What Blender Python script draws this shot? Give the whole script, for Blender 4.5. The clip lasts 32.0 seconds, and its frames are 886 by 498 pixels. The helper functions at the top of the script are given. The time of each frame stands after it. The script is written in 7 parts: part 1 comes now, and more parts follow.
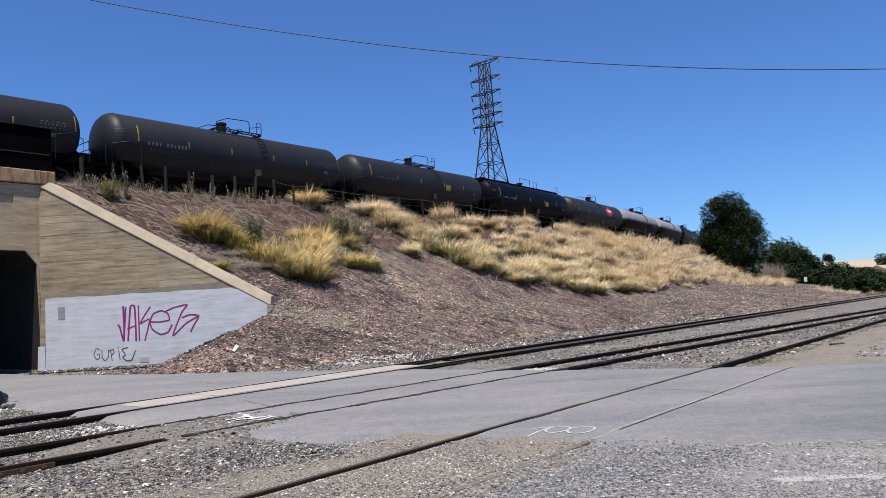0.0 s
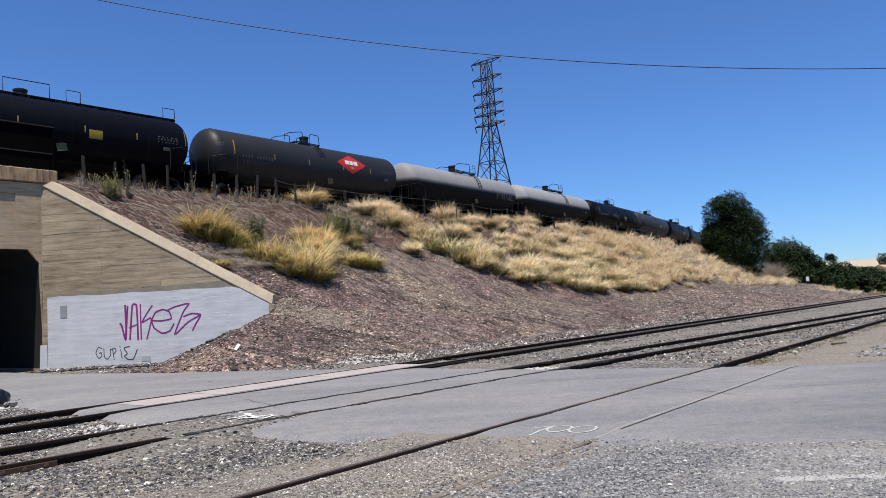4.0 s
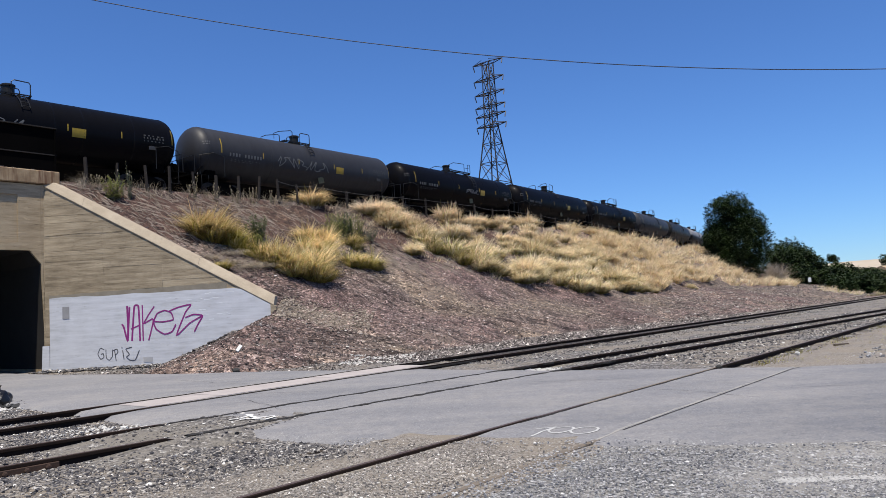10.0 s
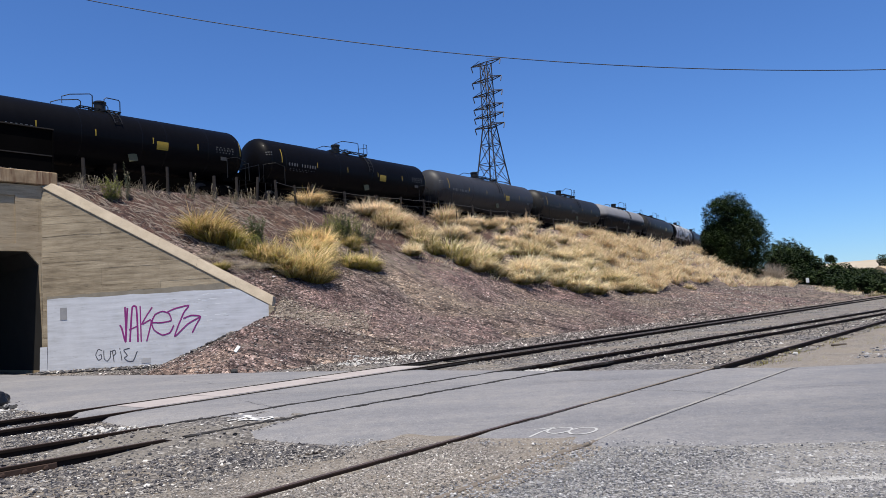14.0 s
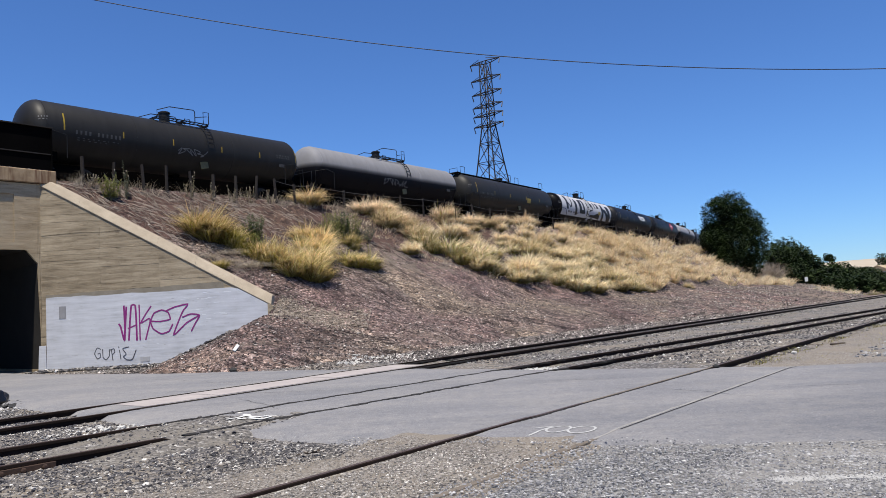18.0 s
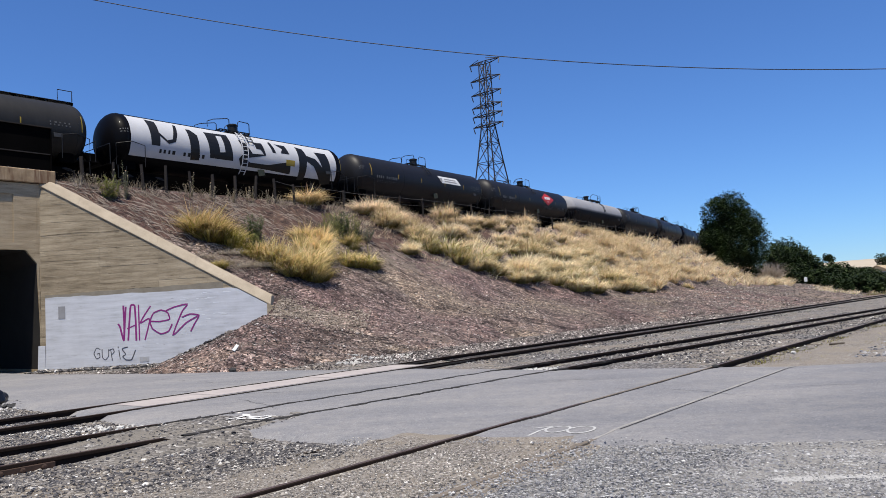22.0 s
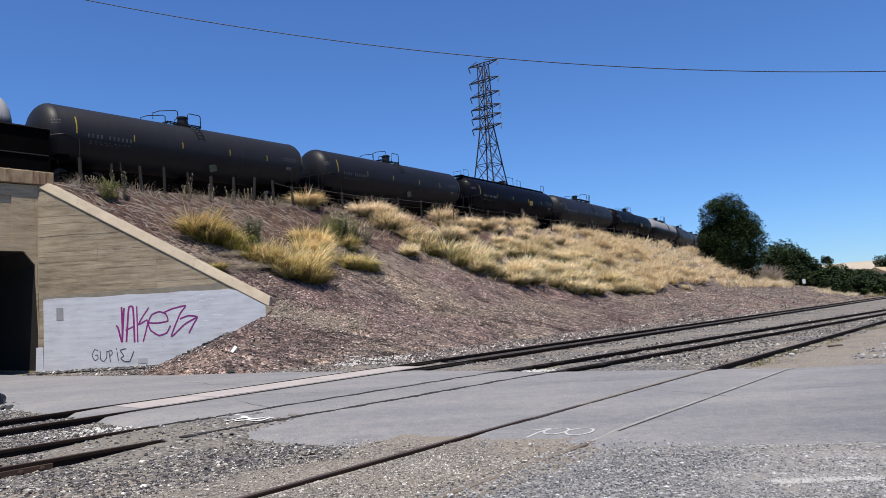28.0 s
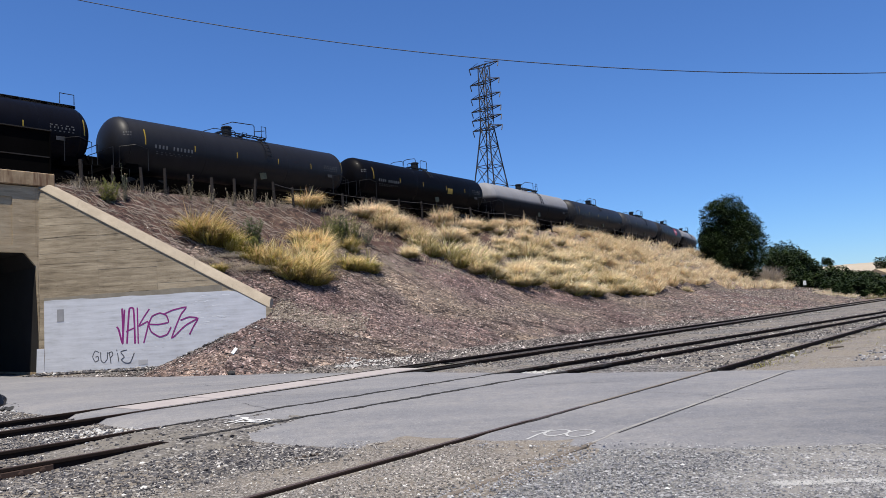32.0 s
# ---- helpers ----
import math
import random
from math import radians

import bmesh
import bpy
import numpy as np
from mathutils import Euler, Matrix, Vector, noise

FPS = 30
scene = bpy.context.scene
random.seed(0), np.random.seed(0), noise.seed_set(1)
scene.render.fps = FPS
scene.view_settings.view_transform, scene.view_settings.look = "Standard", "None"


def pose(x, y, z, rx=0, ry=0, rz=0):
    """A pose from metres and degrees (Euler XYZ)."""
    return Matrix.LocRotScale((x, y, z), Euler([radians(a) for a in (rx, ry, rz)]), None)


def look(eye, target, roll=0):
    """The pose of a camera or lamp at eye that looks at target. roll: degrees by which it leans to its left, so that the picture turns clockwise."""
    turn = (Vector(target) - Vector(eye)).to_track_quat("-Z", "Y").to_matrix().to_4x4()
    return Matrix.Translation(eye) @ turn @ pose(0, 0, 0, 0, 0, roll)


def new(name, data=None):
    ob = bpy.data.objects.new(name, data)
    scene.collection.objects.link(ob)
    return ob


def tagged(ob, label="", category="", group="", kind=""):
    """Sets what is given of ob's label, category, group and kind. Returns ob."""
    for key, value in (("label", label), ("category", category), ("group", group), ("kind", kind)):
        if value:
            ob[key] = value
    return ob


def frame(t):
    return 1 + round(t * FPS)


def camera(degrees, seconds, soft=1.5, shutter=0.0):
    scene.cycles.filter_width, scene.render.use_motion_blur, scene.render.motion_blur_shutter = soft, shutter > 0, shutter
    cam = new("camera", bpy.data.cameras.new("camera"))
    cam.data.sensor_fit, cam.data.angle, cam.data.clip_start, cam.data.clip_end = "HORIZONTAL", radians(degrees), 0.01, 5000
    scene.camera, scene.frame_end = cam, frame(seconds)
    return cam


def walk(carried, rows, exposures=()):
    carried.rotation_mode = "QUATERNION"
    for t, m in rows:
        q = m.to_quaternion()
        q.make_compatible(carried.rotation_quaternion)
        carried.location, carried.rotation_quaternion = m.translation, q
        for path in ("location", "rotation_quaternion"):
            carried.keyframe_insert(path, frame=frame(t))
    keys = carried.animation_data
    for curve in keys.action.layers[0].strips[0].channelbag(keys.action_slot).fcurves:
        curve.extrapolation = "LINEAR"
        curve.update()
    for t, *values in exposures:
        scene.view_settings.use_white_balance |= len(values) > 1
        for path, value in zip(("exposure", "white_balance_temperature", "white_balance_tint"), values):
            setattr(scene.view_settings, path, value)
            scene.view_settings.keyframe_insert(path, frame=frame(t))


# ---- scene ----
# the camera: held by hand in one spot at the edge of the yard, swaying a little
EYE_H = 1.51
cam = camera(62.0, 32.0, soft=0.6)
SWAY = [(0, -0.000, 4.618, -3.441), (0.5, -0.014, 4.647, -3.444), (1, -0.083, 4.685, -3.415), (1.5, -0.138, 4.816, -3.357), (2, -0.191, 4.698, -3.338), (2.5, -0.113, 4.621, -3.362), (3, -0.181, 4.599, -3.335), (3.5, -0.148, 4.558, -3.359), (5.5, -0.133, 4.611, -3.403), (6, -0.121, 4.656, -3.346), (6.5, -0.067, 4.525, -3.390), (7, -0.078, 4.595, -3.431), (7.5, -0.155, 4.596, -3.389), (8, -0.109, 4.554, -3.429), (8.5, -0.154, 4.531, -3.379), (9, -0.189, 4.527, -3.448), (9.5, -0.158, 4.612, -3.425), (10, -0.260, 4.641, -3.388), (10.5, -0.095, 4.648, -3.357), (11, -0.099, 4.615, -3.376), (11.5, -0.126, 4.544, -3.404), (12, -0.154, 4.530, -3.396), (12.5, -0.108, 4.523, -3.357), (13, -0.072, 4.541, -3.400), (13.5, -0.079, 4.613, -3.410), (14, -0.118, 4.686, -3.428), (14.5, -0.073, 4.653, -3.341), (16.5, -0.142, 4.546, -3.390), (17, -0.154, 4.613, -3.374), (17.5, 0.022, 4.579, -3.428), (18, -0.053, 4.589, -3.405), (18.5, -0.122, 4.737, -3.386), (19, -0.083, 4.637, -3.352), (19.5, 0.009, 4.589, -3.404), (20, -0.041, 4.606, -3.392), (20.5, -0.031, 4.540, -3.389), (21, -0.054, 4.596, -3.392), (21.5, -0.020, 4.550, -3.411), (22, -0.013, 4.592, -3.400), (22.5, -0.021, 4.537, -3.426), (23, 0.041, 4.469, -3.386), (23.5, -0.123, 4.545, -3.389), (24, -0.140, 4.666, -3.426), (24.5, -0.139, 4.589, -3.429), (25, -0.064, 4.607, -3.396), (25.5, 0.120, 4.501, -3.465), (27.5, 0.007, 4.794, -3.244), (28, 0.104, 4.718, -3.363), (28.5, 0.016, 4.398, -3.492), (29, 0.091, 4.681, -3.350), (29.5, 0.069, 4.748, -3.351), (30, 0.018, 4.602, -3.405), (30.5, -0.025, 4.736, -3.396), (31, -0.068, 4.898, -3.375), (31.5, 0.029, 4.966, -3.317), (32, 0.070, 4.837, -3.349)]


def held(yaw, pitch, roll):
    return pose(0, 0, EYE_H, 90 + pitch, 0, -yaw) @ pose(0, 0, 0, 0, 0, roll)


walk(cam, [(t, held(a, b, c)) for t, a, b, c in SWAY])

# ---- light: high early-summer sun, behind the camera and a little to its left ----
SUN_EL, SUN_AZ = radians(70.0), radians(182.0)      # azimuth from +y towards +x
sun_dir = Vector((math.sin(SUN_AZ) * math.cos(SUN_EL), math.cos(SUN_AZ) * math.cos(SUN_EL), math.sin(SUN_EL)))
sun_data = bpy.data.lights.new("sun", "SUN")
sun_data.energy, sun_data.angle, sun_data.color = 5.2, radians(0.53), (1.0, 0.93, 0.81)
sun = new("sun", sun_data)
sun.matrix_world = look((0, 0, 60), Vector((0, 0, 60)) - sun_dir)
world = bpy.data.worlds.new("sky")
scene.world = world
world.use_nodes = True
wn, wl = world.node_tree.nodes, world.node_tree.links
sky = wn.new("ShaderNodeTexSky")
sky.sky_type, sky.sun_disc = "NISHITA", False
sky.sun_elevation, sky.sun_rotation = SUN_EL, SUN_AZ
sky.altitude, sky.air_density, sky.dust_density, sky.ozone_density = 0, 1.0, 0.0, 6.0
wn["Background"].inputs["Strength"].default_value = 0.0765
clear = wn.new("ShaderNodeMix")            # very clear, deep blue air
clear.data_type, clear.blend_type = "RGBA", "MULTIPLY"
clear.inputs[0].default_value, clear.inputs[7].default_value = 1.0, (0.70, 0.985, 1.40, 1)
wl.new(sky.outputs[0], clear.inputs[6])
wl.new(clear.outputs[2], wn["Background"].inputs["Color"])
scene.view_settings.exposure = 0.38

# ---- plan ----
X0, Y0, TH0, KA = 4.549, 67.933, radians(34.704), -0.0018195   # upper railway: a gentle arc
RAD = 1 / abs(KA)
CX, CY = X0 + math.cos(TH0) / KA, Y0 - math.sin(TH0) / KA
S_END = 125.0
GROUND = -0.10


def track(s):
    """Point and heading of the upper railway at s metres: an arc, then straight on."""
    q = min(s, S_END)
    th = TH0 + KA * q
    x, y = CX - math.cos(th) / KA, CY + math.sin(th) / KA
    return x + (s - q) * math.sin(th), y + (s - q) * math.cos(th), th


def beside(s, off):
    x, y, th = track(s)
    return x + off * math.cos(th), y - off * math.sin(th)


def rail_z(s):
    return 8.81 + 0.00493 * max(-120, min(s, 300))


def locate(x, y):
    """Place along the upper railway and distance from it towards the yard."""
    dx, dy = x - CX, y - CY
    s = (math.atan2(-dy, dx) - TH0) / KA
    off = math.hypot(dx, dy) - RAD
    if s > S_END:
        px, py, h = track(S_END)
        s = S_END + (x - px) * math.sin(h) + (y - py) * math.cos(h)
        off = (x - px) * math.cos(h) - (y - py) * math.sin(h)
    return s, off


def profile(s, off):
    """Height of the embankment at a distance from the upper railway."""
    top = rail_z(s) - 0.42
    o = abs(off)
    if o < 4.0:
        return top
    knee = 1.75 + 0.012 * max(0.0, min(s, 120) + 20)        # the foot spreads out towards the yard tracks
    toe = 18.5 + 0.155 * max(0.0, min(s, 120) + 20)
    if o < 13.6:
        return top - (o - 4.0) * (top - knee) / 9.6
    return knee - (o - 13.6) * (knee + 0.12) / (toe - 13.6)


WALL_Y, WALL_X1 = 30.0, -7.1      # wing wall, front face
S_ABUT = -42.6                                      # right-hand abutment
SPAN = 11.0                                         # underpass width along the railway


def bank(x, y):
    """Height of the fill beside the underpass and along the line."""
    s, off = locate(x, y)
    z = profile(s, off)
    if y < WALL_Y + 0.2 and x < WALL_X1 and off > 0:
        along = WALL_X1 - x
        front = WALL_Y - y
        z = min(z, 1.75 - 0.40 * along - 0.10 * max(0, front))
    d = Vector((x, y, 0)) - ROAD_O
    if abs(d.dot(ROAD_N)) < 14 and y < WALL_Y:
        z = min(z, GROUND - 0.06 + 0.55 * (d.dot(ROAD_N) - edge_far(d.dot(ROAD_DIR))))
    n = noise.noise(Vector((x * 0.35, y * 0.35, 0))) * 0.12 + noise.noise(Vector((x * 1.4, y * 1.4, 3))) * 0.09
    if 4.2 < off < 40:
        rill = noise.noise(Vector((s * 1.1 - off * 0.35, off * 0.16, 12)))      # washed-out runnels down the slope
        u, w = x * 0.95 + y * 0.31, y * 0.95 - x * 0.31
        n -= 0.22 * max(0.0, 0.28 - abs(noise.noise(Vector((u * 0.22, w * 0.85, 7))))) / 0.28 * max(0.0, noise.noise(Vector((x * 0.2, y * 0.2, 15))) + 0.3)
        z += n - 0.20 * max(0.0, rill) * max(0.0, min(1.0, (off - 6) / 3)) * max(0.0, min(1.0, (22 - off) / 4))
    return z


# ---- mesh helpers ----
class Mesh:
    """Collects vertices and faces; made into one object by part()."""

    def __init__(self):
        self.v, self.f = [], []

    def add(self, verts, faces):
        k = len(self.v)
        self.v += [tuple(p) for p in verts]
        self.f += [tuple(i + k for i in q) for q in faces]
        return self

    def box(self, c, size, b=0.0, m=None):
        hx, hy, hz = (a / 2 for a in size)
        if b <= 0:
            vs = [(x, y, z) for x in (-hx, hx) for y in (-hy, hy) for z in (-hz, hz)]
            fs = [(0, 1, 3, 2), (4, 6, 7, 5), (0, 4, 5, 1), (2, 3, 7, 6), (0, 2, 6, 4), (1, 5, 7, 3)]
        else:
            b = min(b, hx * 0.9, hy * 0.9, hz * 0.9)
            vs, idx = [], {}
            for sx in (-1, 1):
                for sy in (-1, 1):
                    for sz in (-1, 1):
                        for a in range(3):
                            p = [sx * (hx - b), sy * (hy - b), sz * (hz - b)]
                            p[a] += (sx, sy, sz)[a] * b
                            idx[sx, sy, sz, a] = len(vs)
                            vs.append(tuple(p))
            fs = []
            for a in range(3):
                o = [i for i in range(3) if i != a]
                for sg in (-1, 1):
                    ring = []
                    for u, w in ((-1, -1), (1, -1), (1, 1), (-1, 1)):
                        k = [0, 0, 0]
                        k[a], k[o[0]], k[o[1]] = sg, u, w
                        ring.append(idx[k[0], k[1], k[2], a])
                    fs.append(tuple(ring))
            for a in range(3):
                o = [i for i in range(3) if i != a]
                for u in (-1, 1):
                    for w in (-1, 1):
                        e = []
                        for sg in (-1, 1):
                            k = [0, 0, 0]
                            k[a], k[o[0]], k[o[1]] = sg, u, w
                            e.append((idx[k[0], k[1], k[2], o[0]], idx[k[0], k[1], k[2], o[1]]))
                        fs.append((e[0][0], e[1][0], e[1][1], e[0][1]))
            for sx in (-1, 1):
                for sy in (-1, 1):
                    for sz in (-1, 1):
                        fs.append(tuple(idx[sx, sy, sz, a] for a in range(3)))
        t = Matrix.Translation(c) @ (m or Matrix())
        return self.add([t @ Vector(p) for p in vs], fs)

    def tube(self, path, r, n=6, closed=False, caps=True):
        pts = [Vector(p) for p in path]
        rings, ref = [], Vector((0, 0, 1))
        for i, p in enumerate(pts):
            a = pts[i - 1] if (i or closed) else p
            c = pts[(i + 1) % len(pts)] if (i + 1 < len(pts) or closed) else p
            d = (c - a).normalized()
            u = d.cross(ref)
            if u.length < 0.05:
                u = d.cross(Vector((1, 0, 0)))
            u.normalize()
            w = u.cross(d)
            rr = r[i] if isinstance(r, (list, tuple)) else r
            rings.append([p + (u * math.cos(k * 2 * math.pi / n) + w * math.sin(k * 2 * math.pi / n)) * rr for k in range(n)])
        vs = [q for ring in rings for q in ring]
        fs, m = [], len(pts)
        for i in range(m if closed else m - 1):
            for k in range(n):
                a, b2 = i * n + k, i * n + (k + 1) % n
                c, d2 = ((i + 1) % m) * n + (k + 1) % n, ((i + 1) % m) * n + k
                fs.append((a, b2, c, d2))
        if caps and not closed:
            fs.append(tuple(range(n))[::-1])
            fs.append(tuple((m - 1) * n + k for k in range(n)))
        return self.add(vs, fs)

    def lathe(self, prof, n=24, axis="x", c=(0, 0, 0)):
        """prof: (along, radius) pairs."""
        vs, fs = [], []
        for a, r in prof:
            for k in range(n):
                u, w = math.cos(k * 2 * math.pi / n) * r, math.sin(k * 2 * math.pi / n) * r
                p = {"x": (a, u, w), "y": (u, a, w), "z": (u, w, a)}[axis]
                vs.append((p[0] + c[0], p[1] + c[1], p[2] + c[2]))
        for i in range(len(prof) - 1):
            for k in range(n):
                fs.append((i * n + k, i * n + (k + 1) % n, (i + 1) * n + (k + 1) % n, (i + 1) * n + k))
        fs.append(tuple(range(n))[::-1])
        fs.append(tuple((len(prof) - 1) * n + k for k in range(n)))
        return self.add(vs, fs)

    def prism(self, ring, d):
        """A flat outline pushed by the vector d."""
        n = len(ring)
        vs = [Vector(p) for p in ring] + [Vector(p) + Vector(d) for p in ring]
        fs = [tuple(range(n))[::-1], tuple(range(n, 2 * n))] + [(k, (k + 1) % n, n + (k + 1) % n, n + k) for k in range(n)]
        return self.add(vs, fs)


def part(name, me, material, parent=None, label="", smooth=False, fix=True):
    """Links a Mesh (or finished mesh data) as one object."""
    if isinstance(me, Mesh):
        data = bpy.data.meshes.new(name)
        data.from_pydata(me.v, [], me.f)
        if fix:
            bm = bmesh.new()
            bm.from_mesh(data)
            bmesh.ops.recalc_face_normals(bm, faces=bm.faces)
            bm.to_mesh(data)
            bm.free()
        if material:
            data.materials.append(material)
        if smooth:
            data.polygons.foreach_set("use_smooth", [True] * len(data.polygons))
            data.set_sharp_from_angle(angle=radians(40))
        data.update()
    else:
        data = me
    ob = new(name, data)
    if parent is not None:
        ob.parent = parent
    if label:
        tagged(ob, label)
    return ob


def thing(name, label, category, m=None, group="", kind=""):
    ob = new(name)
    ob.empty_display_size = 0.2
    if m is not None:
        ob.matrix_basis = m
    return tagged(ob, label, category, group, kind)


# ---- materials ----
def material(name, build):
    m = bpy.data.materials.new(name)
    m.use_nodes = True
    build(m.node_tree, m.node_tree.nodes["Principled BSDF"])
    return m


def nd(t, kind, **kw):
    n = t.nodes.new(kind)
    for k, v in kw.items():
        n.inputs[k.replace("_", " ")].default_value = v
    return n


def coords(t):
    return t.nodes.new("ShaderNodeTexCoord").outputs["Object"]


def place(t):
    return t.nodes.new("ShaderNodeNewGeometry").outputs["Position"]


def noise_fac(t, vec, scale, detail=4.0, rough=0.55):
    n = nd(t, "ShaderNodeTexNoise", Scale=scale, Detail=detail, Roughness=rough)
    t.links.new(vec, n.inputs["Vector"])
    return n.outputs["Fac"]


def ramp(t, fac, stops):
    r = t.nodes.new("ShaderNodeValToRGB")
    e = r.color_ramp.elements
    while len(e) < len(stops):
        e.new(0.5)
    for el, (p, c) in zip(e, stops):
        el.position, el.color = p, (*c, 1) if len(c) == 3 else c
    t.links.new(fac, r.inputs["Fac"])
    return r.outputs["Color"]


def mix(t, fac, a, b, mode="MIX"):
    n = t.nodes.new("ShaderNodeMix")
    n.data_type, n.blend_type = "RGBA", mode
    for sock, val in ((n.inputs[0], fac), (n.inputs[6], a), (n.inputs[7], b)):
        if isinstance(val, bpy.types.NodeSocket):
            t.links.new(val, sock)
        elif isinstance(val, (int, float)):
            sock.default_value = val
        else:
            sock.default_value = (*val, 1)
    return n.outputs[2]


def maths(t, op, a, b=0.0):
    n = t.nodes.new("ShaderNodeMath")
    n.operation = op
    for sock, val in ((n.inputs[0], a), (n.inputs[1], b)):
        if isinstance(val, bpy.types.NodeSocket):
            t.links.new(val, sock)
        else:
            sock.default_value = val
    return n.outputs[0]


def bump(t, p, height, strength=0.4, dist=0.02):
    n = nd(t, "ShaderNodeBump", Strength=strength, Distance=dist)
    t.links.new(height, n.inputs["Height"])
    t.links.new(n.outputs[0], p.inputs["Normal"])


def worn(name, colour, dark, rough=0.6, metal=0.0, scale=1.5, fine=30, bumpy=0.15, dist=0.01, spread=0.5, spec=0.3):
    """A painted, concrete or metal surface with stains at two scales and a fine relief."""
    def b(t, p):
        v = coords(t)
        a = noise_fac(t, v, scale, 5, 0.6)
        c = noise_fac(t, v, fine, 4, 0.6)
        m = maths(t, "ADD", maths(t, "MULTIPLY", a, 0.65), maths(t, "MULTIPLY", c, 0.35))
        col = ramp(t, m, [(0.5 - spread / 2, dark), (0.5 + spread / 2, colour)])
        t.links.new(col, p.inputs["Base Color"])
        p.inputs["Roughness"].default_value, p.inputs["Metallic"].default_value = rough, metal
        p.inputs["Specular IOR Level"].default_value = spec
        bump(t, p, c, bumpy, dist)
    return material(name, b)


def gravel(name, stops, size=0.035, dirt=None, dirt_amount=0.0, relief=0.8, big=0.35, coarse=False):
    """Loose stone: cells of stone size with mixed colours, dust between, patches at a larger scale."""
    def b(t, p):
        v = place(t)
        vo = nd(t, "ShaderNodeTexVoronoi", Scale=1.0 / size)
        t.links.new(v, vo.inputs["Vector"])
        sep = t.nodes.new("ShaderNodeSeparateColor")
        t.links.new(vo.outputs["Color"], sep.inputs[0])
        col = ramp(t, sep.outputs[0], stops)
        patch = noise_fac(t, v, big, 5, 0.6)
        mid = noise_fac(t, v, 3.5, 4, 0.6)
        col = mix(t, 1.0, col, ramp(t, patch, [(0.3, (0.72, 0.72, 0.74)), (0.7, (1.15, 1.13, 1.1))]), "MULTIPLY")
        if coarse:      # eroded bands of purple-brown, tan and grey, and clods
            vo2 = nd(t, "ShaderNodeTexVoronoi", Scale=4.5)
            t.links.new(v, vo2.inputs["Vector"])
            s2 = t.nodes.new("ShaderNodeSeparateColor")
            t.links.new(vo2.outputs["Color"], s2.inputs[0])
            col = mix(t, 1.0, col, ramp(t, s2.outputs[1], [(0.0, (0.62, 0.60, 0.60)), (0.5, (1, 1, 1)), (1.0, (1.35, 1.32, 1.28))]), "MULTIPLY")
            # dark stops of these diagonal streaks paint rill shadows into the colour
            mp = nd(t, "ShaderNodeMapping", Rotation=(0, 0, radians(-18)), Scale=(0.32, 1.7, 0.8))
            t.links.new(v, mp.inputs["Vector"])
            streak = noise_fac(t, mp.outputs[0], 1.25, 7, 0.68)
            col = mix(t, 1.0, col, ramp(t, streak, [(0.37, (0.20, 0.175, 0.175)), (0.46, (0.90, 0.88, 0.88)), (0.58, (1.08, 1.05, 1.02)), (0.70, (1.50, 1.45, 1.38))]), "MULTIPLY")
            tint = noise_fac(t, v, 0.11, 2, 0.5)
            col = mix(t, 1.0, col, ramp(t, tint, [(0.40, (0.97, 0.98, 0.93)), (0.52, (1.03, 0.99, 0.99)), (0.62, (1.08, 0.96, 0.99))]), "MULTIPLY")
            band = noise_fac(t, v, 0.16, 6, 0.65)
            col = mix(t, 1.0, col, ramp(t, band, [(0.36, (0.70, 0.62, 0.61)), (0.48, (1.02, 0.94, 0.93)), (0.56, (1.08, 1.01, 0.93)), (0.64, (1.36, 1.28, 1.12))]), "MULTIPLY")
        if dirt:
            f = maths(t, "ADD", maths(t, "MULTIPLY", patch, 0.5), maths(t, "MULTIPLY", mid, 0.5))
            fr = ramp(t, f, [(0.62 - dirt_amount * 0.45, (0, 0, 0)), (0.74 - dirt_amount * 0.45, (1, 1, 1))])
            fine = noise_fac(t, v, 60, 3, 0.6)
            dcol = ramp(t, fine, [(0.3, tuple(c * 0.7 for c in dirt)), (0.7, dirt)])
            col = mix(t, fr, col, dcol)
        t.links.new(col, p.inputs["Base Color"])
        p.inputs["Roughness"].default_value = 0.9
        p.inputs["Specular IOR Level"].default_value = 0.25
        hgt = maths(t, "SUBTRACT", maths(t, "MULTIPLY", mid, 0.5), vo.outputs["Distance"])
        bump(t, p, hgt, relief, size)
    return material(name, b)


BALLAST = [(0.0, (0.0262, 0.0254, 0.027)), (0.4, (0.1001, 0.0955, 0.0924)), (0.8, (0.2118, 0.1979, 0.1848)), (1.0, (0.4928, 0.4774, 0.4543))]
M_GROUND = gravel("grey_ballast", BALLAST, 0.045, (0.2387, 0.2041, 0.1617), 0.34)
M_LOT = gravel("pale_crushed_stone", [(0.0, (0.0616, 0.0616, 0.0631)), (0.5, (0.1656, 0.164, 0.1617)), (1.0, (0.4158, 0.412, 0.4004))], 0.017, (0.2695, 0.258, 0.2387), 0.34)
M_DIRT = gravel("tan_dirt", [(0.0, (0.077, 0.0693, 0.0616)), (0.5, (0.1925, 0.1694, 0.1424)), (1.0, (0.3696, 0.3465, 0.3157))], 0.017, (0.2349, 0.2041, 0.1656), 0.32, 0.7, 0.7)
M_BANK = gravel("reddish_bank_gravel", [(0.0, (0.034, 0.029, 0.029)), (0.45, (0.130, 0.109, 0.100)), (0.8, (0.216, 0.186, 0.171)), (1.0, (0.42, 0.39, 0.375))], 0.075, (0.168, 0.132, 0.110), 0.16, 1.0, 0.5, coarse=True)
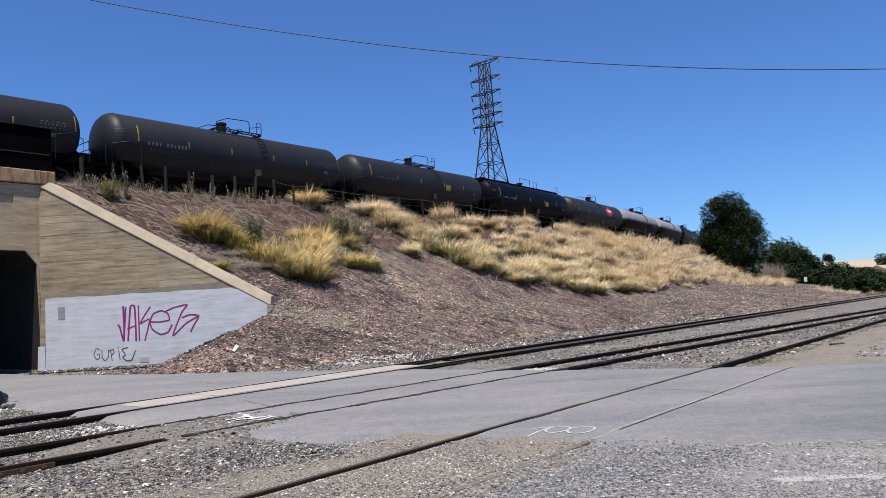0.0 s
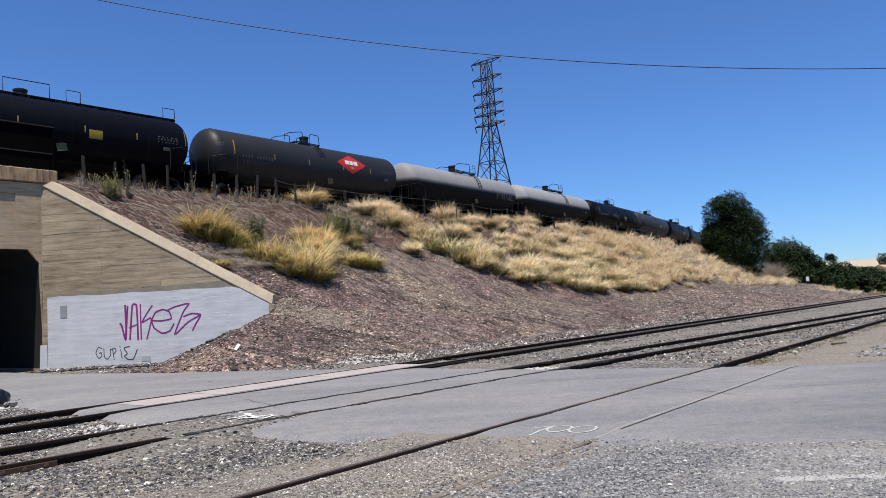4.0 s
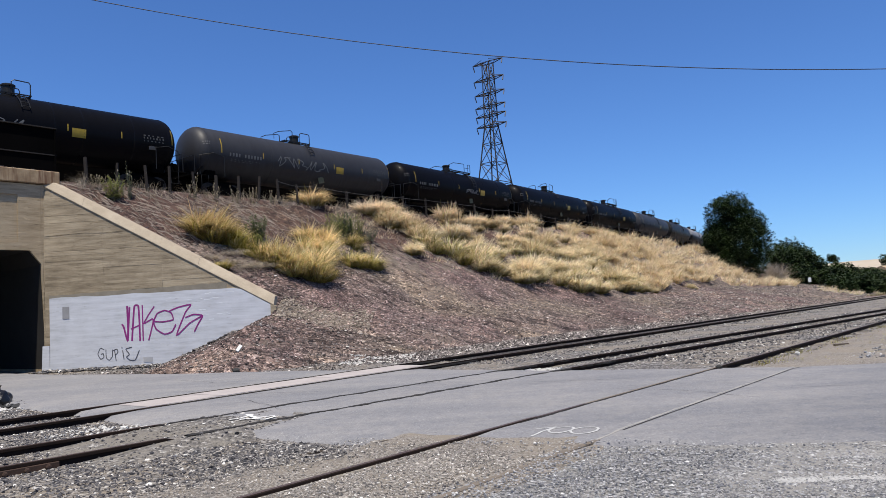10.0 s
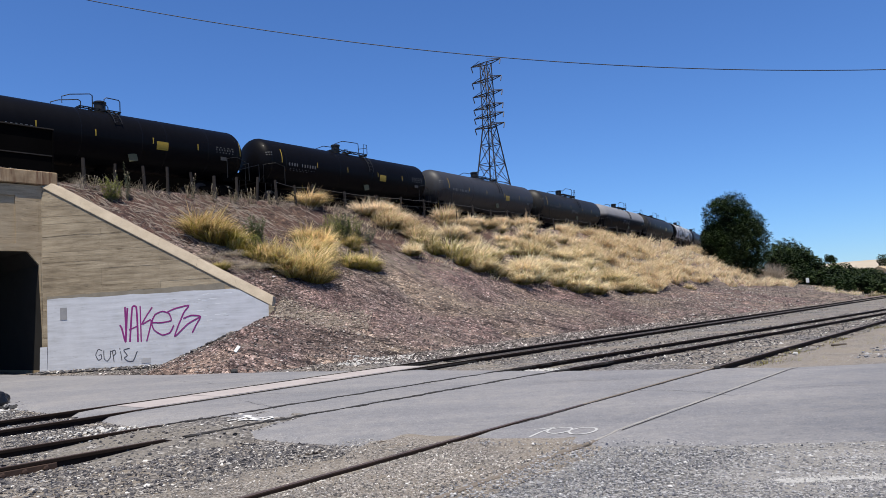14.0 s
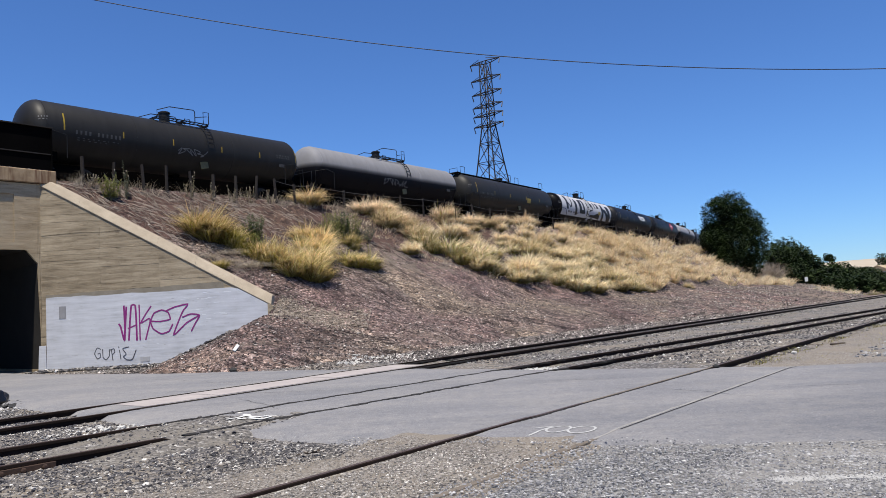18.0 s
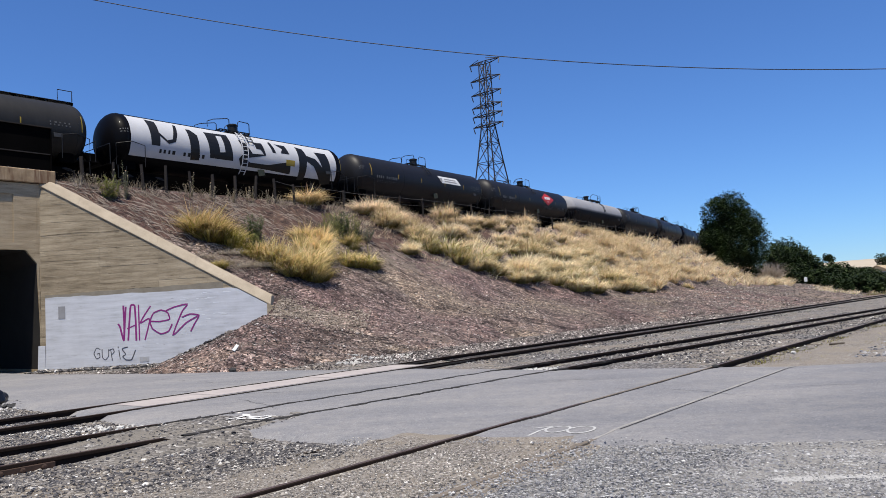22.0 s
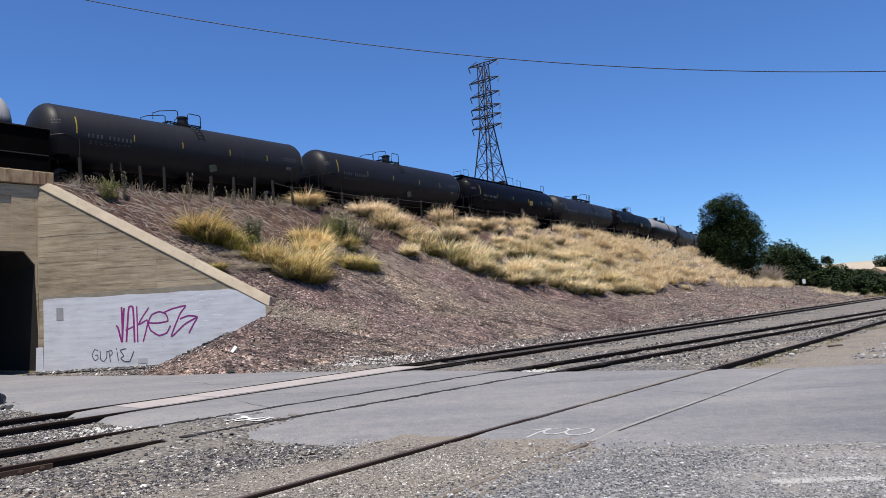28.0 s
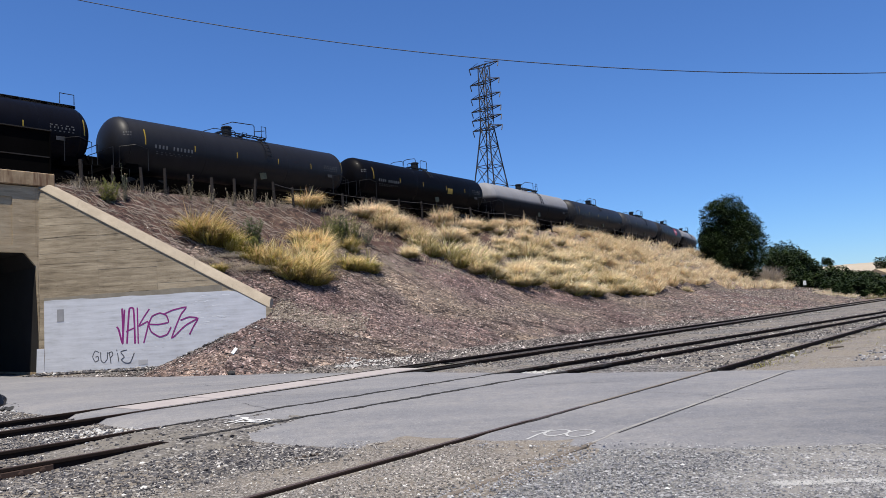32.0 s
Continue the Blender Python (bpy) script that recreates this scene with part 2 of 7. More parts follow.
def concrete(t, p, low, mid_c, high):
    v = coords(t)
    mp = nd(t, "ShaderNodeMapping", Scale=(0.28, 1.0, 2.6))
    t.links.new(v, mp.inputs["Vector"])
    grain = noise_fac(t, mp.outputs[0], 3.2, 5, 0.62)
    blotch = noise_fac(t, v, 0.55, 4, 0.6)
    pit = noise_fac(t, v, 38, 3, 0.7)
    m = maths(t, "ADD", maths(t, "MULTIPLY", grain, 0.6), maths(t, "MULTIPLY", blotch, 0.4))
    col = ramp(t, m, [(0.32, low), (0.47, mid_c), (0.66, high)])
    col = mix(t, 1.0, col, ramp(t, pit, [(0.32, (0.55, 0.53, 0.5)), (0.45, (1.0, 1.0, 1.0))]), "MULTIPLY")
    geo = t.nodes.new("ShaderNodeNewGeometry")      # each board's print takes the stain differently
    col = mix(t, 1.0, col, ramp(t, geo.outputs["Random Per Island"], [(0, (0.90, 0.89, 0.88)), (1, (1.08, 1.08, 1.08))]), "MULTIPLY")
    mp2 = nd(t, "ShaderNodeMapping", Scale=(1.3, 1.0, 9.0))
    t.links.new(v, mp2.inputs["Vector"])
    chip = noise_fac(t, mp2.outputs[0], 1.6, 4, 0.65)      # knots, honeycombing and pale fins of the formwork
    col = mix(t, 1.0, col, ramp(t, chip, [(0.31, (0.45, 0.43, 0.41)), (0.38, (1, 1, 1)), (0.62, (1, 1, 1)), (0.70, (1.38, 1.36, 1.33))]), "MULTIPLY")
    t.links.new(col, p.inputs["Base Color"])
    p.inputs["Roughness"].default_value = 0.88
    p.inputs["Specular IOR Level"].default_value = 0.25
    bump(t, p, maths(t, "ADD", maths(t, "ADD", grain, pit), maths(t, "MULTIPLY", chip, 1.0)), 0.4, 0.012)


M_CONC = material("board_formed_concrete", lambda t, p: concrete(t, p, (0.128, 0.100, 0.068), (0.260, 0.212, 0.146), (0.41, 0.345, 0.245)))
M_COPING = worn("pale_weathered_concrete", (0.4081, 0.3465, 0.2618), (0.231, 0.1887, 0.1347), 0.85, 0, 1.5, 20, 0.3, 0.01)
M_ABUT = material("stained_grey_concrete", lambda t, p: concrete(t, p, (0.185, 0.138, 0.085), (0.31, 0.242, 0.155), (0.42, 0.34, 0.23)))
M_TUNNELSHADE = worn("shade_dark_concrete", (0.0231, 0.0208, 0.0193), (0.0092, 0.0085, 0.0077), 0.9, 0, 1.2, 14, 0.3, 0.01)


def ledge_build(t, p):
    v = coords(t)
    mp = nd(t, "ShaderNodeMapping", Scale=(3.0, 3.0, 0.25))
    t.links.new(v, mp.inputs["Vector"])
    run = noise_fac(t, mp.outputs[0], 1.3, 4, 0.6)
    blotch = noise_fac(t, v, 1.2, 5, 0.6)
    col = ramp(t, blotch, [(0.35, (0.16, 0.105, 0.06)), (0.5, (0.27, 0.19, 0.11)), (0.65, (0.36, 0.275, 0.175))])
    col = mix(t, ramp(t, run, [(0.50, (0, 0, 0)), (0.64, (0.85, 0.85, 0.85))]), col, (0.10, 0.042, 0.018))
    t.links.new(col, p.inputs["Base Color"])
    p.inputs["Roughness"].default_value = 0.9
    bump(t, p, blotch, 0.4, 0.015)


M_LEDGE = material("rust_stained_ledge", ledge_build)
def paint_build(t, p):
    v = coords(t)
    mp = nd(t, "ShaderNodeMapping", Scale=(0.22, 1.0, 2.4))
    t.links.new(v, mp.inputs["Vector"])
    grain = noise_fac(t, mp.outputs[0], 3.0, 6, 0.7)
    blotch = noise_fac(t, v, 0.9, 4, 0.6)
    m = maths(t, "ADD", maths(t, "MULTIPLY", grain, 0.6), maths(t, "MULTIPLY", blotch, 0.4))
    col = ramp(t, m, [(0.32, (0.33, 0.335, 0.35)), (0.46, (0.44, 0.452, 0.482)), (0.62, (0.52, 0.535, 0.57))])
    mp2 = nd(t, "ShaderNodeMapping", Scale=(1.6, 1.0, 9.0))
    t.links.new(v, mp2.inputs["Vector"])
    chip = noise_fac(t, mp2.outputs[0], 1.5, 3, 0.6)      # chipped and filled board marks
    col = mix(t, 1.0, col, ramp(t, chip, [(0.28, (0.72, 0.71, 0.69)), (0.36, (1, 1, 1)), (0.66, (1, 1, 1)), (0.72, (1.22, 1.22, 1.2))]), "MULTIPLY")
    t.links.new(col, p.inputs["Base Color"])
    p.inputs["Roughness"].default_value = 0.8
    bump(t, p, grain, 0.3, 0.015)


M_PAINT = material("pale_blue_grey_paint", paint_build)
M_PATCH = worn("grey_paint_patch", (0.2772, 0.2772, 0.2849), (0.1925, 0.1925, 0.2002), 0.8, 0, 3, 25)
M_PURPLE = worn("purple_spray_paint", (0.25, 0.026, 0.185), (0.16, 0.016, 0.12), 0.6)
M_DARKSPRAY = worn("dark_spray_paint", (0.077, 0.077, 0.0924), (0.0385, 0.0385, 0.0462), 0.6)
M_RIDGE = worn("thick_pale_paint", (0.64, 0.66, 0.68), (0.54, 0.56, 0.58), 0.7, 0, 4, 40)
M_ROADMARK = worn("white_spray_paint", (0.47, 0.47, 0.46), (0.29, 0.29, 0.285), 0.8, 0, 6, 60, 0.2, 0.004, 0.4)
M_PANEL = worn("pale_crossing_concrete", (0.40, 0.36, 0.345), (0.255, 0.228, 0.218), 0.85, 0, 2, 30, 0.3, 0.005)
# near-black without gloss; also puts shade into the colour of the backing wall
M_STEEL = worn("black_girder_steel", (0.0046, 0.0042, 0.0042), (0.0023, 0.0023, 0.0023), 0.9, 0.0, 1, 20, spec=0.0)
M_FLANGELIT = worn("sunlit_flange_steel", (0.0231, 0.02, 0.0185), (0.0092, 0.0085, 0.0077), 0.85, 0.0, 2, 25)
M_RAIL = worn("rusty_rail", (0.024, 0.0155, 0.012), (0.010, 0.0075, 0.0065), 0.85, 0.0, 3, 40, 0.2, 0.004, spec=0.08)
M_DUSTY = worn("dust_covered_rail", (0.185, 0.155, 0.125), (0.10, 0.083, 0.067), 0.9, 0, 4, 40)
M_SHEENDUST = worn("sheen_and_dust_rail_head", (0.308, 0.2926, 0.2733), (0.1925, 0.1848, 0.1694), 0.8, 0, 5, 50)
M_RUST = worn("brown_rust", (0.058, 0.033, 0.023), (0.026, 0.016, 0.012), 0.85, 0, 6, 50, 0.3, 0.004)
M_RAILTOP = worn("worn_rail_head", (0.115, 0.083, 0.073), (0.055, 0.039, 0.034), 0.6, 0.4, 2, 30, 0.1, 0.003)
M_FLANGE = worn("dark_flangeway", (0.027, 0.0246, 0.0231), (0.0115, 0.0108, 0.01), 0.95, 0, 3, 30)
M_TIE = worn("weathered_tie", (0.0847, 0.0655, 0.0501), (0.0385, 0.0308, 0.0246), 0.9, 0, 3, 40, 0.4, 0.01)
M_POST = worn("weathered_wood_post", (0.027, 0.022, 0.020), (0.012, 0.010, 0.009), 0.9, 0, 5, 40, 0.4, 0.01)
M_WIRE = worn("dull_wire", (0.09, 0.087, 0.083), (0.045, 0.043, 0.041), 0.6, 0.3)
M_CABLE = worn("black_cable", (0.0154, 0.0154, 0.0169), (0.0092, 0.0092, 0.01), 0.6)
M_TOWER = worn("dull_lattice_steel", (0.0423, 0.04, 0.0423), (0.0231, 0.0216, 0.0231), 0.6, 0.4, 1, 10)
M_INSUL = worn("grey_insulator", (0.1232, 0.1232, 0.1309), (0.0616, 0.0616, 0.0693), 0.4)


def road_build(t, p):
    v = place(t)
    mp = nd(t, "ShaderNodeMapping", Rotation=(0, 0, radians(35.4)), Scale=(0.12, 1.3, 1.0))
    t.links.new(v, mp.inputs["Vector"])
    wheel = noise_fac(t, mp.outputs[0], 0.8, 4, 0.6)            # lanes worn and dusted along the road
    a, c, d = noise_fac(t, v, 0.22, 3, 0.5), noise_fac(t, v, 5.0, 6, 0.7), noise_fac(t, v, 110, 3, 0.75)
    f = maths(t, "ADD", maths(t, "MULTIPLY", wheel, 0.5), maths(t, "ADD", maths(t, "MULTIPLY", a, 0.25), maths(t, "MULTIPLY", c, 0.25)))
    col = ramp(t, f, [(0.32, (0.136, 0.138, 0.149)), (0.5, (0.183, 0.182, 0.190)), (0.68, (0.240, 0.233, 0.231))])
    grit = nd(t, "ShaderNodeTexVoronoi", Scale=55.0)
    t.links.new(v, grit.inputs["Vector"])
    sp = t.nodes.new("ShaderNodeSeparateColor")
    t.links.new(grit.outputs["Color"], sp.inputs[0])
    col = mix(t, 1.0, col, ramp(t, sp.outputs[0], [(0.0, (0.80, 0.80, 0.81)), (0.5, (1, 1, 1)), (0.94, (1.10, 1.10, 1.09)), (1.0, (1.45, 1.44, 1.40))]), "MULTIPLY")
    col = mix(t, 1.0, col, ramp(t, d, [(0.3, (0.87, 0.87, 0.87)), (0.7, (1.1, 1.1, 1.1))]), "MULTIPLY")
    dust = ramp(t, maths(t, "ADD", maths(t, "MULTIPLY", noise_fac(t, v, 0.5, 6, 0.75), 0.65), maths(t, "MULTIPLY", c, 0.35)), [(0.46, (0, 0, 0)), (0.70, (0.6, 0.6, 0.6))])
    col = mix(t, dust, col, (0.265, 0.251, 0.234))
    xyz = t.nodes.new("ShaderNodeSeparateXYZ")
    t.links.new(v, xyz.inputs[0])
    past = maths(t, "SUBTRACT", maths(t, "ADD", maths(t, "MULTIPLY", xyz.outputs[0], 0.772), maths(t, "MULTIPLY", a, 1.2)), maths(t, "MULTIPLY", xyz.outputs[1], 0.635))      # newer asphalt past the nearest rails
    col = mix(t, 1.0, col, ramp(t, maths(t, "MULTIPLY", maths(t, "ADD", past, 5.0), 0.1), [(0.20, (1, 1, 1)), (0.42, (0.77, 0.78, 0.80))]), "MULTIPLY")
    spot = ramp(t, noise_fac(t, v, 9, 3, 0.8), [(0.25, (0.35, 0.35, 0.35)), (0.31, (1, 1, 1))])
    col = mix(t, 1.0, col, spot, "MULTIPLY")
    t.links.new(col, p.inputs["Base Color"])
    p.inputs["Roughness"].default_value = 0.88
    p.inputs["Specular IOR Level"].default_value = 0.2
    bump(t, p, maths(t, "ADD", d, c), 0.4, 0.008)


M_ROAD = material("bleached_asphalt", road_build)

# ---- ground, road and yard tracks ----
def flat_sheet(name, xs, ys, zf, mat, label, category, kind="structure"):
    me = Mesh()
    n = len(ys)
    me.v = [(x, y, zf(x, y)) for x in xs for y in ys]
    me.f = [(i * n + j, (i + 1) * n + j, (i + 1) * n + j + 1, i * n + j + 1) for i in range(len(xs) - 1) for j in range(n - 1)]
    return tagged(part(name, me, mat, smooth=True, fix=False), label, category, kind=kind)


def steps(lo, hi, near_lo, near_hi, fine):
    out, x = [lo, lo * 0.4 if lo * 0.4 < near_lo else near_lo - 40, near_lo - 15], near_lo
    while x < near_hi:
        out.append(x)
        x += fine
    return out + [near_hi, near_hi + 15, near_hi + 60, hi * 0.4, hi]


def ground_z(x, y):
    r = math.hypot(x, y)
    n = noise.noise(Vector((x * 0.9, y * 0.9, 5))) * 0.018 + noise.noise(Vector((x * 4, y * 4, 9))) * 0.008
    return GROUND + (n if r < 60 else 0)


flat_sheet("ground", steps(-2600, 2600, -14, 16, 0.2), steps(-2600, 2600, 2, 26, 0.2), ground_z, M_GROUND,
           "flat yard ground of grey ballast and dirt", "ground")

ROAD_DIR = Vector((0.815, -0.58, 0)).normalized()      # from the underpass out across the yard tracks
ROAD_N = Vector((-ROAD_DIR.y, ROAD_DIR.x, 0))


FAR_EDGE = [(-70, 3.7), (-15, 3.8), (-10, 3.5), (-3.7, 3.95), (0, 4.8), (4.7, 5.5), (9.6, 5.2), (14.3, 5.9), (16, 6.8), (26, 9.0), (60, 14.0)]
NEAR_EDGE = [(-70, -3.2), (-5, -2.6), (-0.4, -2.55), (5.7, -3.35), (10.8, -3.6), (13.5, -3.1), (16.5, -2.2), (26, 0.5), (60, 4.0)]


def bend(pts, u):
    for (a, b), (c, d) in zip(pts, pts[1:]):
        if u <= c:
            return b + (d - b) * (u - a) / (c - a)
    return pts[-1][1]


def edge_far(u):
    return bend(FAR_EDGE, u) + noise.noise(Vector((u * 0.5, 1, 0))) * 0.14 + noise.noise(Vector((u * 2.3, 2, 0))) * 0.07


def edge_near(u):
    return bend(NEAR_EDGE, u) + noise.noise(Vector((u * 0.6, 7, 0))) * 0.18 + noise.noise(Vector((u * 2.5, 8, 0))) * 0.10


ROAD_O = Vector((-8.2, 18.35, 0))                        # a point on the road's middle line


def road_at(u, w):
    p = ROAD_O + ROAD_DIR * u + ROAD_N * w
    return p.x, p.y


def on_road(x, y, margin=0.0):
    d = Vector((x, y, 0)) - ROAD_O
    u, w = d.dot(ROAD_DIR), d.dot(ROAD_N)
    return edge_near(u) - margin < w < edge_far(u) + margin


def road_z(x, y):
    """Height of the worn road surface, which falls away at its edges."""
    d = Vector((x, y, 0)) - ROAD_O
    u, w = d.dot(ROAD_DIR), d.dot(ROAD_N)
    lo, hi = edge_near(u), edge_far(u)
    k = (w - lo) / (hi - lo)
    k = min(k, 1 - k)
    return GROUND - 0.05 + (0.12 * k / 0.03 if k < 0.03 else 0.12 + 0.03 * min(1.0, (k - 0.03) / 0.07))


me = Mesh()
us = [-60 + 0.35 * i for i in range(0, 330)]
cross = [0.0, 0.03, 0.1, 0.3, 0.5, 0.7, 0.9, 0.97, 1.0]
for u in us:
    a, b = edge_near(u), edge_far(u)
    for k in cross:
        x, y = road_at(u, a + (b - a) * k)
        me.v.append((x, y, (GROUND - 0.05 if k in (0.0, 1.0) else -0.03 if k in (0.03, 0.97) else 0.0)))
m9 = len(cross)
me.f = [(i * m9 + j, (i + 1) * m9 + j, (i + 1) * m9 + j + 1, i * m9 + j + 1) for i in range(len(us) - 1) for j in range(m9 - 1)]
tagged(part("road", me, M_ROAD, smooth=True, fix=False), "bleached grey asphalt road crossing the yard tracks", "road", kind="structure")

# gravel lot in the foreground, and dirt round the nearest track
def strip(name, us, lo, hi, origin, d, nrm, z, mat, label, category):
    me = Mesh()
    cols = 7
    for u in us:
        a, b = lo(u), hi(u)
        for k in range(cols):
            w = a + (b - a) * k / (cols - 1)
            p = origin + d * u + nrm * w
            edge = k in (0, cols - 1)
            me.v.append((p.x, p.y, z - 0.045 if edge else z + noise.noise(Vector((p.x * 3, p.y * 3, 1))) * 0.01))
    me.f = [(i * cols + j, (i + 1) * cols + j, (i + 1) * cols + j + 1, i * cols + j + 1) for i in range(len(us) - 1) for j in range(cols - 1)]
    return tagged(part(name, me, mat, smooth=True, fix=False), label, category, kind="structure")


TRACKS = [("A", 38.73, 13.80), ("B", 43.13, 10.36), ("C", 39.45, 4.80)]    # heading and offset of each yard track


def yard(k, along, side):
    """A point of yard track k: metres along it and to the left of its middle."""
    th, d = radians(TRACKS[k][1]), TRACKS[k][2]
    nx, ny = -math.cos(th), math.sin(th)
    return math.sin(th) * along + nx * (d + side), math.cos(th) * along + ny * (d + side)


def wob(a, b, seed, base):
    return lambda u: base + noise.noise(Vector((u * a, seed, 0))) * b + noise.noise(Vector((u * a * 4, seed, 3))) * b * 0.4


thC = radians(TRACKS[2][1])
DC, NC = Vector((math.sin(thC), math.cos(thC), 0)), Vector((-math.cos(thC), math.sin(thC), 0))
strip("gravel_lot", [0.4 * i for i in range(-20, 34)], wob(0.5, 0.3, 3, -12), wob(0.5, 0.15, 4, -0.62),
      NC * TRACKS[2][2], DC, NC, GROUND + 0.075, M_LOT, "pale crushed stone beside the road", "gravel")
strip("dirt_bed", [0.4 * i for i in range(5, 22)], wob(0.6, 0.15, 5, -1.0), wob(0.8, 0.55, 6, 1.85), NC * TRACKS[2][2], DC, NC,
      GROUND + 0.085, M_DIRT, "tan dirt between the nearest rails", "dirt")
strip("dirt_bed", [0.5 * i for i in range(29, 150)], wob(0.3, 0.5, 15, -2.6), wob(0.3, 0.4, 16, 0.2), NC * TRACKS[2][2], DC, NC,
      GROUND + 0.07, M_DIRT, "tan dirt with dry weeds beside the nearest track", "dirt")

thA = radians(TRACKS[0][1])
DA, NA = Vector((math.sin(thA), math.cos(thA), 0)), Vector((-math.cos(thA), math.sin(thA), 0))
strip("stained_ballast", [17.6 + 0.5 * i for i in range(120)], wob(0.4, 0.10, 21, -0.62), wob(0.4, 0.10, 22, 0.62), NA * TRACKS[0][2], DA, NA,
      GROUND + 0.045, gravel("dark_brown_ballast", [(0.0, (0.012, 0.011, 0.011)), (0.6, (0.042, 0.036, 0.033)), (1.0, (0.15, 0.135, 0.125))], 0.045), "dark ballast between the rails of the first track", "ballast")

# dirt ramped up to the road between and around the second track's rails
M_DUST = gravel("dusty_ballast", BALLAST, 0.04, (0.2079, 0.1887, 0.1617), 0.36)
me = Mesh()
rows_r, cols_r = 34, 15
for i in range(rows_r):
    al = 0.6 + i * 0.22
    for j in range(cols_r):
        wd = -2.0 + j * 0.26 + 0.12 * noise.noise(Vector((al * 0.9, j * 0.7, 4)))
        rise = max(0.0, min(1.0, (al - 2.6) / 2.7))
        rise = rise * rise * (3 - 2 * rise) * max(0.0, min(1.0, (1 - abs(wd + 0.1) / 1.45) * 3.0))
        end = 1 if al < 7.0 else max(0.0, 1 - (al - 7.0) / 1.0)
        x, y = yard(1, al, wd)
        me.v.append((x, y, GROUND - 0.03 + (0.128 + 0.012 * noise.noise(Vector((x * 3, y * 3, 6)))) * rise * end))
me.f = [(i * cols_r + j, i * cols_r + j + 1, (i + 1) * cols_r + j + 1, (i + 1) * cols_r + j) for i in range(rows_r - 1) for j in range(cols_r - 1)]
tagged(part("dirt_ramp", me, M_DUST, smooth=True, fix=False), "dusty gravel ramped up to the road over a buried track", "dirt", kind="structure")

# rails: foot, web and head; where they cross the road the asphalt comes up to the head
RAIL_SEC = [(-0.065, -0.17), (0.065, -0.17), (0.065, -0.155), (0.012, -0.14), (0.010, -0.05), (0.036, -0.04), (0.036, -0.008), (0.026, 0.0),
            (-0.026, 0.0), (-0.036, -0.008), (-0.036, -0.04), (-0.010, -0.05), (-0.012, -0.14), (-0.065, -0.155)]


def rail_part(k, side, a0, a1, top, parent, step=2.0):
    me = Mesh()
    n = len(RAIL_SEC)
    stations = [a0, -30.0, -12.0] + [-5 + step * i for i in range(int(32 / step))] + [28.0, 34.0, 45.0, 70.0, 120.0, 200.0, a1]
    count = len(stations) - 1
    for i, al in enumerate(stations):
        for w, z in RAIL_SEC:
            x, y = yard(k, al, side + w)
            me.v.append((x, y, top(al) + z))
    for i in range(count):
        me.f += [(i * n + j, i * n + (j + 1) % n, (i + 1) * n + (j + 1) % n, (i + 1) * n + j) for j in range(n)]
    me.f += [tuple(range(n)), tuple(count * n + j for j in range(n))[::-1]]
    ob = part("rail", me, M_RAIL, parent)
    ob.data.materials.append(M_RAILTOP)
    ob.data.materials.append(M_SHEENDUST if k == 0 else M_DUSTY)
    worn_in = {0: (7.6, 17.2), 1: (9.0, 9.0), 2: (9.6, 15.4)}[k]      # pale stretch: a polished sheen as colour on the first track, dust elsewhere
    for p in ob.data.polygons:
        if p.normal.z > 0.9 and p.center.z > top(0) - 0.02 - 0.03:
            al = p.center.x * math.sin(radians(TRACKS[k][1])) + p.center.y * math.cos(radians(TRACKS[k][1]))
            p.material_index = 2 if worn_in[0] < al < worn_in[1] else 1
    return ob


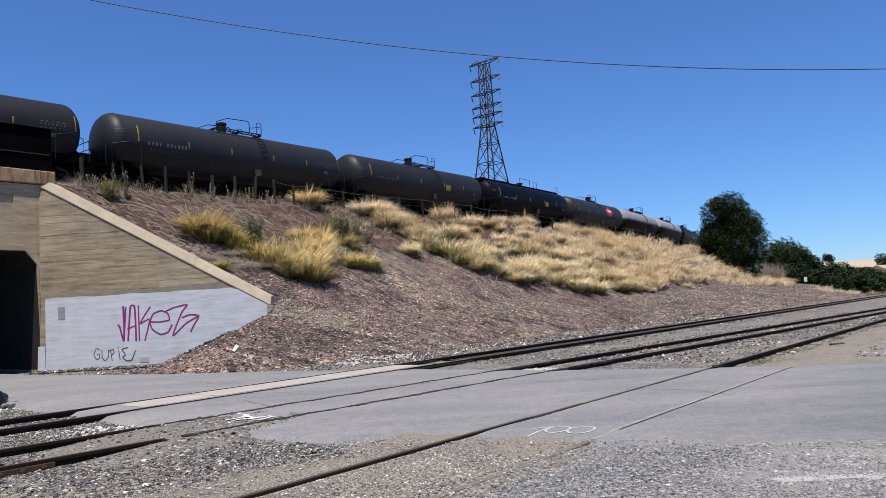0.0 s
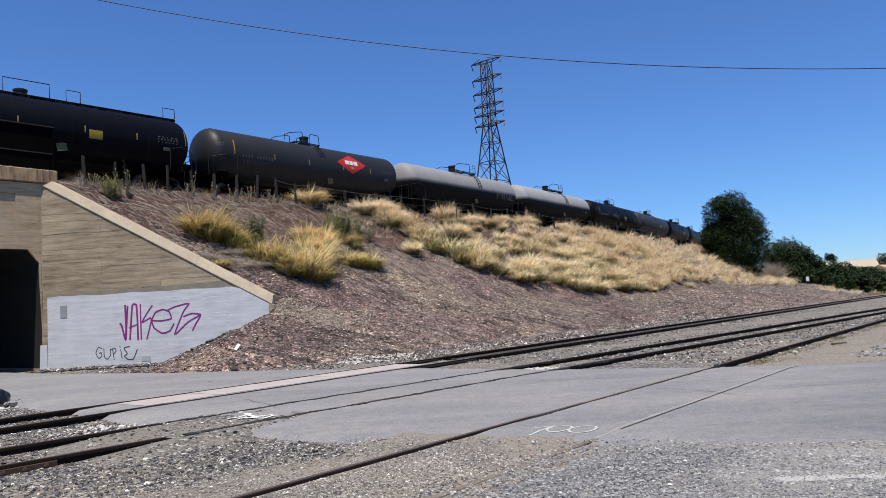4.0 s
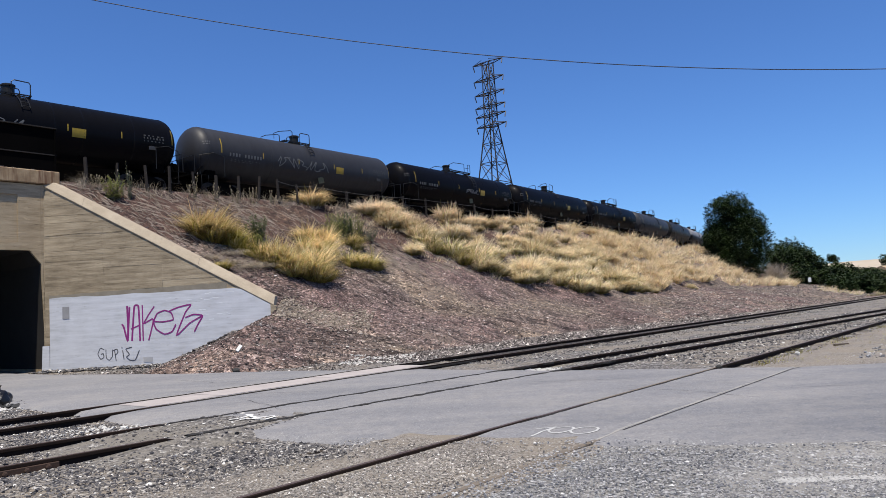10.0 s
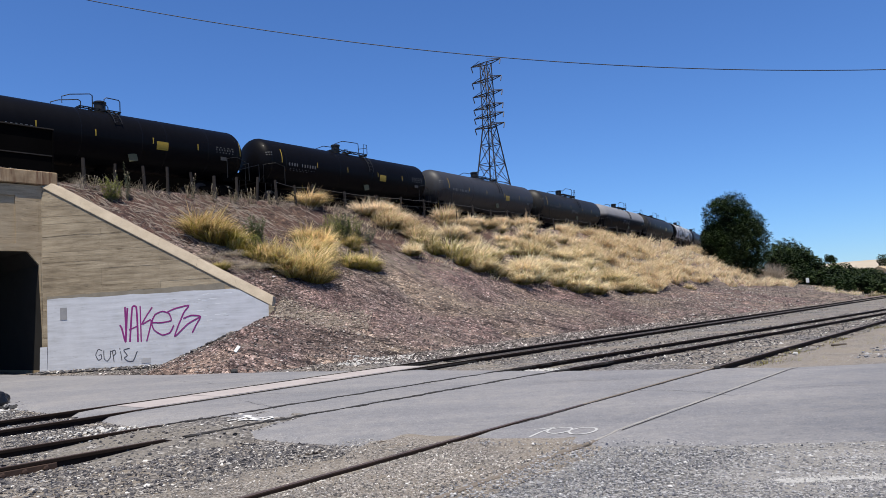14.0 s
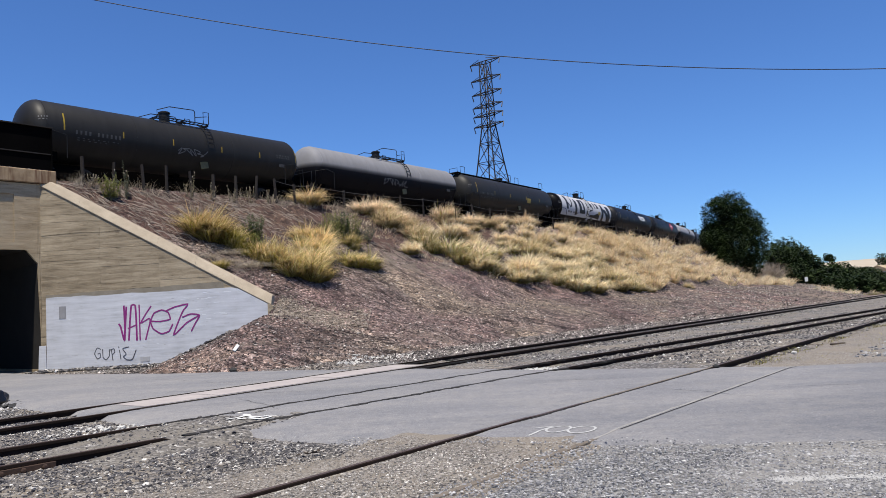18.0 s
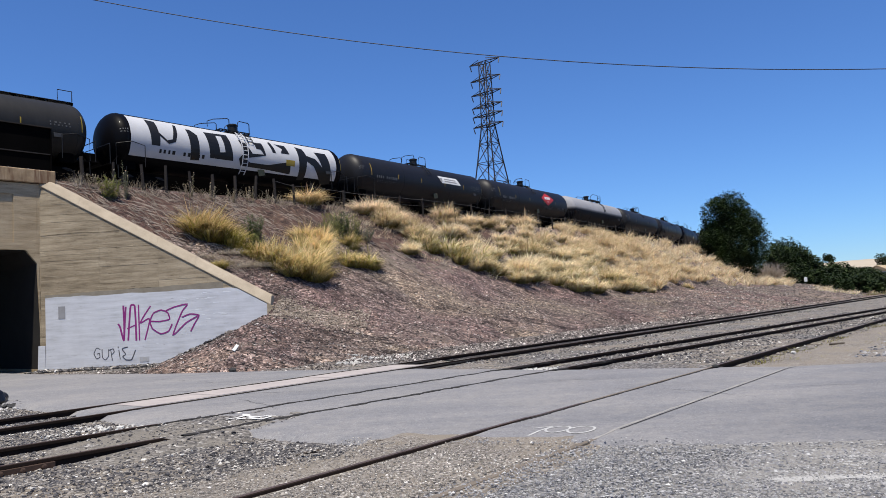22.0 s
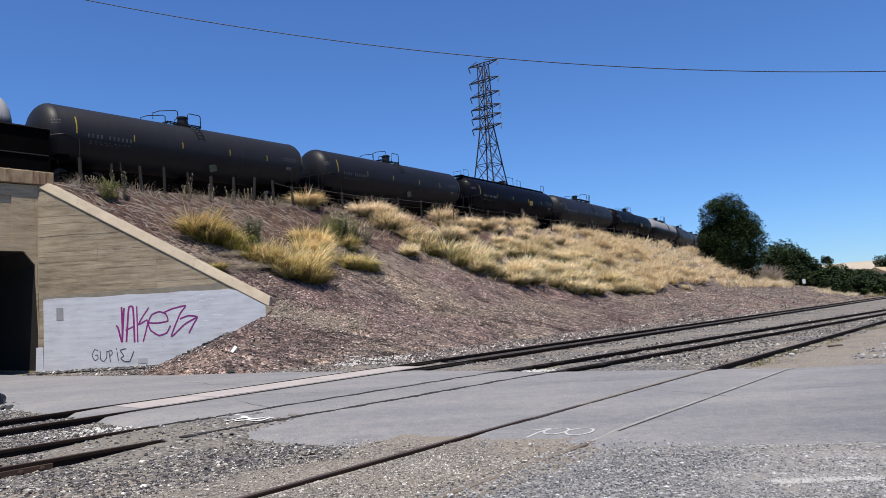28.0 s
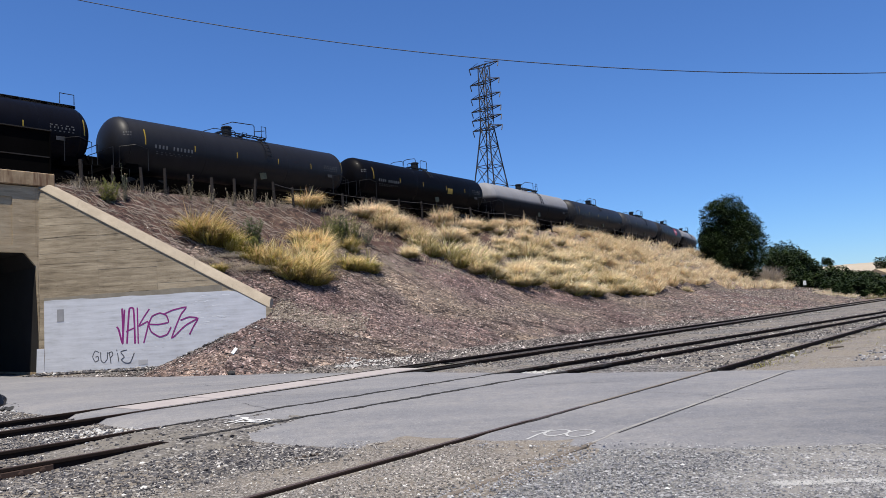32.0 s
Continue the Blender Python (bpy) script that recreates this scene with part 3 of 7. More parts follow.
rc_ = random.Random(17)
for k, (name, heading, d) in enumerate(TRACKS):
    tr = thing("railway_track", ("two rusty rails of a yard track sunk in ballast", "two rusty rails of a yard siding crossing the road",
                                 "old rusty siding rails half buried in dirt and asphalt")[k], "railway track", group="yard tracks")
    lo, hi = (-60, 330)
    for side in (-0.7175, 0.7175):
        rail_part(k, side, lo, hi, (lambda a: -0.07 if a > (5.25 if side > 0 else 4.8) and (a < 9 or on_road(*yard(1, a, side), -0.25)) else 0.018) if k == 1 else (lambda a: -0.021 if a < 15.6 else -0.05) if k == 2 and side < 0 else (lambda a: 0.007 if k == 2 and 8.2 < a < 15.0 else 0.018), tr, 0.3)
        # open grooves beside the rail across the road
        g = Mesh()
        a0, a1 = {0: (7.0, 17.4), 1: (4.9, 16.2), 2: (7.9 if side > 0 else 7.1, 15.6)}[k]
        if k == 0:
            lanes = (0.06, -0.06)
        elif k == 2 and side > 0:
            lanes = (-0.05,)
        else:
            lanes = (0.0,)
        for lane in lanes:
            pts = []
            al = a0
            while al < a1:
                wd = (0.025, 0.062, 0.02)[k] + (0.011, 0.06, 0.012)[k] * noise.noise(Vector((al * 2.7, lane * 9 + k, side)))
                wd = max(0.006, wd) * (rc_.uniform(0.45, 1.35) if k else 1.0)
                off = side + lane + (0.02, 0.07, 0.03)[k] * noise.noise(Vector((al * 1.9, k, side + 4)))
                pts.append((yard(k, al, off - wd), yard(k, al, off + wd)))
                al += 0.14 if k == 0 else 0.07
            base = len(g.v)
            for p, q in pts:
                h0 = 0.008 if k == 1 else max(road_z(*p), -0.03) + (0.003 if k == 2 and side < 0 else 0.006)
                g.v += [(p[0], p[1], h0), (q[0], q[1], h0), (p[0], p[1], h0 - 0.036), (q[0], q[1], h0 - 0.036)]
            for i in range(len(pts) - 1):
                o = base + i * 4
                g.f += [(o, o + 1, o + 5, o + 4), (o, o + 4, o + 6, o + 2), (o + 1, o + 3, o + 7, o + 5)]
        if k == 2 and side < 0:
            tr.children[-1].data.materials[0] = tr.children[-1].data.materials[1] = M_DUSTY
        part("flangeway", g, M_SHEENDUST if k == 2 and side < 0 else M_FLANGE, tr, fix=False)
        if k == 2 and side < 0:      # dark gap beside the buried rail
            g2 = Mesh()
            for i in range(48):
                al = 7.9 + i * 0.16
                wd = 0.012 + 0.008 * noise.noise(Vector((al * 3, 2, 0)))
                g2.v += [(*yard(k, al, side - 0.058 - wd), road_z(*yard(k, al, side - 0.05)) + 0.004), (*yard(k, al, side - 0.058 + wd), road_z(*yard(k, al, side - 0.05)) + 0.004)]
            g2.f = [(2 * i, 2 * i + 1, 2 * i + 3, 2 * i + 2) for i in range(47)]
            part("flangeway", g2, M_FLANGE, tr, fix=False)
    # ties showing through the ballast
    tie_data = None
    for i in range(60):
        al = -4 + i * 0.55 if i < 16 else 17 + (i - 16) * 0.55
        x, y = yard(k, al, random.uniform(-0.08, 0.08))
        if on_road(x, y, 0.6):
            continue
        if (k == 2 and al < 17) or (k == 1 and al < 6):
            continue
        if tie_data is None:
            t0 = Mesh().box((0, 0, 0), (2.5, 0.23, 0.16), 0.02)
            ob = part("tie", t0, M_TIE, tr)
            tie_data = ob.data
        else:
            ob = part("tie", tie_data, None, tr)
        ob.matrix_basis = pose(x, y, GROUND - 0.085 + random.uniform(-0.015, 0.012), 0, 0, -heading + random.uniform(-2, 2))

# pale crossing panels between the first track's rails
cp = thing("crossing_panel", "pale worn concrete panels between the rails on the road", "crossing panel")
for i in range(5):
    a0 = 7.3 + i * 1.62
    me = Mesh().prism([(*yard(0, a0, -0.55), -0.02), (*yard(0, a0 + 1.6, -0.55), -0.02), (*yard(0, a0 + 1.6, 0.55), -0.02), (*yard(0, a0, 0.55), -0.02)], (0, 0, 0.032 + 0.003 * (i % 2)))
    part("panel", me, M_PANEL, cp)

# joint bar with its bolts on the second track's near rail
jb = thing("rail_joint", "rusty bolted joint bar on the near rail", "rail joint")
for w in (-0.045,):
    p0, p1 = yard(1, 2.35, -0.7175 + w), yard(1, 3.27, -0.7175 + w)
    ang = math.atan2(p1[1] - p0[1], p1[0] - p0[0])
    part("bar", Mesh().box((0, 0, 0), (0.92, 0.025, 0.085), 0.008), M_RUST, jb).matrix_basis = Matrix.Translation(((p0[0] + p1[0]) / 2, (p0[1] + p1[1]) / 2, -0.07)) @ Matrix.Rotation(ang, 4, "Z")
    for i in range(4):
        q = yard(1, 2.45 + i * 0.23, -0.7175 + w - 0.025)
        bo = part("bolt", Mesh().lathe([(-0.035, 0.016), (-0.03, 0.03), (0.006, 0.032), (0.012, 0.02)], 6, "y"), M_RUST, jb)
        bo.matrix_basis = Matrix.Translation((q[0], q[1], -0.07)) @ Matrix.Rotation(ang, 4, "Z")

# old cracks in the asphalt
ck = thing("asphalt_crack", "thin dark cracks in the asphalt", "crack")
for x0, y0, ang, ln in ((4.9, 11.5, -0.16, 3.4), (-6.5, 17.0, -0.5, 5.0), (-1.0, 15.0, 0.9, 2.2), (2.6, 12.8, -0.7, 3.0), (-8.5, 21.0, -0.55, 6.0), (1.4, 14.6, -0.4, 2.4), (-4.2, 14.4, -0.8, 2.6)):
    me, x, y, a = Mesh(), x0, y0, ang
    n = int(ln / 0.12)
    for i in range(n + 1):
        wd = 0.007 * rc_.uniform(0.4, 1.3) * (1 - abs(2 * i / n - 1) ** 3)
        me.v += [(x - math.sin(a) * wd, y + math.cos(a) * wd, 0.005), (x + math.sin(a) * wd, y - math.cos(a) * wd, 0.005)]
        a += rc_.gauss(0, 0.16) + 0.25 * (ang - a)
        x, y = x + 0.12 * math.cos(a), y + 0.12 * math.sin(a)
    me.f = [(2 * i, 2 * i + 1, 2 * i + 3, 2 * i + 2) for i in range(n)]
    part("crack", me, M_FLANGE, ck, fix=False)

# ---- embankment ----
def lin(a, b, step):
    n = max(1, int(round((b - a) / step)))
    return [a + (b - a) * i / n for i in range(n + 1)]


def bank_mesh(ss, offs, zf):
    me = Mesh()
    n = len(offs)
    for s in ss:
        for o in offs:
            x, y = beside(s, o)
            me.v.append((x, y, zf(x, y)))
    me.f = [(i * n + j, i * n + j + 1, (i + 1) * n + j + 1, (i + 1) * n + j) for i in range(len(ss) - 1) for j in range(n - 1)]
    return me


near_offs = [-20, -14, -9, -4] + lin(-3.6, 4.0, 0.8) + lin(4.2, 14, 0.3) + lin(14.3, 19.5, 0.4) + [20.5, 22, 24, 27, 30, 34, 38]
# beside the underpass the fill is held by the wing wall: one sheet behind it, one apron before it
me = bank_mesh(lin(S_ABUT, 20, 0.25) + lin(20.5, 40, 0.5) + lin(41, 120, 2.0) + lin(126, 560, 12), near_offs, bank)
for i, (x, y, z) in enumerate(me.v):
    if x < WALL_X1 and y < WALL_Y + 0.5:
        me.v[i] = (x, y, profile(*locate(x, y)))
fill = tagged(part("embankment", me, M_BANK, smooth=True, fix=False), "railway embankment of reddish brown gravel and dry litter", "embankment", kind="structure")
bm = bmesh.new()
bm.from_mesh(fill.data)
bmesh.ops.bisect_plane(bm, geom=bm.verts[:] + bm.edges[:] + bm.faces[:], plane_co=(WALL_X1, 0, 0), plane_no=(1, 0, 0))
held_back = [q for q in bm.faces if q.calc_center_median().x < WALL_X1 and q.calc_center_median().y < 60]
geom = list({v for q in held_back for v in q.verts}) + list({e for q in held_back for e in q.edges}) + held_back
bmesh.ops.bisect_plane(bm, geom=geom, plane_co=(0, WALL_Y + 0.3, 0), plane_no=(0, 1, 0))
bmesh.ops.delete(bm, geom=[q for q in bm.faces if q.calc_center_median().x < WALL_X1 and q.calc_center_median().y < WALL_Y + 0.3], context="FACES")
bm.to_mesh(fill.data)
bm.free()
me = Mesh()
xs, ys = lin(-16.5, 2.0, 0.25), lin(19.0, WALL_Y - 0.005, 0.25)
n = len(ys)
me.v = [(x, y, max(GROUND - 0.06, min(1.72 - 0.40 * (WALL_X1 - x), bank(x, y) - (0.03 if x > WALL_X1 + 0.2 else 0.0)))) for x in xs for y in ys]
me.f = [(i * n + j, (i + 1) * n + j, (i + 1) * n + j + 1, i * n + j + 1) for i in range(len(xs) - 1) for j in range(n - 1)]
tagged(part("gravel_apron", me, M_BANK, smooth=True, fix=False), "gravel spilling round the end of the wing wall", "gravel", kind="structure")
me = bank_mesh(lin(-470, S_ABUT - SPAN - 0.6, 12), [-20, -14, -4, 4, 9, 13.6, 19.5], lambda x, y: profile(*locate(x, y)))
tagged(part("embankment", me, M_BANK, smooth=True, fix=False), "railway embankment beyond the underpass", "embankment", kind="structure")

# darker bare earth high on the slope beside the bridge
M_SOIL = gravel("dark_red_earth", [(0.0, (0.020, 0.0145, 0.013)), (0.5, (0.052, 0.034, 0.030)), (1.0, (0.15, 0.112, 0.098))], 0.05, (0.105, 0.060, 0.047), 0.3, 1.0, 0.6, coarse=True)
me = Mesh()
ss, cols_s = lin(-42.0, -4.0, 0.5), 14
for s in ss:
    far = 8.4 + 1.6 * noise.noise(Vector((s * 0.3, 6, 0))) - max(0.0, s + 16) * 0.28
    for j in range(cols_s):
        x, y = beside(s, 3.6 + (far - 3.6) * j / (cols_s - 1))
        me.v.append((x, y, bank(x, y) + (-0.06 if j == cols_s - 1 or s in (ss[0], ss[-1]) else 0.025)))
me.f = [(i * cols_s + j, i * cols_s + j + 1, (i + 1) * cols_s + j + 1, (i + 1) * cols_s + j) for i in range(len(ss) - 1) for j in range(cols_s - 1)]
bad = {i for i, p in enumerate(me.v) if p[1] < WALL_Y + 1.2 and p[0] < WALL_X1 + 0.8}
me.f = [q for q in me.f if not bad & set(q)]
tagged(part("bare_earth", me, M_SOIL, smooth=True, fix=False), "dark reddish earth near the embankment crest", "earth", kind="structure")

# track bed of the upper railway
me = Mesh()
ss = lin(-470, 560, 6)
for s in ss:
    for o, dz in ((-2.6, -0.55), (-1.7, -0.16), (1.7, -0.16), (2.6, -0.55)):
        x, y = beside(s, o)
        me.v.append((x, y, rail_z(s) + dz))
me.f = [(i * 4 + j, i * 4 + j + 1, (i + 1) * 4 + j + 1, (i + 1) * 4 + j) for i in range(len(ss) - 1) for j in range(3)]
upper = thing("railway_track", "main line track on the embankment under the tank cars", "railway track", group="main line", kind="structure")
part("ballast_bed", me, M_GROUND, upper, fix=False)
for side in (-0.7175, 0.7175):
    me = Mesh()
    n = len(RAIL_SEC)
    for s in ss:
        for w, z in RAIL_SEC:
            x, y = beside(s, side + w)
            me.v.append((x, y, rail_z(s) + z))
    me.f = [(i * n + j, i * n + (j + 1) % n, (i + 1) * n + (j + 1) % n, (i + 1) * n + j) for i in range(len(ss) - 1) for j in range(n)]
    part("rail", me, M_RAIL, upper)
# low wall added along the far side, near-black to give the shade under cars
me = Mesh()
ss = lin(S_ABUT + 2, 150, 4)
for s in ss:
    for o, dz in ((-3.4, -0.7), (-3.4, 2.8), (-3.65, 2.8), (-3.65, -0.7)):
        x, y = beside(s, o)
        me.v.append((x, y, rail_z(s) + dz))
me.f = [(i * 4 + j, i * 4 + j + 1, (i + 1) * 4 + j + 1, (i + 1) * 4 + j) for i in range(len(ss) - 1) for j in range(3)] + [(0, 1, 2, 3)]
tagged(part("retaining_wall", me, M_STEEL), "low backing wall added along the line, near-black for the shade under the cars", "wall", kind="structure")

# ---- underpass bridge ----
bx, by, bth = track(S_ABUT)
BRIDGE = Matrix.Translation((bx, by, 0)) @ Matrix.Rotation(math.pi / 2 - bth, 4, "Z")   # x along the line, -y towards the yard
br = thing("railway_bridge", "old concrete railway underpass with black steel plate girders", "bridge", BRIDGE, kind="structure")
part("abutment", Mesh().prism([(-0.06, -6.0, -0.4), (-0.25, -6.0, 4.25), (-0.25, -6.0, 7.58), (-0.1, -6.0, 7.58), (-0.1, -6.0, -0.4)], (0, 30, 0)), M_ABUT, br)
part("abutment", Mesh().box((-SPAN - 1.2, 9, 3.8), (1.2, 30, 8.4), 0.03), M_ABUT, br)
part("deck_slab", Mesh().prism([(-SPAN - 0.7, -5.945, 4.85), (-0.70, -5.945, 4.85), (-0.252, -5.945, 4.3), (-0.252, -5.945, 7.575), (-SPAN - 0.7, -5.945, 7.575)], (0, 30, 0)), M_ABUT, br)
# thin sheet added inside the opening, its near-black colour standing for the shade
part("tunnel_lining", Mesh().prism([(-0.085, -5.9, -0.35), (-0.275, -5.9, 4.27), (-0.715, -5.9, 4.825), (-SPAN - 0.6, -5.9, 4.825), (-SPAN - 0.6, -5.9, 4.845), (-0.705, -5.9, 4.845), (-0.256, -5.9, 4.29), (-0.066, -5.9, -0.35)], (0, 29, 0)), M_TUNNELSHADE, br, "added dark lining that stands for the shade inside the underpass")
# raised frame round a shallow inset panel
part("face_frame", Mesh().prism([(-1.12, -6.0, 5.17), (-1.12, -6.0, 7.1), (-SPAN - 0.7, -6.0, 7.1), (-SPAN - 0.7, -6.0, 7.57), (-0.254, -6.0, 7.57), (-0.254, -6.0, 4.306), (-0.697, -6.0, 4.853), (-SPAN - 0.7, -6.0, 4.853), (-SPAN - 0.7, -6.0, 5.17)], (0, 0.055, 0)), M_ABUT, br)
part("ledge", Mesh().box((-6.40, 0, 7.88), (13.76, 12.27, 0.56), 0.03), M_LEDGE, br)
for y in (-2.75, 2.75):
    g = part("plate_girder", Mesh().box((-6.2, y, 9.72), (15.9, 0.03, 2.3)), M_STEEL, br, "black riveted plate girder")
    # flange steel lightened to put the lit edges into its colour
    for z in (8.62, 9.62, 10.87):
        part("flange", Mesh().box((-6.2, y, z), (15.9, 0.24 if z != 9.62 else 0.14, 0.05)), M_FLANGELIT, g)
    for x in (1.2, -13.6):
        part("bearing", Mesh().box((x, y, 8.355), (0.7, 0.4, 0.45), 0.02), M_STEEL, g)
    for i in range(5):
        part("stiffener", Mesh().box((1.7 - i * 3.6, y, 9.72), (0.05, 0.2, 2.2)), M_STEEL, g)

# ---- wing wall ----
ww = thing("wing_wall", "board-formed concrete wing wall with pale painted lower half and graffiti", "wall", kind="structure")
def coping_z(x):
    return 7.50 - (x + 16.45) * 0.583


core = Mesh().prism([(-16.52, WALL_Y + 0.02, -0.4), (-16.52, WALL_Y + 0.02, coping_z(-16.52)), (WALL_X1, WALL_Y + 0.02, coping_z(WALL_X1)), (WALL_X1, WALL_Y + 0.02, -0.4)], (0, 0.5, 0))
part("core", core, M_CONC, ww)
z = -0.1
rb = random.Random(4)
boards = Mesh()
while z < 7.4:
    hgt = rb.choice((0.14, 0.19, 0.24, 0.30, 0.38))
    z1 = min(z + hgt - rb.choice((0.002, 0.004, 0.006, 0.012)), 7.5)
    xr0, xr1 = min(WALL_X1, -16.45 + (7.50 - z) / 0.583), min(WALL_X1, -16.45 + (7.50 - z1) / 0.583)
    cuts = [q for q in (-14.05, -11.65, -9.25) if q < xr1 - 0.3]
    xa = -16.525
    for xb in cuts + [None]:
        e0, e1 = (xr0, xr1) if xb is None else (xb, xb)
        if e1 - xa > 0.1:
            d = WALL_Y - rb.uniform(0.0, 0.008)
            boards.prism([(xa + 0.004, d, z), (e0, d, z), (e1, d, z1), (xa + 0.004, d, z1)], (0, WALL_Y + 0.03 - d, 0))
        xa = xb if xb is not None else xa
    z += hgt
part("board_face", boards, M_CONC, ww)
# sloping coping with a chamfered front edge
a, b = Vector((-16.45, 0, 7.90)), Vector((WALL_X1 - 0.02, 0, 2.46))
sec = [(29.99, -0.42), (29.96, -0.39), (29.96, -0.36), (30.16, -0.05), (30.26, 0.0), (30.62, 0.0), (30.62, -0.42)]
joints = [0.0, 0.17, 0.345, 0.51, 0.675, 0.84, 1.0]
for q0, q1 in zip(joints, joints[1:]):
    cop = Mesh()
    lift = rb.uniform(-0.006, 0.006)
    cop.v = [(p.x, y, p.z + dz + lift) for p in (a.lerp(b, q0 + 0.0003), a.lerp(b, q1 - 0.0003)) for y, dz in sec]
    cop.f = [(k, (k + 1) % 7, 7 + (k + 1) % 7, 7 + k) for k in range(7)] + [tuple(range(6, -1, -1)), tuple(range(7, 14))]
    part("coping", cop, M_COPING, ww, "sun-bleached sloping coping" if q0 == 0.0 else "")
part("end_post", Mesh().prism([(WALL_X1 - 0.16, 29.93, 0.2), (WALL_X1 - 0.16, 29.93, 2.13), (WALL_X1 + 0.06, 29.93, 2.02), (WALL_X1 + 0.10, 30.0, 0.2)], (0, 0.6, 0)), M_CONC, ww)
pt = Mesh()
top = []
x = -16.28
while x < -8.6:
    top.append((x, 29.975, 2.87 + rb.uniform(-0.03, 0.03)))
    x += 0.5
ring = [(-16.28, 29.975, 0.55), *top, (-8.42, 29.975, 2.80), (WALL_X1 - 0.17, 29.975, 2.12), (WALL_X1 - 0.17, 29.975, -0.1), (-16.3, 29.975, -0.1)]
pt.prism(ring, (0, 0.03, 0))
part("paint_coat", pt, M_PAINT, ww, "pale blue-grey cover-up paint")
part("paint_coat", Mesh().prism([(-16.62, 29.965, -0.1), (-16.58, 29.965, 0.95), (-16.3, 29.965, 0.95), (-16.3, 29.965, -0.1)], (0, 0.03, 0)), M_PAINT, ww)
part("paint_patch", Mesh().box((-12.3, 29.97, 0.18), (0.38, 0.012, 0.2)), worn("pale_grey_paint_patch", (0.37, 0.372, 0.385), (0.30, 0.302, 0.31), 0.8, 0, 3, 25), ww)
smear = Mesh()
low, high, x = [], [], -16.28
while x < -9.0:
    low.append((x, 29.978, 2.80))
    high.append((x, 29.978, min(2.98 + rb.uniform(-0.02, 0.02) + 0.02 * (x + 16.3), coping_z(x) - 0.06)))
    x += 0.25
part("paint_smear", smear.prism(low + high[::-1], (0, 0.02, 0)), worn("grey_brown_overspray", (0.25, 0.225, 0.18), (0.15, 0.13, 0.10), 0.85, 0, 2.5, 25, 0.3, 0.01), ww, "grey-brown smear of older cover-up paint")
part("paint_patch", Mesh().box((-15.61, 29.97, 2.25), (0.28, 0.012, 0.5)), M_PATCH, ww, "small grey paint patch")


def stroke(pts, w, y):
    """A flat sprayed line on the wall."""
    me = Mesh()
    P = [Vector((p[0], 0, p[1])) for p in pts]
    fine = []
    for i in range(len(P) - 1):
        p0, p1, p2, p3 = P[max(i - 1, 0)], P[i], P[i + 1], P[min(i + 2, len(P) - 1)]
        for k in range(6):
            q = k / 6
            fine.append(0.5 * ((2 * p1) + (p2 - p0) * q + (2 * p0 - 5 * p1 + 4 * p2 - p3) * q * q + (3 * p1 - p0 - 3 * p2 + p3) * q ** 3) * 0.5 + (p1 + (p2 - p1) * q) * 0.5)
    fine.append(P[-1])
    for i, p in enumerate(fine):
        d = (fine[min(i + 1, len(fine) - 1)] - fine[max(i - 1, 0)]).normalized()
        nn = Vector((-d.z, 0, d.x)) * w * 0.5
        me.v += [(p.x + nn.x, y, p.z + nn.z), (p.x - nn.x, y, p.z - nn.z)]
    me.v = [(a, b - 0.00003 * i, c) for i, (a, b, c) in enumerate(me.v)]
    me.f = [(2 * i, 2 * i + 1, 2 * i + 3, 2 * i + 2) for i in range(len(fine) - 1)]
    return me


TAG = [[(-13.34, 1.66), (-13.26, 1.53), (-13.12, 0.96), (-13.09, 1.54), (-13.11, 2.39)], [(-13.01, 2.34), (-13.06, 1.69), (-13.11, 0.97)], [(-12.94, 0.96), (-12.88, 1.68), (-12.81, 2.36), (-12.65, 2.36), (-12.62, 1.74), (-12.61, 0.94)], [(-12.97, 1.44), (-12.62, 1.58)], [(-12.49, 2.39), (-12.48, 0.94)], [(-12.0, 2.31), (-12.24, 1.98), (-12.44, 1.64), (-12.09, 1.81), (-12.06, 1.69), (-12.13, 1.4), (-12.26, 0.95)], [(-12.02, 1.69), (-11.64, 1.66), (-11.24, 1.73), (-11.32, 2.01), (-11.58, 2.12), (-11.89, 2.01), (-12.04, 1.69), (-11.94, 1.38), (-11.61, 1.16), (-11.3, 1.25), (-11.14, 1.53)], [(-11.39, 2.08), (-11.04, 2.21), (-10.5, 2.3), (-10.74, 1.99), (-11.13, 1.07), (-10.57, 1.55), (-10.04, 1.82)], [(-10.75, 1.78), (-10.4, 1.89), (-10.04, 1.82), (-10.23, 1.5), (-10.4, 1.19)]]
SCRAWL = [[(-14.08, 0.67), (-14.23, 0.74), (-14.34, 0.51), (-14.23, 0.3), (-14.1, 0.37), (-14.12, 0.52), (-14.22, 0.49)], [(-14.01, 0.68), (-14.0, 0.35), (-13.88, 0.24), (-13.75, 0.39), (-13.74, 0.66)], [(-13.66, 0.64), (-13.6, 0.2)], [(-13.72, 0.62), (-13.56, 0.67), (-13.52, 0.54), (-13.63, 0.43)], [(-13.36, 0.75), (-13.35, 0.68)], [(-13.33, 0.61), (-13.28, 0.24)], [(-12.95, 0.71), (-13.2, 0.65), (-13.06, 0.43), (-13.18, 0.33), (-13.04, 0.2), (-12.82, 0.2), (-12.65, 0.58)]]
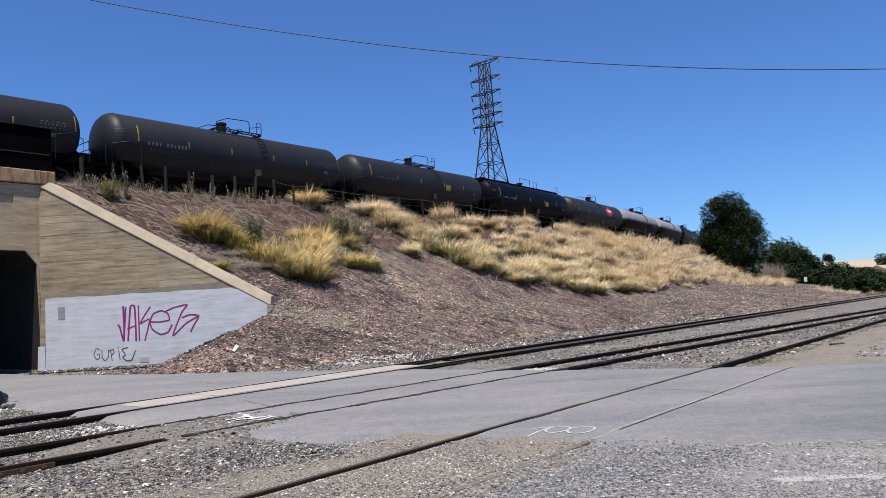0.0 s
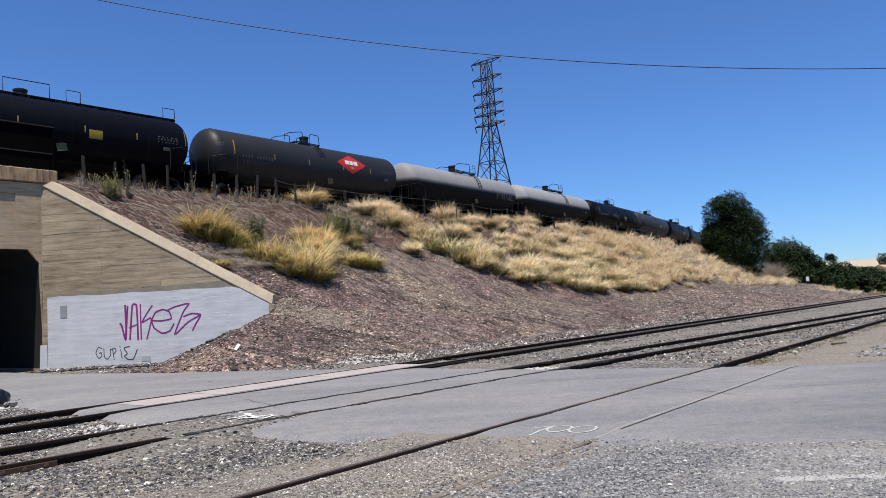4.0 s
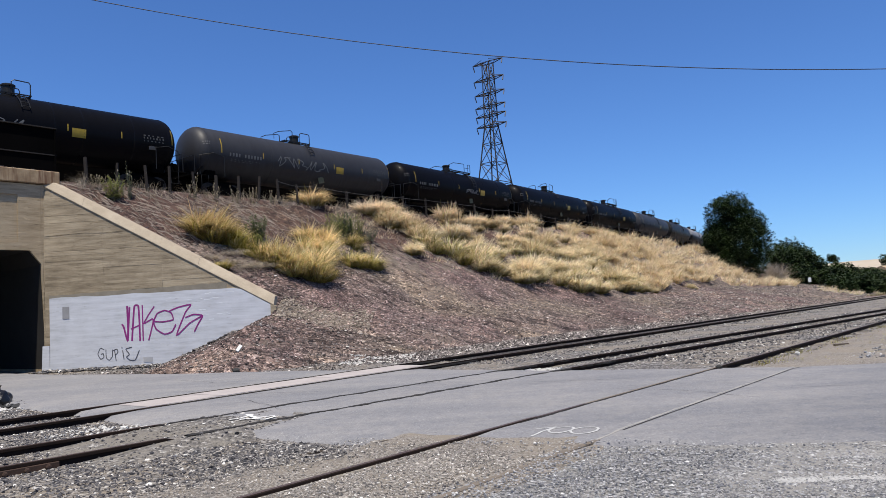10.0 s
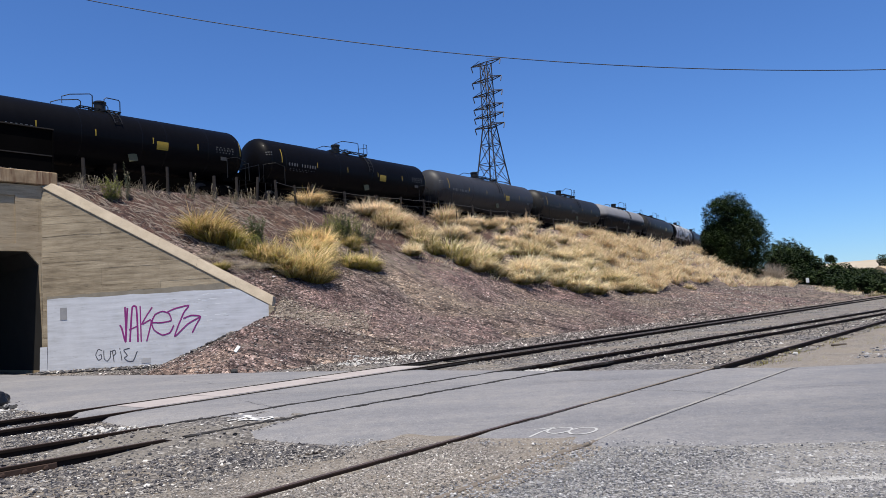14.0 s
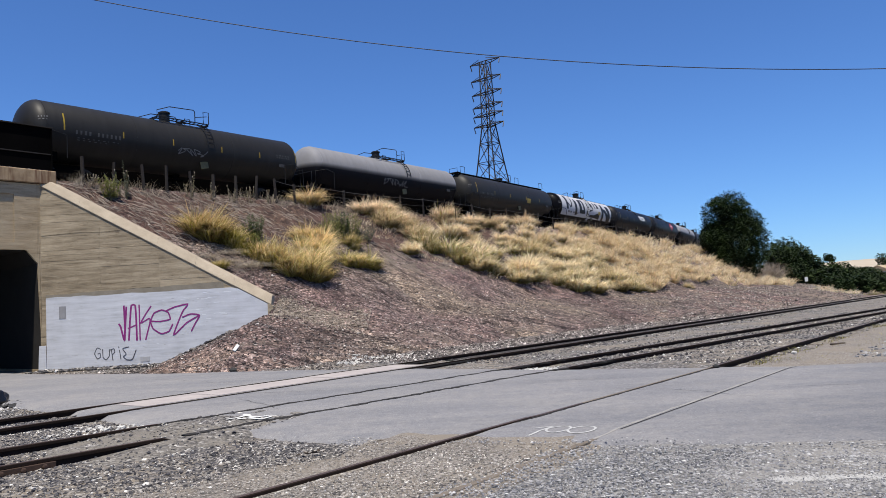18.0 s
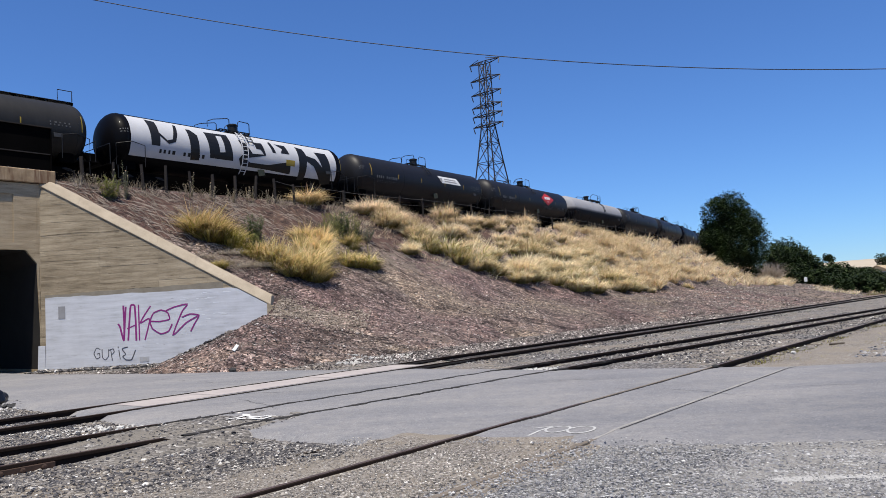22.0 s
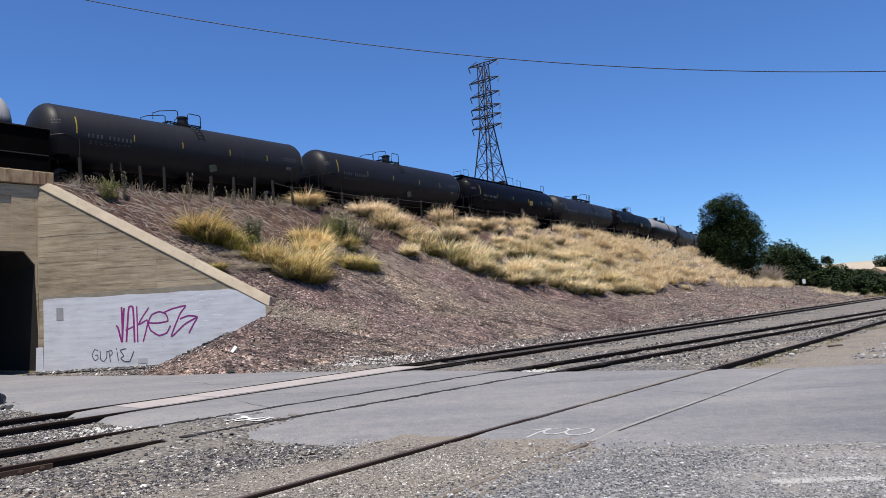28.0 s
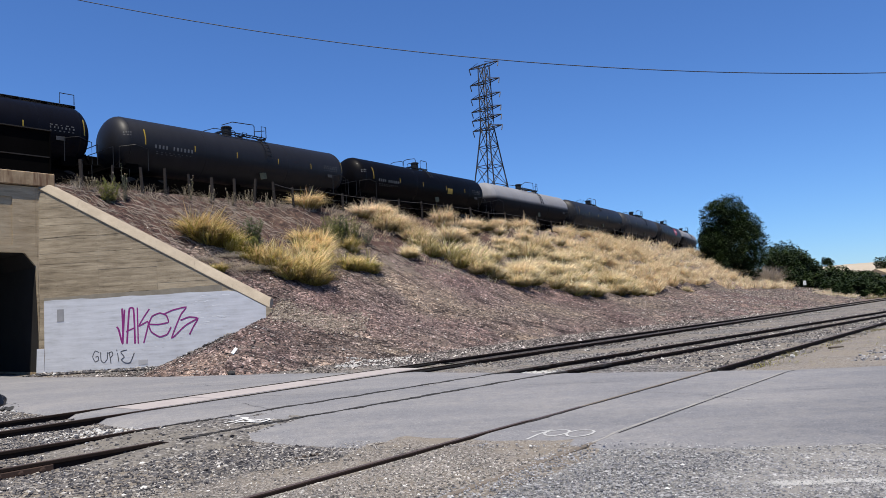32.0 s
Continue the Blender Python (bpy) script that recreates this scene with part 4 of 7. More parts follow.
MARK = [[(0.95, 9.06), (1.21, 9.12)], [(1.21, 9.13), (1.02, 8.89), (0.85, 8.66)], [(1.39, 8.93), (1.39, 9.03), (1.33, 9.08), (1.23, 9.06), (1.13, 8.99), (1.08, 8.88), (1.09, 8.78), (1.15, 8.73), (1.24, 8.75), (1.34, 8.82), (1.39, 8.93)], [(1.66, 8.81), (1.66, 8.92), (1.59, 8.98), (1.48, 8.97), (1.37, 8.88), (1.32, 8.77), (1.33, 8.66), (1.4, 8.61), (1.5, 8.62), (1.61, 8.7), (1.66, 8.81)]]
for i, s in enumerate(TAG):
    part("sprayed_line", stroke(s, 0.074 if i < 3 else 0.055, 29.9725 - 0.0008 * i), M_PURPLE, ww, "purple sprayed line" if i == 0 else "")
for i, s in enumerate(SCRAWL):
    part("sprayed_line", stroke(s, 0.035, 29.9725 - 0.0008 * i), M_DARKSPRAY, ww, "thin dark sprayed line" if i == 0 else "")
for line in (((-16.45, 5.42), (-15.7, 5.45), (-14.8, 5.48), (-14.1, 5.44), (-13.2, 5.47)), ((-16.3, 2.88), (-14.6, 2.94), (-13.6, 2.98), (-12.7, 3.06), (-11.2, 3.05), (-9.5, 3.07))):
    part("crack", stroke(line, 0.014, WALL_Y - 0.012), M_FLANGE, ww, "dark weathered joint line")
rd = random.Random(12)
for i in range(20):      # pale ridges of thick paint along the board marks
    x, z = rd.uniform(-11.0, -8.6), rd.choice((1.62, 1.84, 2.06, 2.28, 2.5, 2.72)) + rd.uniform(-0.03, 0.03)
    if z > 2.95 - 0.28 * max(0.0, x + 9.4) or z < 1.1 + 0.35 * (x + 11):
        continue
    ln = rd.uniform(0.1, 0.34)
    part("paint_ridge", stroke([(x, z), (x + ln * 0.5, z + rd.uniform(-0.01, 0.015)), (x + ln, z + rd.uniform(-0.01, 0.02))], rd.uniform(0.02, 0.034), 29.9729 - 0.00003 * i), M_RIDGE, ww, "pale ridge of thick paint" if i == 0 else "")

# white survey marks sprayed on the road
mk = thing("road_marking", "white spray-painted number 700 on the asphalt", "road marking")
for s in MARK:
    me = stroke(s, 0.031, 0)
    me.v = [(x, z, max(road_z(x, z), GROUND) + 0.003 - y) for x, y, z in me.v]
    part("sprayed_line", me, M_ROADMARK, mk, fix=False)
M_FRESH = worn("bright_white_spray", (0.6545, 0.6545, 0.6468), (0.5082, 0.5082, 0.4928), 0.8, 0, 6, 60)
mk = thing("road_marking", "bright white spray dabs beside a rail groove", "road marking")
DABS = [[(-3.48, 11.45), (-3.34, 11.57), (-3.23, 11.84), (-3.36, 11.94)], [(-3.3, 11.38), (-3.09, 11.51), (-3.32, 11.9)], [(-3.31, 11.8), (-3.05, 11.53), (-2.82, 11.62)], [(-3.12, 11.42), (-2.88, 11.27), (-2.78, 11.54)], [(-3.31, 11.44), (-3.13, 11.45), (-2.97, 11.5)]]
for s in DABS:
    me = stroke(s, 0.055, 0)
    me.v = [(x, z, max(road_z(x, z), 0.004) + 0.012 - y) for x, y, z in me.v]
    part("sprayed_line", me, M_FRESH, mk, fix=False)

# ---- tank cars ----
def tank_paint(name, colour, dirt, rough, coat=0.0, streak=0.35, spec=0.12, lower=None):
    """Car paint with dust, drips running down the shell and slight dents."""
    def b(t, p):
        v = coords(t)
        mp = nd(t, "ShaderNodeMapping", Scale=(2.2, 0.5, 0.35))
        t.links.new(v, mp.inputs["Vector"])
        drip = noise_fac(t, mp.outputs[0], 2.0, 5, 0.6)
        cloud = noise_fac(t, v, 0.6, 4, 0.6)
        info = t.nodes.new("ShaderNodeObjectInfo")
        f = maths(t, "ADD", maths(t, "MULTIPLY", drip, 0.55), maths(t, "MULTIPLY", cloud, 0.45))
        col = ramp(t, f, [(0.5 - streak / 2, dirt), (0.5 + streak / 2, colour)])
        col = mix(t, 1.0, col, ramp(t, info.outputs["Random"], [(0, (0.85, 0.85, 0.85)), (1, (1.15, 1.15, 1.15))]), "MULTIPLY")
        if lower:      # a second colour mixed in over the lower half, with a soft edge
            xyz = t.nodes.new("ShaderNodeSeparateXYZ")
            t.links.new(v, xyz.inputs[0])
            h = maths(t, "ADD", xyz.outputs[2], maths(t, "MULTIPLY", maths(t, "SUBTRACT", cloud, 0.5), 0.08))
            col = mix(t, ramp(t, maths(t, "MULTIPLY", h, 0.2), [(0.53, (1, 1, 1)), (0.56, (0.7, 0.7, 0.7)), (0.60, (0, 0, 0))]), col, lower)
        t.links.new(col, p.inputs["Base Color"])
        p.inputs["Roughness"].default_value = rough
        p.inputs["Coat Weight"].default_value, p.inputs["Coat Roughness"].default_value = coat, 0.1
        p.inputs["Specular IOR Level"].default_value = spec
        bump(t, p, noise_fac(t, v, 1.2, 2, 0.5), 0.05, 0.02)
    return material(name, b)


M_TANK = {
    "charcoal": tank_paint("charcoal_tank_paint", (0.0185, 0.0188, 0.0215), (0.0125, 0.0126, 0.0142), 0.5, spec=0.22),
    "black": tank_paint("glossy_black_tank_paint", (0.0042, 0.0042, 0.0054), (0.0031, 0.0031, 0.0039), 0.45, 0.03, spec=0.04),
    "navy": tank_paint("blue_black_tank_paint", (0.0046, 0.0052, 0.0092), (0.0035, 0.0035, 0.0054), 0.45, 0.03, spec=0.04),
    "slate": tank_paint("slate_black_tank_paint", (0.0125, 0.0127, 0.0155), (0.0085, 0.0086, 0.0105), 0.48, spec=0.2),
    "grey": tank_paint("mid_grey_tank_paint", (0.034, 0.035, 0.040), (0.023, 0.023, 0.0255), 0.5, spec=0.22),
    "light": tank_paint("light_grey_tank_paint", (0.25, 0.25, 0.265), (0.20, 0.199, 0.204), 0.55, spec=0.08, lower=(0.0062, 0.0062, 0.0085)),
    "olive": tank_paint("brown_grey_tank_paint", (0.020, 0.0192, 0.018), (0.013, 0.0124, 0.0116), 0.5, spec=0.2),
}
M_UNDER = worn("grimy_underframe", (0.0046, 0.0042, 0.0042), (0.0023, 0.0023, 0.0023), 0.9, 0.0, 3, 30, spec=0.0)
M_WHEEL = worn("brown_wheel_steel", (0.0462, 0.0347, 0.0277), (0.0231, 0.0169, 0.0139), 0.55, 0.6, 3, 30)
M_IRON = worn("black_ironwork", (0.0139, 0.0139, 0.0146), (0.0077, 0.0077, 0.0077), 0.5, 0.2, 3, 30)
M_YELLOW = worn("yellow_reflective_strip", (0.3234, 0.231, 0.027), (0.2156, 0.1463, 0.0154), 0.4, 0, 4, 40)
M_WHITE = worn("white_stencil", (0.17, 0.17, 0.17), (0.07, 0.07, 0.07), 0.7, 0, 5, 40)
M_DIMWHITE = worn("faded_stencil", (0.085, 0.085, 0.085), (0.04, 0.04, 0.04), 0.7, 0, 5, 40)
M_RED = worn("red_placard", (0.4235, 0.027, 0.0231), (0.3234, 0.0193, 0.0169), 0.5)
M_SIGN = worn("white_sign_board", (0.6006, 0.6083, 0.6006), (0.5082, 0.5159, 0.5082), 0.5)
M_GRAFWHITE = worn("white_graffiti_fill", (0.47, 0.475, 0.49), (0.37, 0.375, 0.39), 0.6, 0, 1.2, 14)
M_GRAFBLACK = worn("black_graffiti_fill", (0.0077, 0.0077, 0.0085), (0.0054, 0.0054, 0.0062), 0.5)

R_T, Z_T, L_SHELL, L_TANK = 1.50, 2.78, 7.55, 8.38     # shell radius, axis height, half lengths


def shell_point(x, ang, lift=0.0):
    """A point on the shell: ang in degrees above the horizontal on the yard side."""
    r = R_T + lift
    if abs(x) > L_SHELL:
        r = R_T * math.sqrt(max(0.0, 1 - ((abs(x) - L_SHELL) / (L_TANK - L_SHELL)) ** 2)) + lift
    a = radians(ang)
    return (x, -r * math.cos(a), Z_T + r * math.sin(a))


def shell_patch(x0, x1, a0, a1, lift, nx=2, na=4):
    """A thin sheet laid on the shell, closed towards it at its edges."""
    me = Mesh()
    for i in range(nx + 1):
        for j in range(na + 1):
            me.v.append(shell_point(x0 + (x1 - x0) * i / nx, a0 + (a1 - a0) * j / na, lift))
    n = na + 1
    me.f = [(i * n + j, (i + 1) * n + j, (i + 1) * n + j + 1, i * n + j + 1) for i in range(nx) for j in range(na)]
    return me


def shell_poly(pts, lift):
    """A flat outline (x, angle) wrapped on the shell in bands."""
    bm = bmesh.new()
    vs = [bm.verts.new((x, a * 0.05, 0)) for x, a in pts]
    f = bm.faces.new(vs)
    bmesh.ops.triangulate(bm, faces=[f])
    bmesh.ops.subdivide_edges(bm, edges=bm.edges, cuts=6, use_grid_fill=True)
    me = Mesh()
    bm.verts.ensure_lookup_table()
    me.v = [shell_point(v.co.x, v.co.y / 0.05, lift) for v in bm.verts]
    me.f = [tuple(v.index for v in q.verts) for q in bm.faces]
    bm.free()
    return me


def make_tank():
    prof = []
    for i in range(9):
        a = math.pi / 2 * i / 8
        prof.append((-L_SHELL - (L_TANK - L_SHELL) * math.cos(a), max(0.02, R_T * math.sin(a))))
    for x in (-3.7, -3.66, 0, 3.66, 3.7):
        prof.append((x, R_T))
    prof += [(-x, r) for x, r in prof[8::-1]]
    me = Mesh().lathe(prof, 56, "x", (0, 0, Z_T))
    return me


def make_wheelset():
    me = Mesh().lathe([(-1.0, 0.075), (1.0, 0.075)], 10, "y")
    for sg in (-1, 1):
        me.lathe([(sg * 0.68, 0.30), (sg * 0.69, 0.485), (sg * 0.715, 0.49), (sg * 0.73, 0.462), (sg * 0.82, 0.457), (sg * 0.82, 0.38), (sg * 0.79, 0.36), (sg * 0.79, 0.16), (sg * 0.82, 0.12)], 28, "y")
    for k in range(4):        # cast ribs, by which the turning shows
        for sg in (-1, 1):
            me.box((0.26 * math.cos(k * math.pi / 2), sg * 0.80, 0.26 * math.sin(k * math.pi / 2)), (0.05, 0.03, 0.05))
    return me


def make_side_frame():
    out = [(-1.1, 0.52), (-1.1, 0.66), (-0.75, 0.72), (-0.45, 0.86), (0.45, 0.86), (0.75, 0.72), (1.1, 0.66), (1.1, 0.52), (0.8, 0.50), (0.42, 0.24), (-0.42, 0.24), (-0.8, 0.50)]
    me = Mesh().prism([(x, -0.07, z) for x, z in out], (0, 0.14, 0))
    for x in (-0.88, 0.88):
        me.lathe([(-0.13, 0.10), (-0.12, 0.13), (0.10, 0.13)], 12, "y", (x, 0, 0.457))
    for x in (-0.2, 0, 0.2):
        me.lathe([(0.30, 0.06), (0.60, 0.06)], 8, "z", (x, -0.09, 0))
    return me


def rail_loop(pts, r=0.024, n=6):
    return Mesh().tube(pts, r, n)


def baked(name, me, mat, smooth=False):
    """Finished mesh data, shared by all the cars."""
    ob = part(name, me, mat, None, "", smooth)
    data = ob.data
    bpy.data.objects.remove(ob)
    return data


D_WHEEL = baked("wheelset", make_wheelset(), M_WHEEL, True)
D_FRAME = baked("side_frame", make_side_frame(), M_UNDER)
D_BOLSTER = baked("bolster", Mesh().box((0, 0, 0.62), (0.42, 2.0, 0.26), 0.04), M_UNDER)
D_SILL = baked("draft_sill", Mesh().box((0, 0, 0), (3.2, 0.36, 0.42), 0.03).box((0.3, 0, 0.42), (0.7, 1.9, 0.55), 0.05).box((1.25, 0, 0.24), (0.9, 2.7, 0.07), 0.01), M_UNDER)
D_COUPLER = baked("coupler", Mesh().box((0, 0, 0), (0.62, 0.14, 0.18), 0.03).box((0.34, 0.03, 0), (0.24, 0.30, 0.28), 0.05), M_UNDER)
D_MANWAY = baked("manway_dome", Mesh().lathe([(-0.1, 0.29), (0.50, 0.29), (0.51, 0.33), (0.58, 0.33), (0.63, 0.24), (0.64, 0.08)], 20, "z").box((0.0, -0.3, 0.54), (0.1, 0.16, 0.1), 0.02), M_IRON)
D_VALVE = baked("valve_housing", Mesh().lathe([(0, 0.20), (0.22, 0.20), (0.26, 0.16)], 12, "z").box((0.35, 0, 0.08), (0.3, 0.25, 0.2), 0.03).box((-0.75, 0, 0.0), (0.55, 0.3, 0.2), 0.05), M_IRON)
grate = Mesh()
for y in (-0.64, -0.36, 0.36, 0.64):
    grate.box((-0.2, y, 0), (2.2, 0.05, 0.05))
for i in range(9):
    grate.box((-1.28 + i * 0.27, 0.5, 0), (0.035, 0.28, 0.035)).box((-1.28 + i * 0.27, -0.5, 0), (0.035, 0.28, 0.035))
for x in (-1.28, -0.6, 0.85):
    grate.box((x, 0, -0.05), (0.06, 1.28, 0.12))
D_GRATE = baked("platform", grate, M_IRON)
TOPZ = Z_T + R_T
zp = TOPZ + 0.06
loop_a = lambda y: [(-2.15, y, zp - 0.05), (-2.15, y, zp + 0.28), (-1.75, y, zp + 0.46), (-0.75, y, zp + 0.66), (-0.62, y, zp + 0.6), (-0.62, y, zp - 0.05)]
loop_b = lambda y: [(0.0, y, zp - 0.05), (0.0, y, zp + 0.52), (0.12, y, zp + 0.62), (0.78, y, zp + 0.6), (0.85, y, zp + 0.5), (0.85, y, zp - 0.05)]
D_RAILING = [baked("railing", rail_loop(q(y), 0.026), M_IRON) for q in (loop_a, loop_b) for y in (-0.64, 0.64)]
lad = Mesh()
for x in (0.15, 0.52):
    lad.tube([(x, -R_T * math.cos(radians(a)) - 0.09, Z_T + R_T * math.sin(radians(a)) + 0.06) for a in (82, 70, 58, 46, 34, 24)], 0.026, 6)
for a in (78, 68, 58, 48, 38, 28):
    y, z = -R_T * math.cos(radians(a)) - 0.09, Z_T + R_T * math.sin(radians(a)) + 0.06
    lad.tube([(0.15, y, z), (0.52, y, z)], 0.02, 6)
D_LADDER = baked("ladder", lad, M_IRON)
# the other roof layout: dome at one end of a long railed platform, ladder at the other
gr2 = Mesh()
for y in (-0.95, -0.5, 0.5, 0.95):
    gr2.box((0.1, y, 0), (3.3, 0.05, 0.05))
for i in range(13):
    gr2.box((-1.5 + i * 0.27, 0.72, 0), (0.035, 0.45, 0.035)).box((-1.5 + i * 0.27, -0.72, 0), (0.035, 0.45, 0.035))
for x in (-1.5, 0.1, 1.7):
    gr2.box((x, 0, -0.06), (0.06, 1.9, 0.14))
D_GRATE2 = baked("platform", gr2, M_IRON)
long_rail = lambda y: rail_loop([(-1.5, y, zp - 0.05), (-1.5, y, zp + 0.30), (-0.75, y, zp + 0.60), (0.75, y, zp + 0.66), (0.85, y, zp + 0.58), (0.85, y, zp - 0.05)], 0.026).tube([(0.85, y, zp + 0.25), (1.65, y, zp + 0.42)], 0.022, 6).tube([(1.4, y, zp), (1.4, y, zp + 0.66), (1.75, y, zp + 0.66), (1.75, y, zp)], 0.026, 6)
D_RAILING2 = [baked("railing", long_rail(y), M_IRON) for y in (-0.95, 0.95)]
lad2 = Mesh()
for x in (1.25, 1.65):
    lad2.tube([(x, -R_T * math.cos(radians(a)) - 0.09, Z_T + R_T * math.sin(radians(a)) + 0.06) for a in (72, 60, 48, 36, 24, 12, 2)], 0.026, 6)
for a in (68, 58, 48, 38, 28, 18, 8):
    y, z = -R_T * math.cos(radians(a)) - 0.09, Z_T + R_T * math.sin(radians(a)) + 0.06
    lad2.tube([(1.25, y, z), (1.65, y, z)], 0.02, 6)
D_LADDER2 = baked("ladder", lad2, M_IRON)
eh = Mesh().tube([(-8.15, -1.35, 1.25), (-8.15, -1.35, 2.35), (-7.4, -1.62, 2.5), (-6.7, -1.62, 2.35), (-6.7, -1.62, 1.2)], 0.022, 6)
eh.tube([(-8.45, -1.3, 1.2), (-8.45, -1.3, 2.3), (-8.45, 1.3, 2.3), (-8.45, 1.3, 1.2)], 0.022, 6)
D_HANDRAIL = baked("end_handrail", eh, M_IRON)
D_STEP = baked("sill_step", Mesh().tube([(-8.1, -1.4, 1.2), (-8.1, -1.42, 0.55), (-7.65, -1.42, 0.55), (-7.65, -1.4, 1.2)], 0.02, 6), M_IRON)
D_BRACE = baked("head_brace", Mesh().tube([(-8.3, -0.9, 1.15), (-7.9, -1.1, 1.75)], 0.05, 6), M_UNDER)
D_BRAKE = baked("brake_wheel", Mesh().tube([(8.62, 0.9 + 0.26 * math.cos(k * math.pi / 6), 2.0 + 0.26 * math.sin(k * math.pi / 6)) for k in range(12)], 0.02, 6, True).box((8.60, 0.9, 2.0), (0.06, 0.5, 0.03)).box((8.60, 0.9, 1.6), (0.05, 0.05, 0.9)), M_IRON)
M_TICKET = worn("faded_yellow_plate", (0.15, 0.14, 0.07), (0.08, 0.075, 0.04), 0.7, 0, 5, 40)
M_PLATE = worn("dull_grey_plate", (0.0577, 0.0577, 0.0616), (0.027, 0.027, 0.027), 0.6, 0.2, 5, 40)
D_PLATE = [baked("placard_holder", Mesh().box((1.15, -1.27, Z_T - 0.98), (0.50, 0.03, 0.40), 0.008, Matrix.Rotation(radians(-12), 4, "Y")).box((1.15, -1.17, Z_T - 0.98), (0.06, 0.18, 0.3)), M_TICKET),
           baked("data_plate", Mesh().box((6.6, -R_T + 0.035, Z_T - 0.45), (0.42, 0.02, 0.2), 0.006).box((6.6, -R_T + 0.09, Z_T - 0.45), (0.1, 0.12, 0.12)), M_PLATE)]
D_VALVE_LOW = baked("bottom_outlet", Mesh().lathe([(-0.55, 0.10), (-0.30, 0.16), (0.05, 0.32)], 12, "z", (0, 0, Z_T - R_T)).box((0, 0, Z_T - R_T - 0.25), (0.9, 0.5, 0.12), 0.03), M_UNDER)
walkw = Mesh().box((0, 0, TOPZ + 0.09), (15.6, 0.75, 0.045), 0.01)
for i in range(13):
    walkw.box((-7.8 + i * 1.3, 0, TOPZ + 0.03), (0.06, 0.7, 0.14))
walkw.box((-7.9, 0, TOPZ + 0.08), (0.5, 1.0, 0.06), 0.01)
D_WALK = baked("top_walkway", walkw, M_IRON)
wl1 = []
for x in (-7.35, 7.35):
    wl1.append(Mesh().tube([(x - 0.35, -0.5, TOPZ + 0.1), (x - 0.35, -0.5, TOPZ + 0.62), (x + 0.35, -0.5, TOPZ + 0.62), (x + 0.35, -0.5, TOPZ + 0.1)], 0.024, 6))
wl1.append(Mesh().tube([(-8.05, -0.4, TOPZ + 0.1), (-8.05, -0.4, TOPZ + 0.45), (-8.05, 0.4, TOPZ + 0.45), (-8.05, 0.4, TOPZ + 0.1)], 0.022, 6))
wl1.append(Mesh().tube([(-1.2, -0.62, TOPZ), (-1.2, -0.62, TOPZ + 0.7), (0.9, -0.62, TOPZ + 0.72), (0.9, -0.62, TOPZ)], 0.024, 6))
wl1.append(Mesh().tube([(1.7, -0.62, TOPZ), (1.7, -0.62, TOPZ + 0.6), (2.4, -0.62, TOPZ + 0.6), (2.4, -0.62, TOPZ)], 0.024, 6))
D_WALKRAIL = [baked("walkway_railing", q, M_IRON) for q in wl1]
D_TALL = [baked("reflective_strip", shell_patch(x - 0.035, x + 0.035, -6, 28, 0.007, 1, 6), M_YELLOW) for x in (-6.75, 7.75)]
D_SHORT = baked("reflective_strip", shell_patch(-0.03, 0.03, -6, 7, 0.007, 1, 3), M_YELLOW)
SHORT_AT = (-3.75, -0.9, 2.2, 4.9)
D_YPANEL = baked("yellow_panel", shell_patch(2.4, 3.08, -16, 1, 0.007), M_YELLOW)


def bars(x0, rows, mat, rnd, lift=0.006):
    """Unreadable stencilled lines: rows of (angle, height, length, bars)."""
    me = Mesh()
    for ang, hgt, length, n in rows:
        x = x0
        for k in range(n):
            w = length / n * rnd.uniform(0.25, 0.55)
            p = shell_patch(x, x + w, ang, ang + hgt, lift, 1, 2)
            me.add(p.v, p.f)
            x += length / n
    return baked("stencil_block", me, mat)


rk = random.Random(12)


def stencil(x, mat, lift=0.006):
    """The car's lettering: four characters, a space and six figures, each as a plain upright bar."""
    me = Mesh()
    for k in range(11):
        if k != 4:
            p = shell_patch(x, x + rk.uniform(0.08, 0.12), -10.5, -3.0, lift, 1, 2)
            me.add(p.v, p.f)
        x += 0.22
    return baked("stencil_block", me, mat)


D_MARKS = [stencil(-6.2, M_WHITE), bars(-6.1, [(-18, 1.6, 2.3, 9), (-22, 1.6, 1.7, 6)], M_DIMWHITE, rk),
           bars(6.1, [(6, 2, 1.25, 5), (0, 4, 1.25, 7), (-5, 2, 1.25, 6)], M_DIMWHITE, rk), bars(-7.9, [(14, 3, 0.45, 4), (9, 1.5, 0.45, 3)], M_WHITE, rk)]
D_MARKS_DIM = [stencil(-6.2, M_DIMWHITE), D_MARKS[1], bars(6.2, [(5, 3, 1.1, 5), (0, 3, 1.1, 6)], M_DIMWHITE, rk), D_MARKS[3]]


def scribble(x0, x1, a0, a1, n, rnd, w=0.05):
    """Graffiti scrawl: a looping sprayed line on the shell."""
    me = Mesh()
    pts = []
    for i in range(n * 10):
        q = i / (n * 10)
        pts.append((x0 + (x1 - x0) * q + 0.16 * math.sin(q * n * 12), (a0 + a1) / 2 + (a1 - a0) / 2 * math.sin(q * n * 7.3 + math.sin(q * n * 3.1) * 2)))
    for i in range(len(pts) - 1):
        (xa, aa), (xb, ab) = pts[i], pts[i + 1]
        d = Vector((xb - xa, radians(ab - aa) * R_T)).normalized() * w / 2
        nx_, na_ = -d.y, math.degrees(d.x / R_T)
        k = len(me.v)
        me.v += [shell_point(xa + nx_, aa + na_, 0.012), shell_point(xa - nx_, aa - na_, 0.012), shell_point(xb - nx_, ab - na_, 0.012), shell_point(xb + nx_, ab + na_, 0.012)]
        me.f.append((k, k + 1, k + 2, k + 3))
    return me


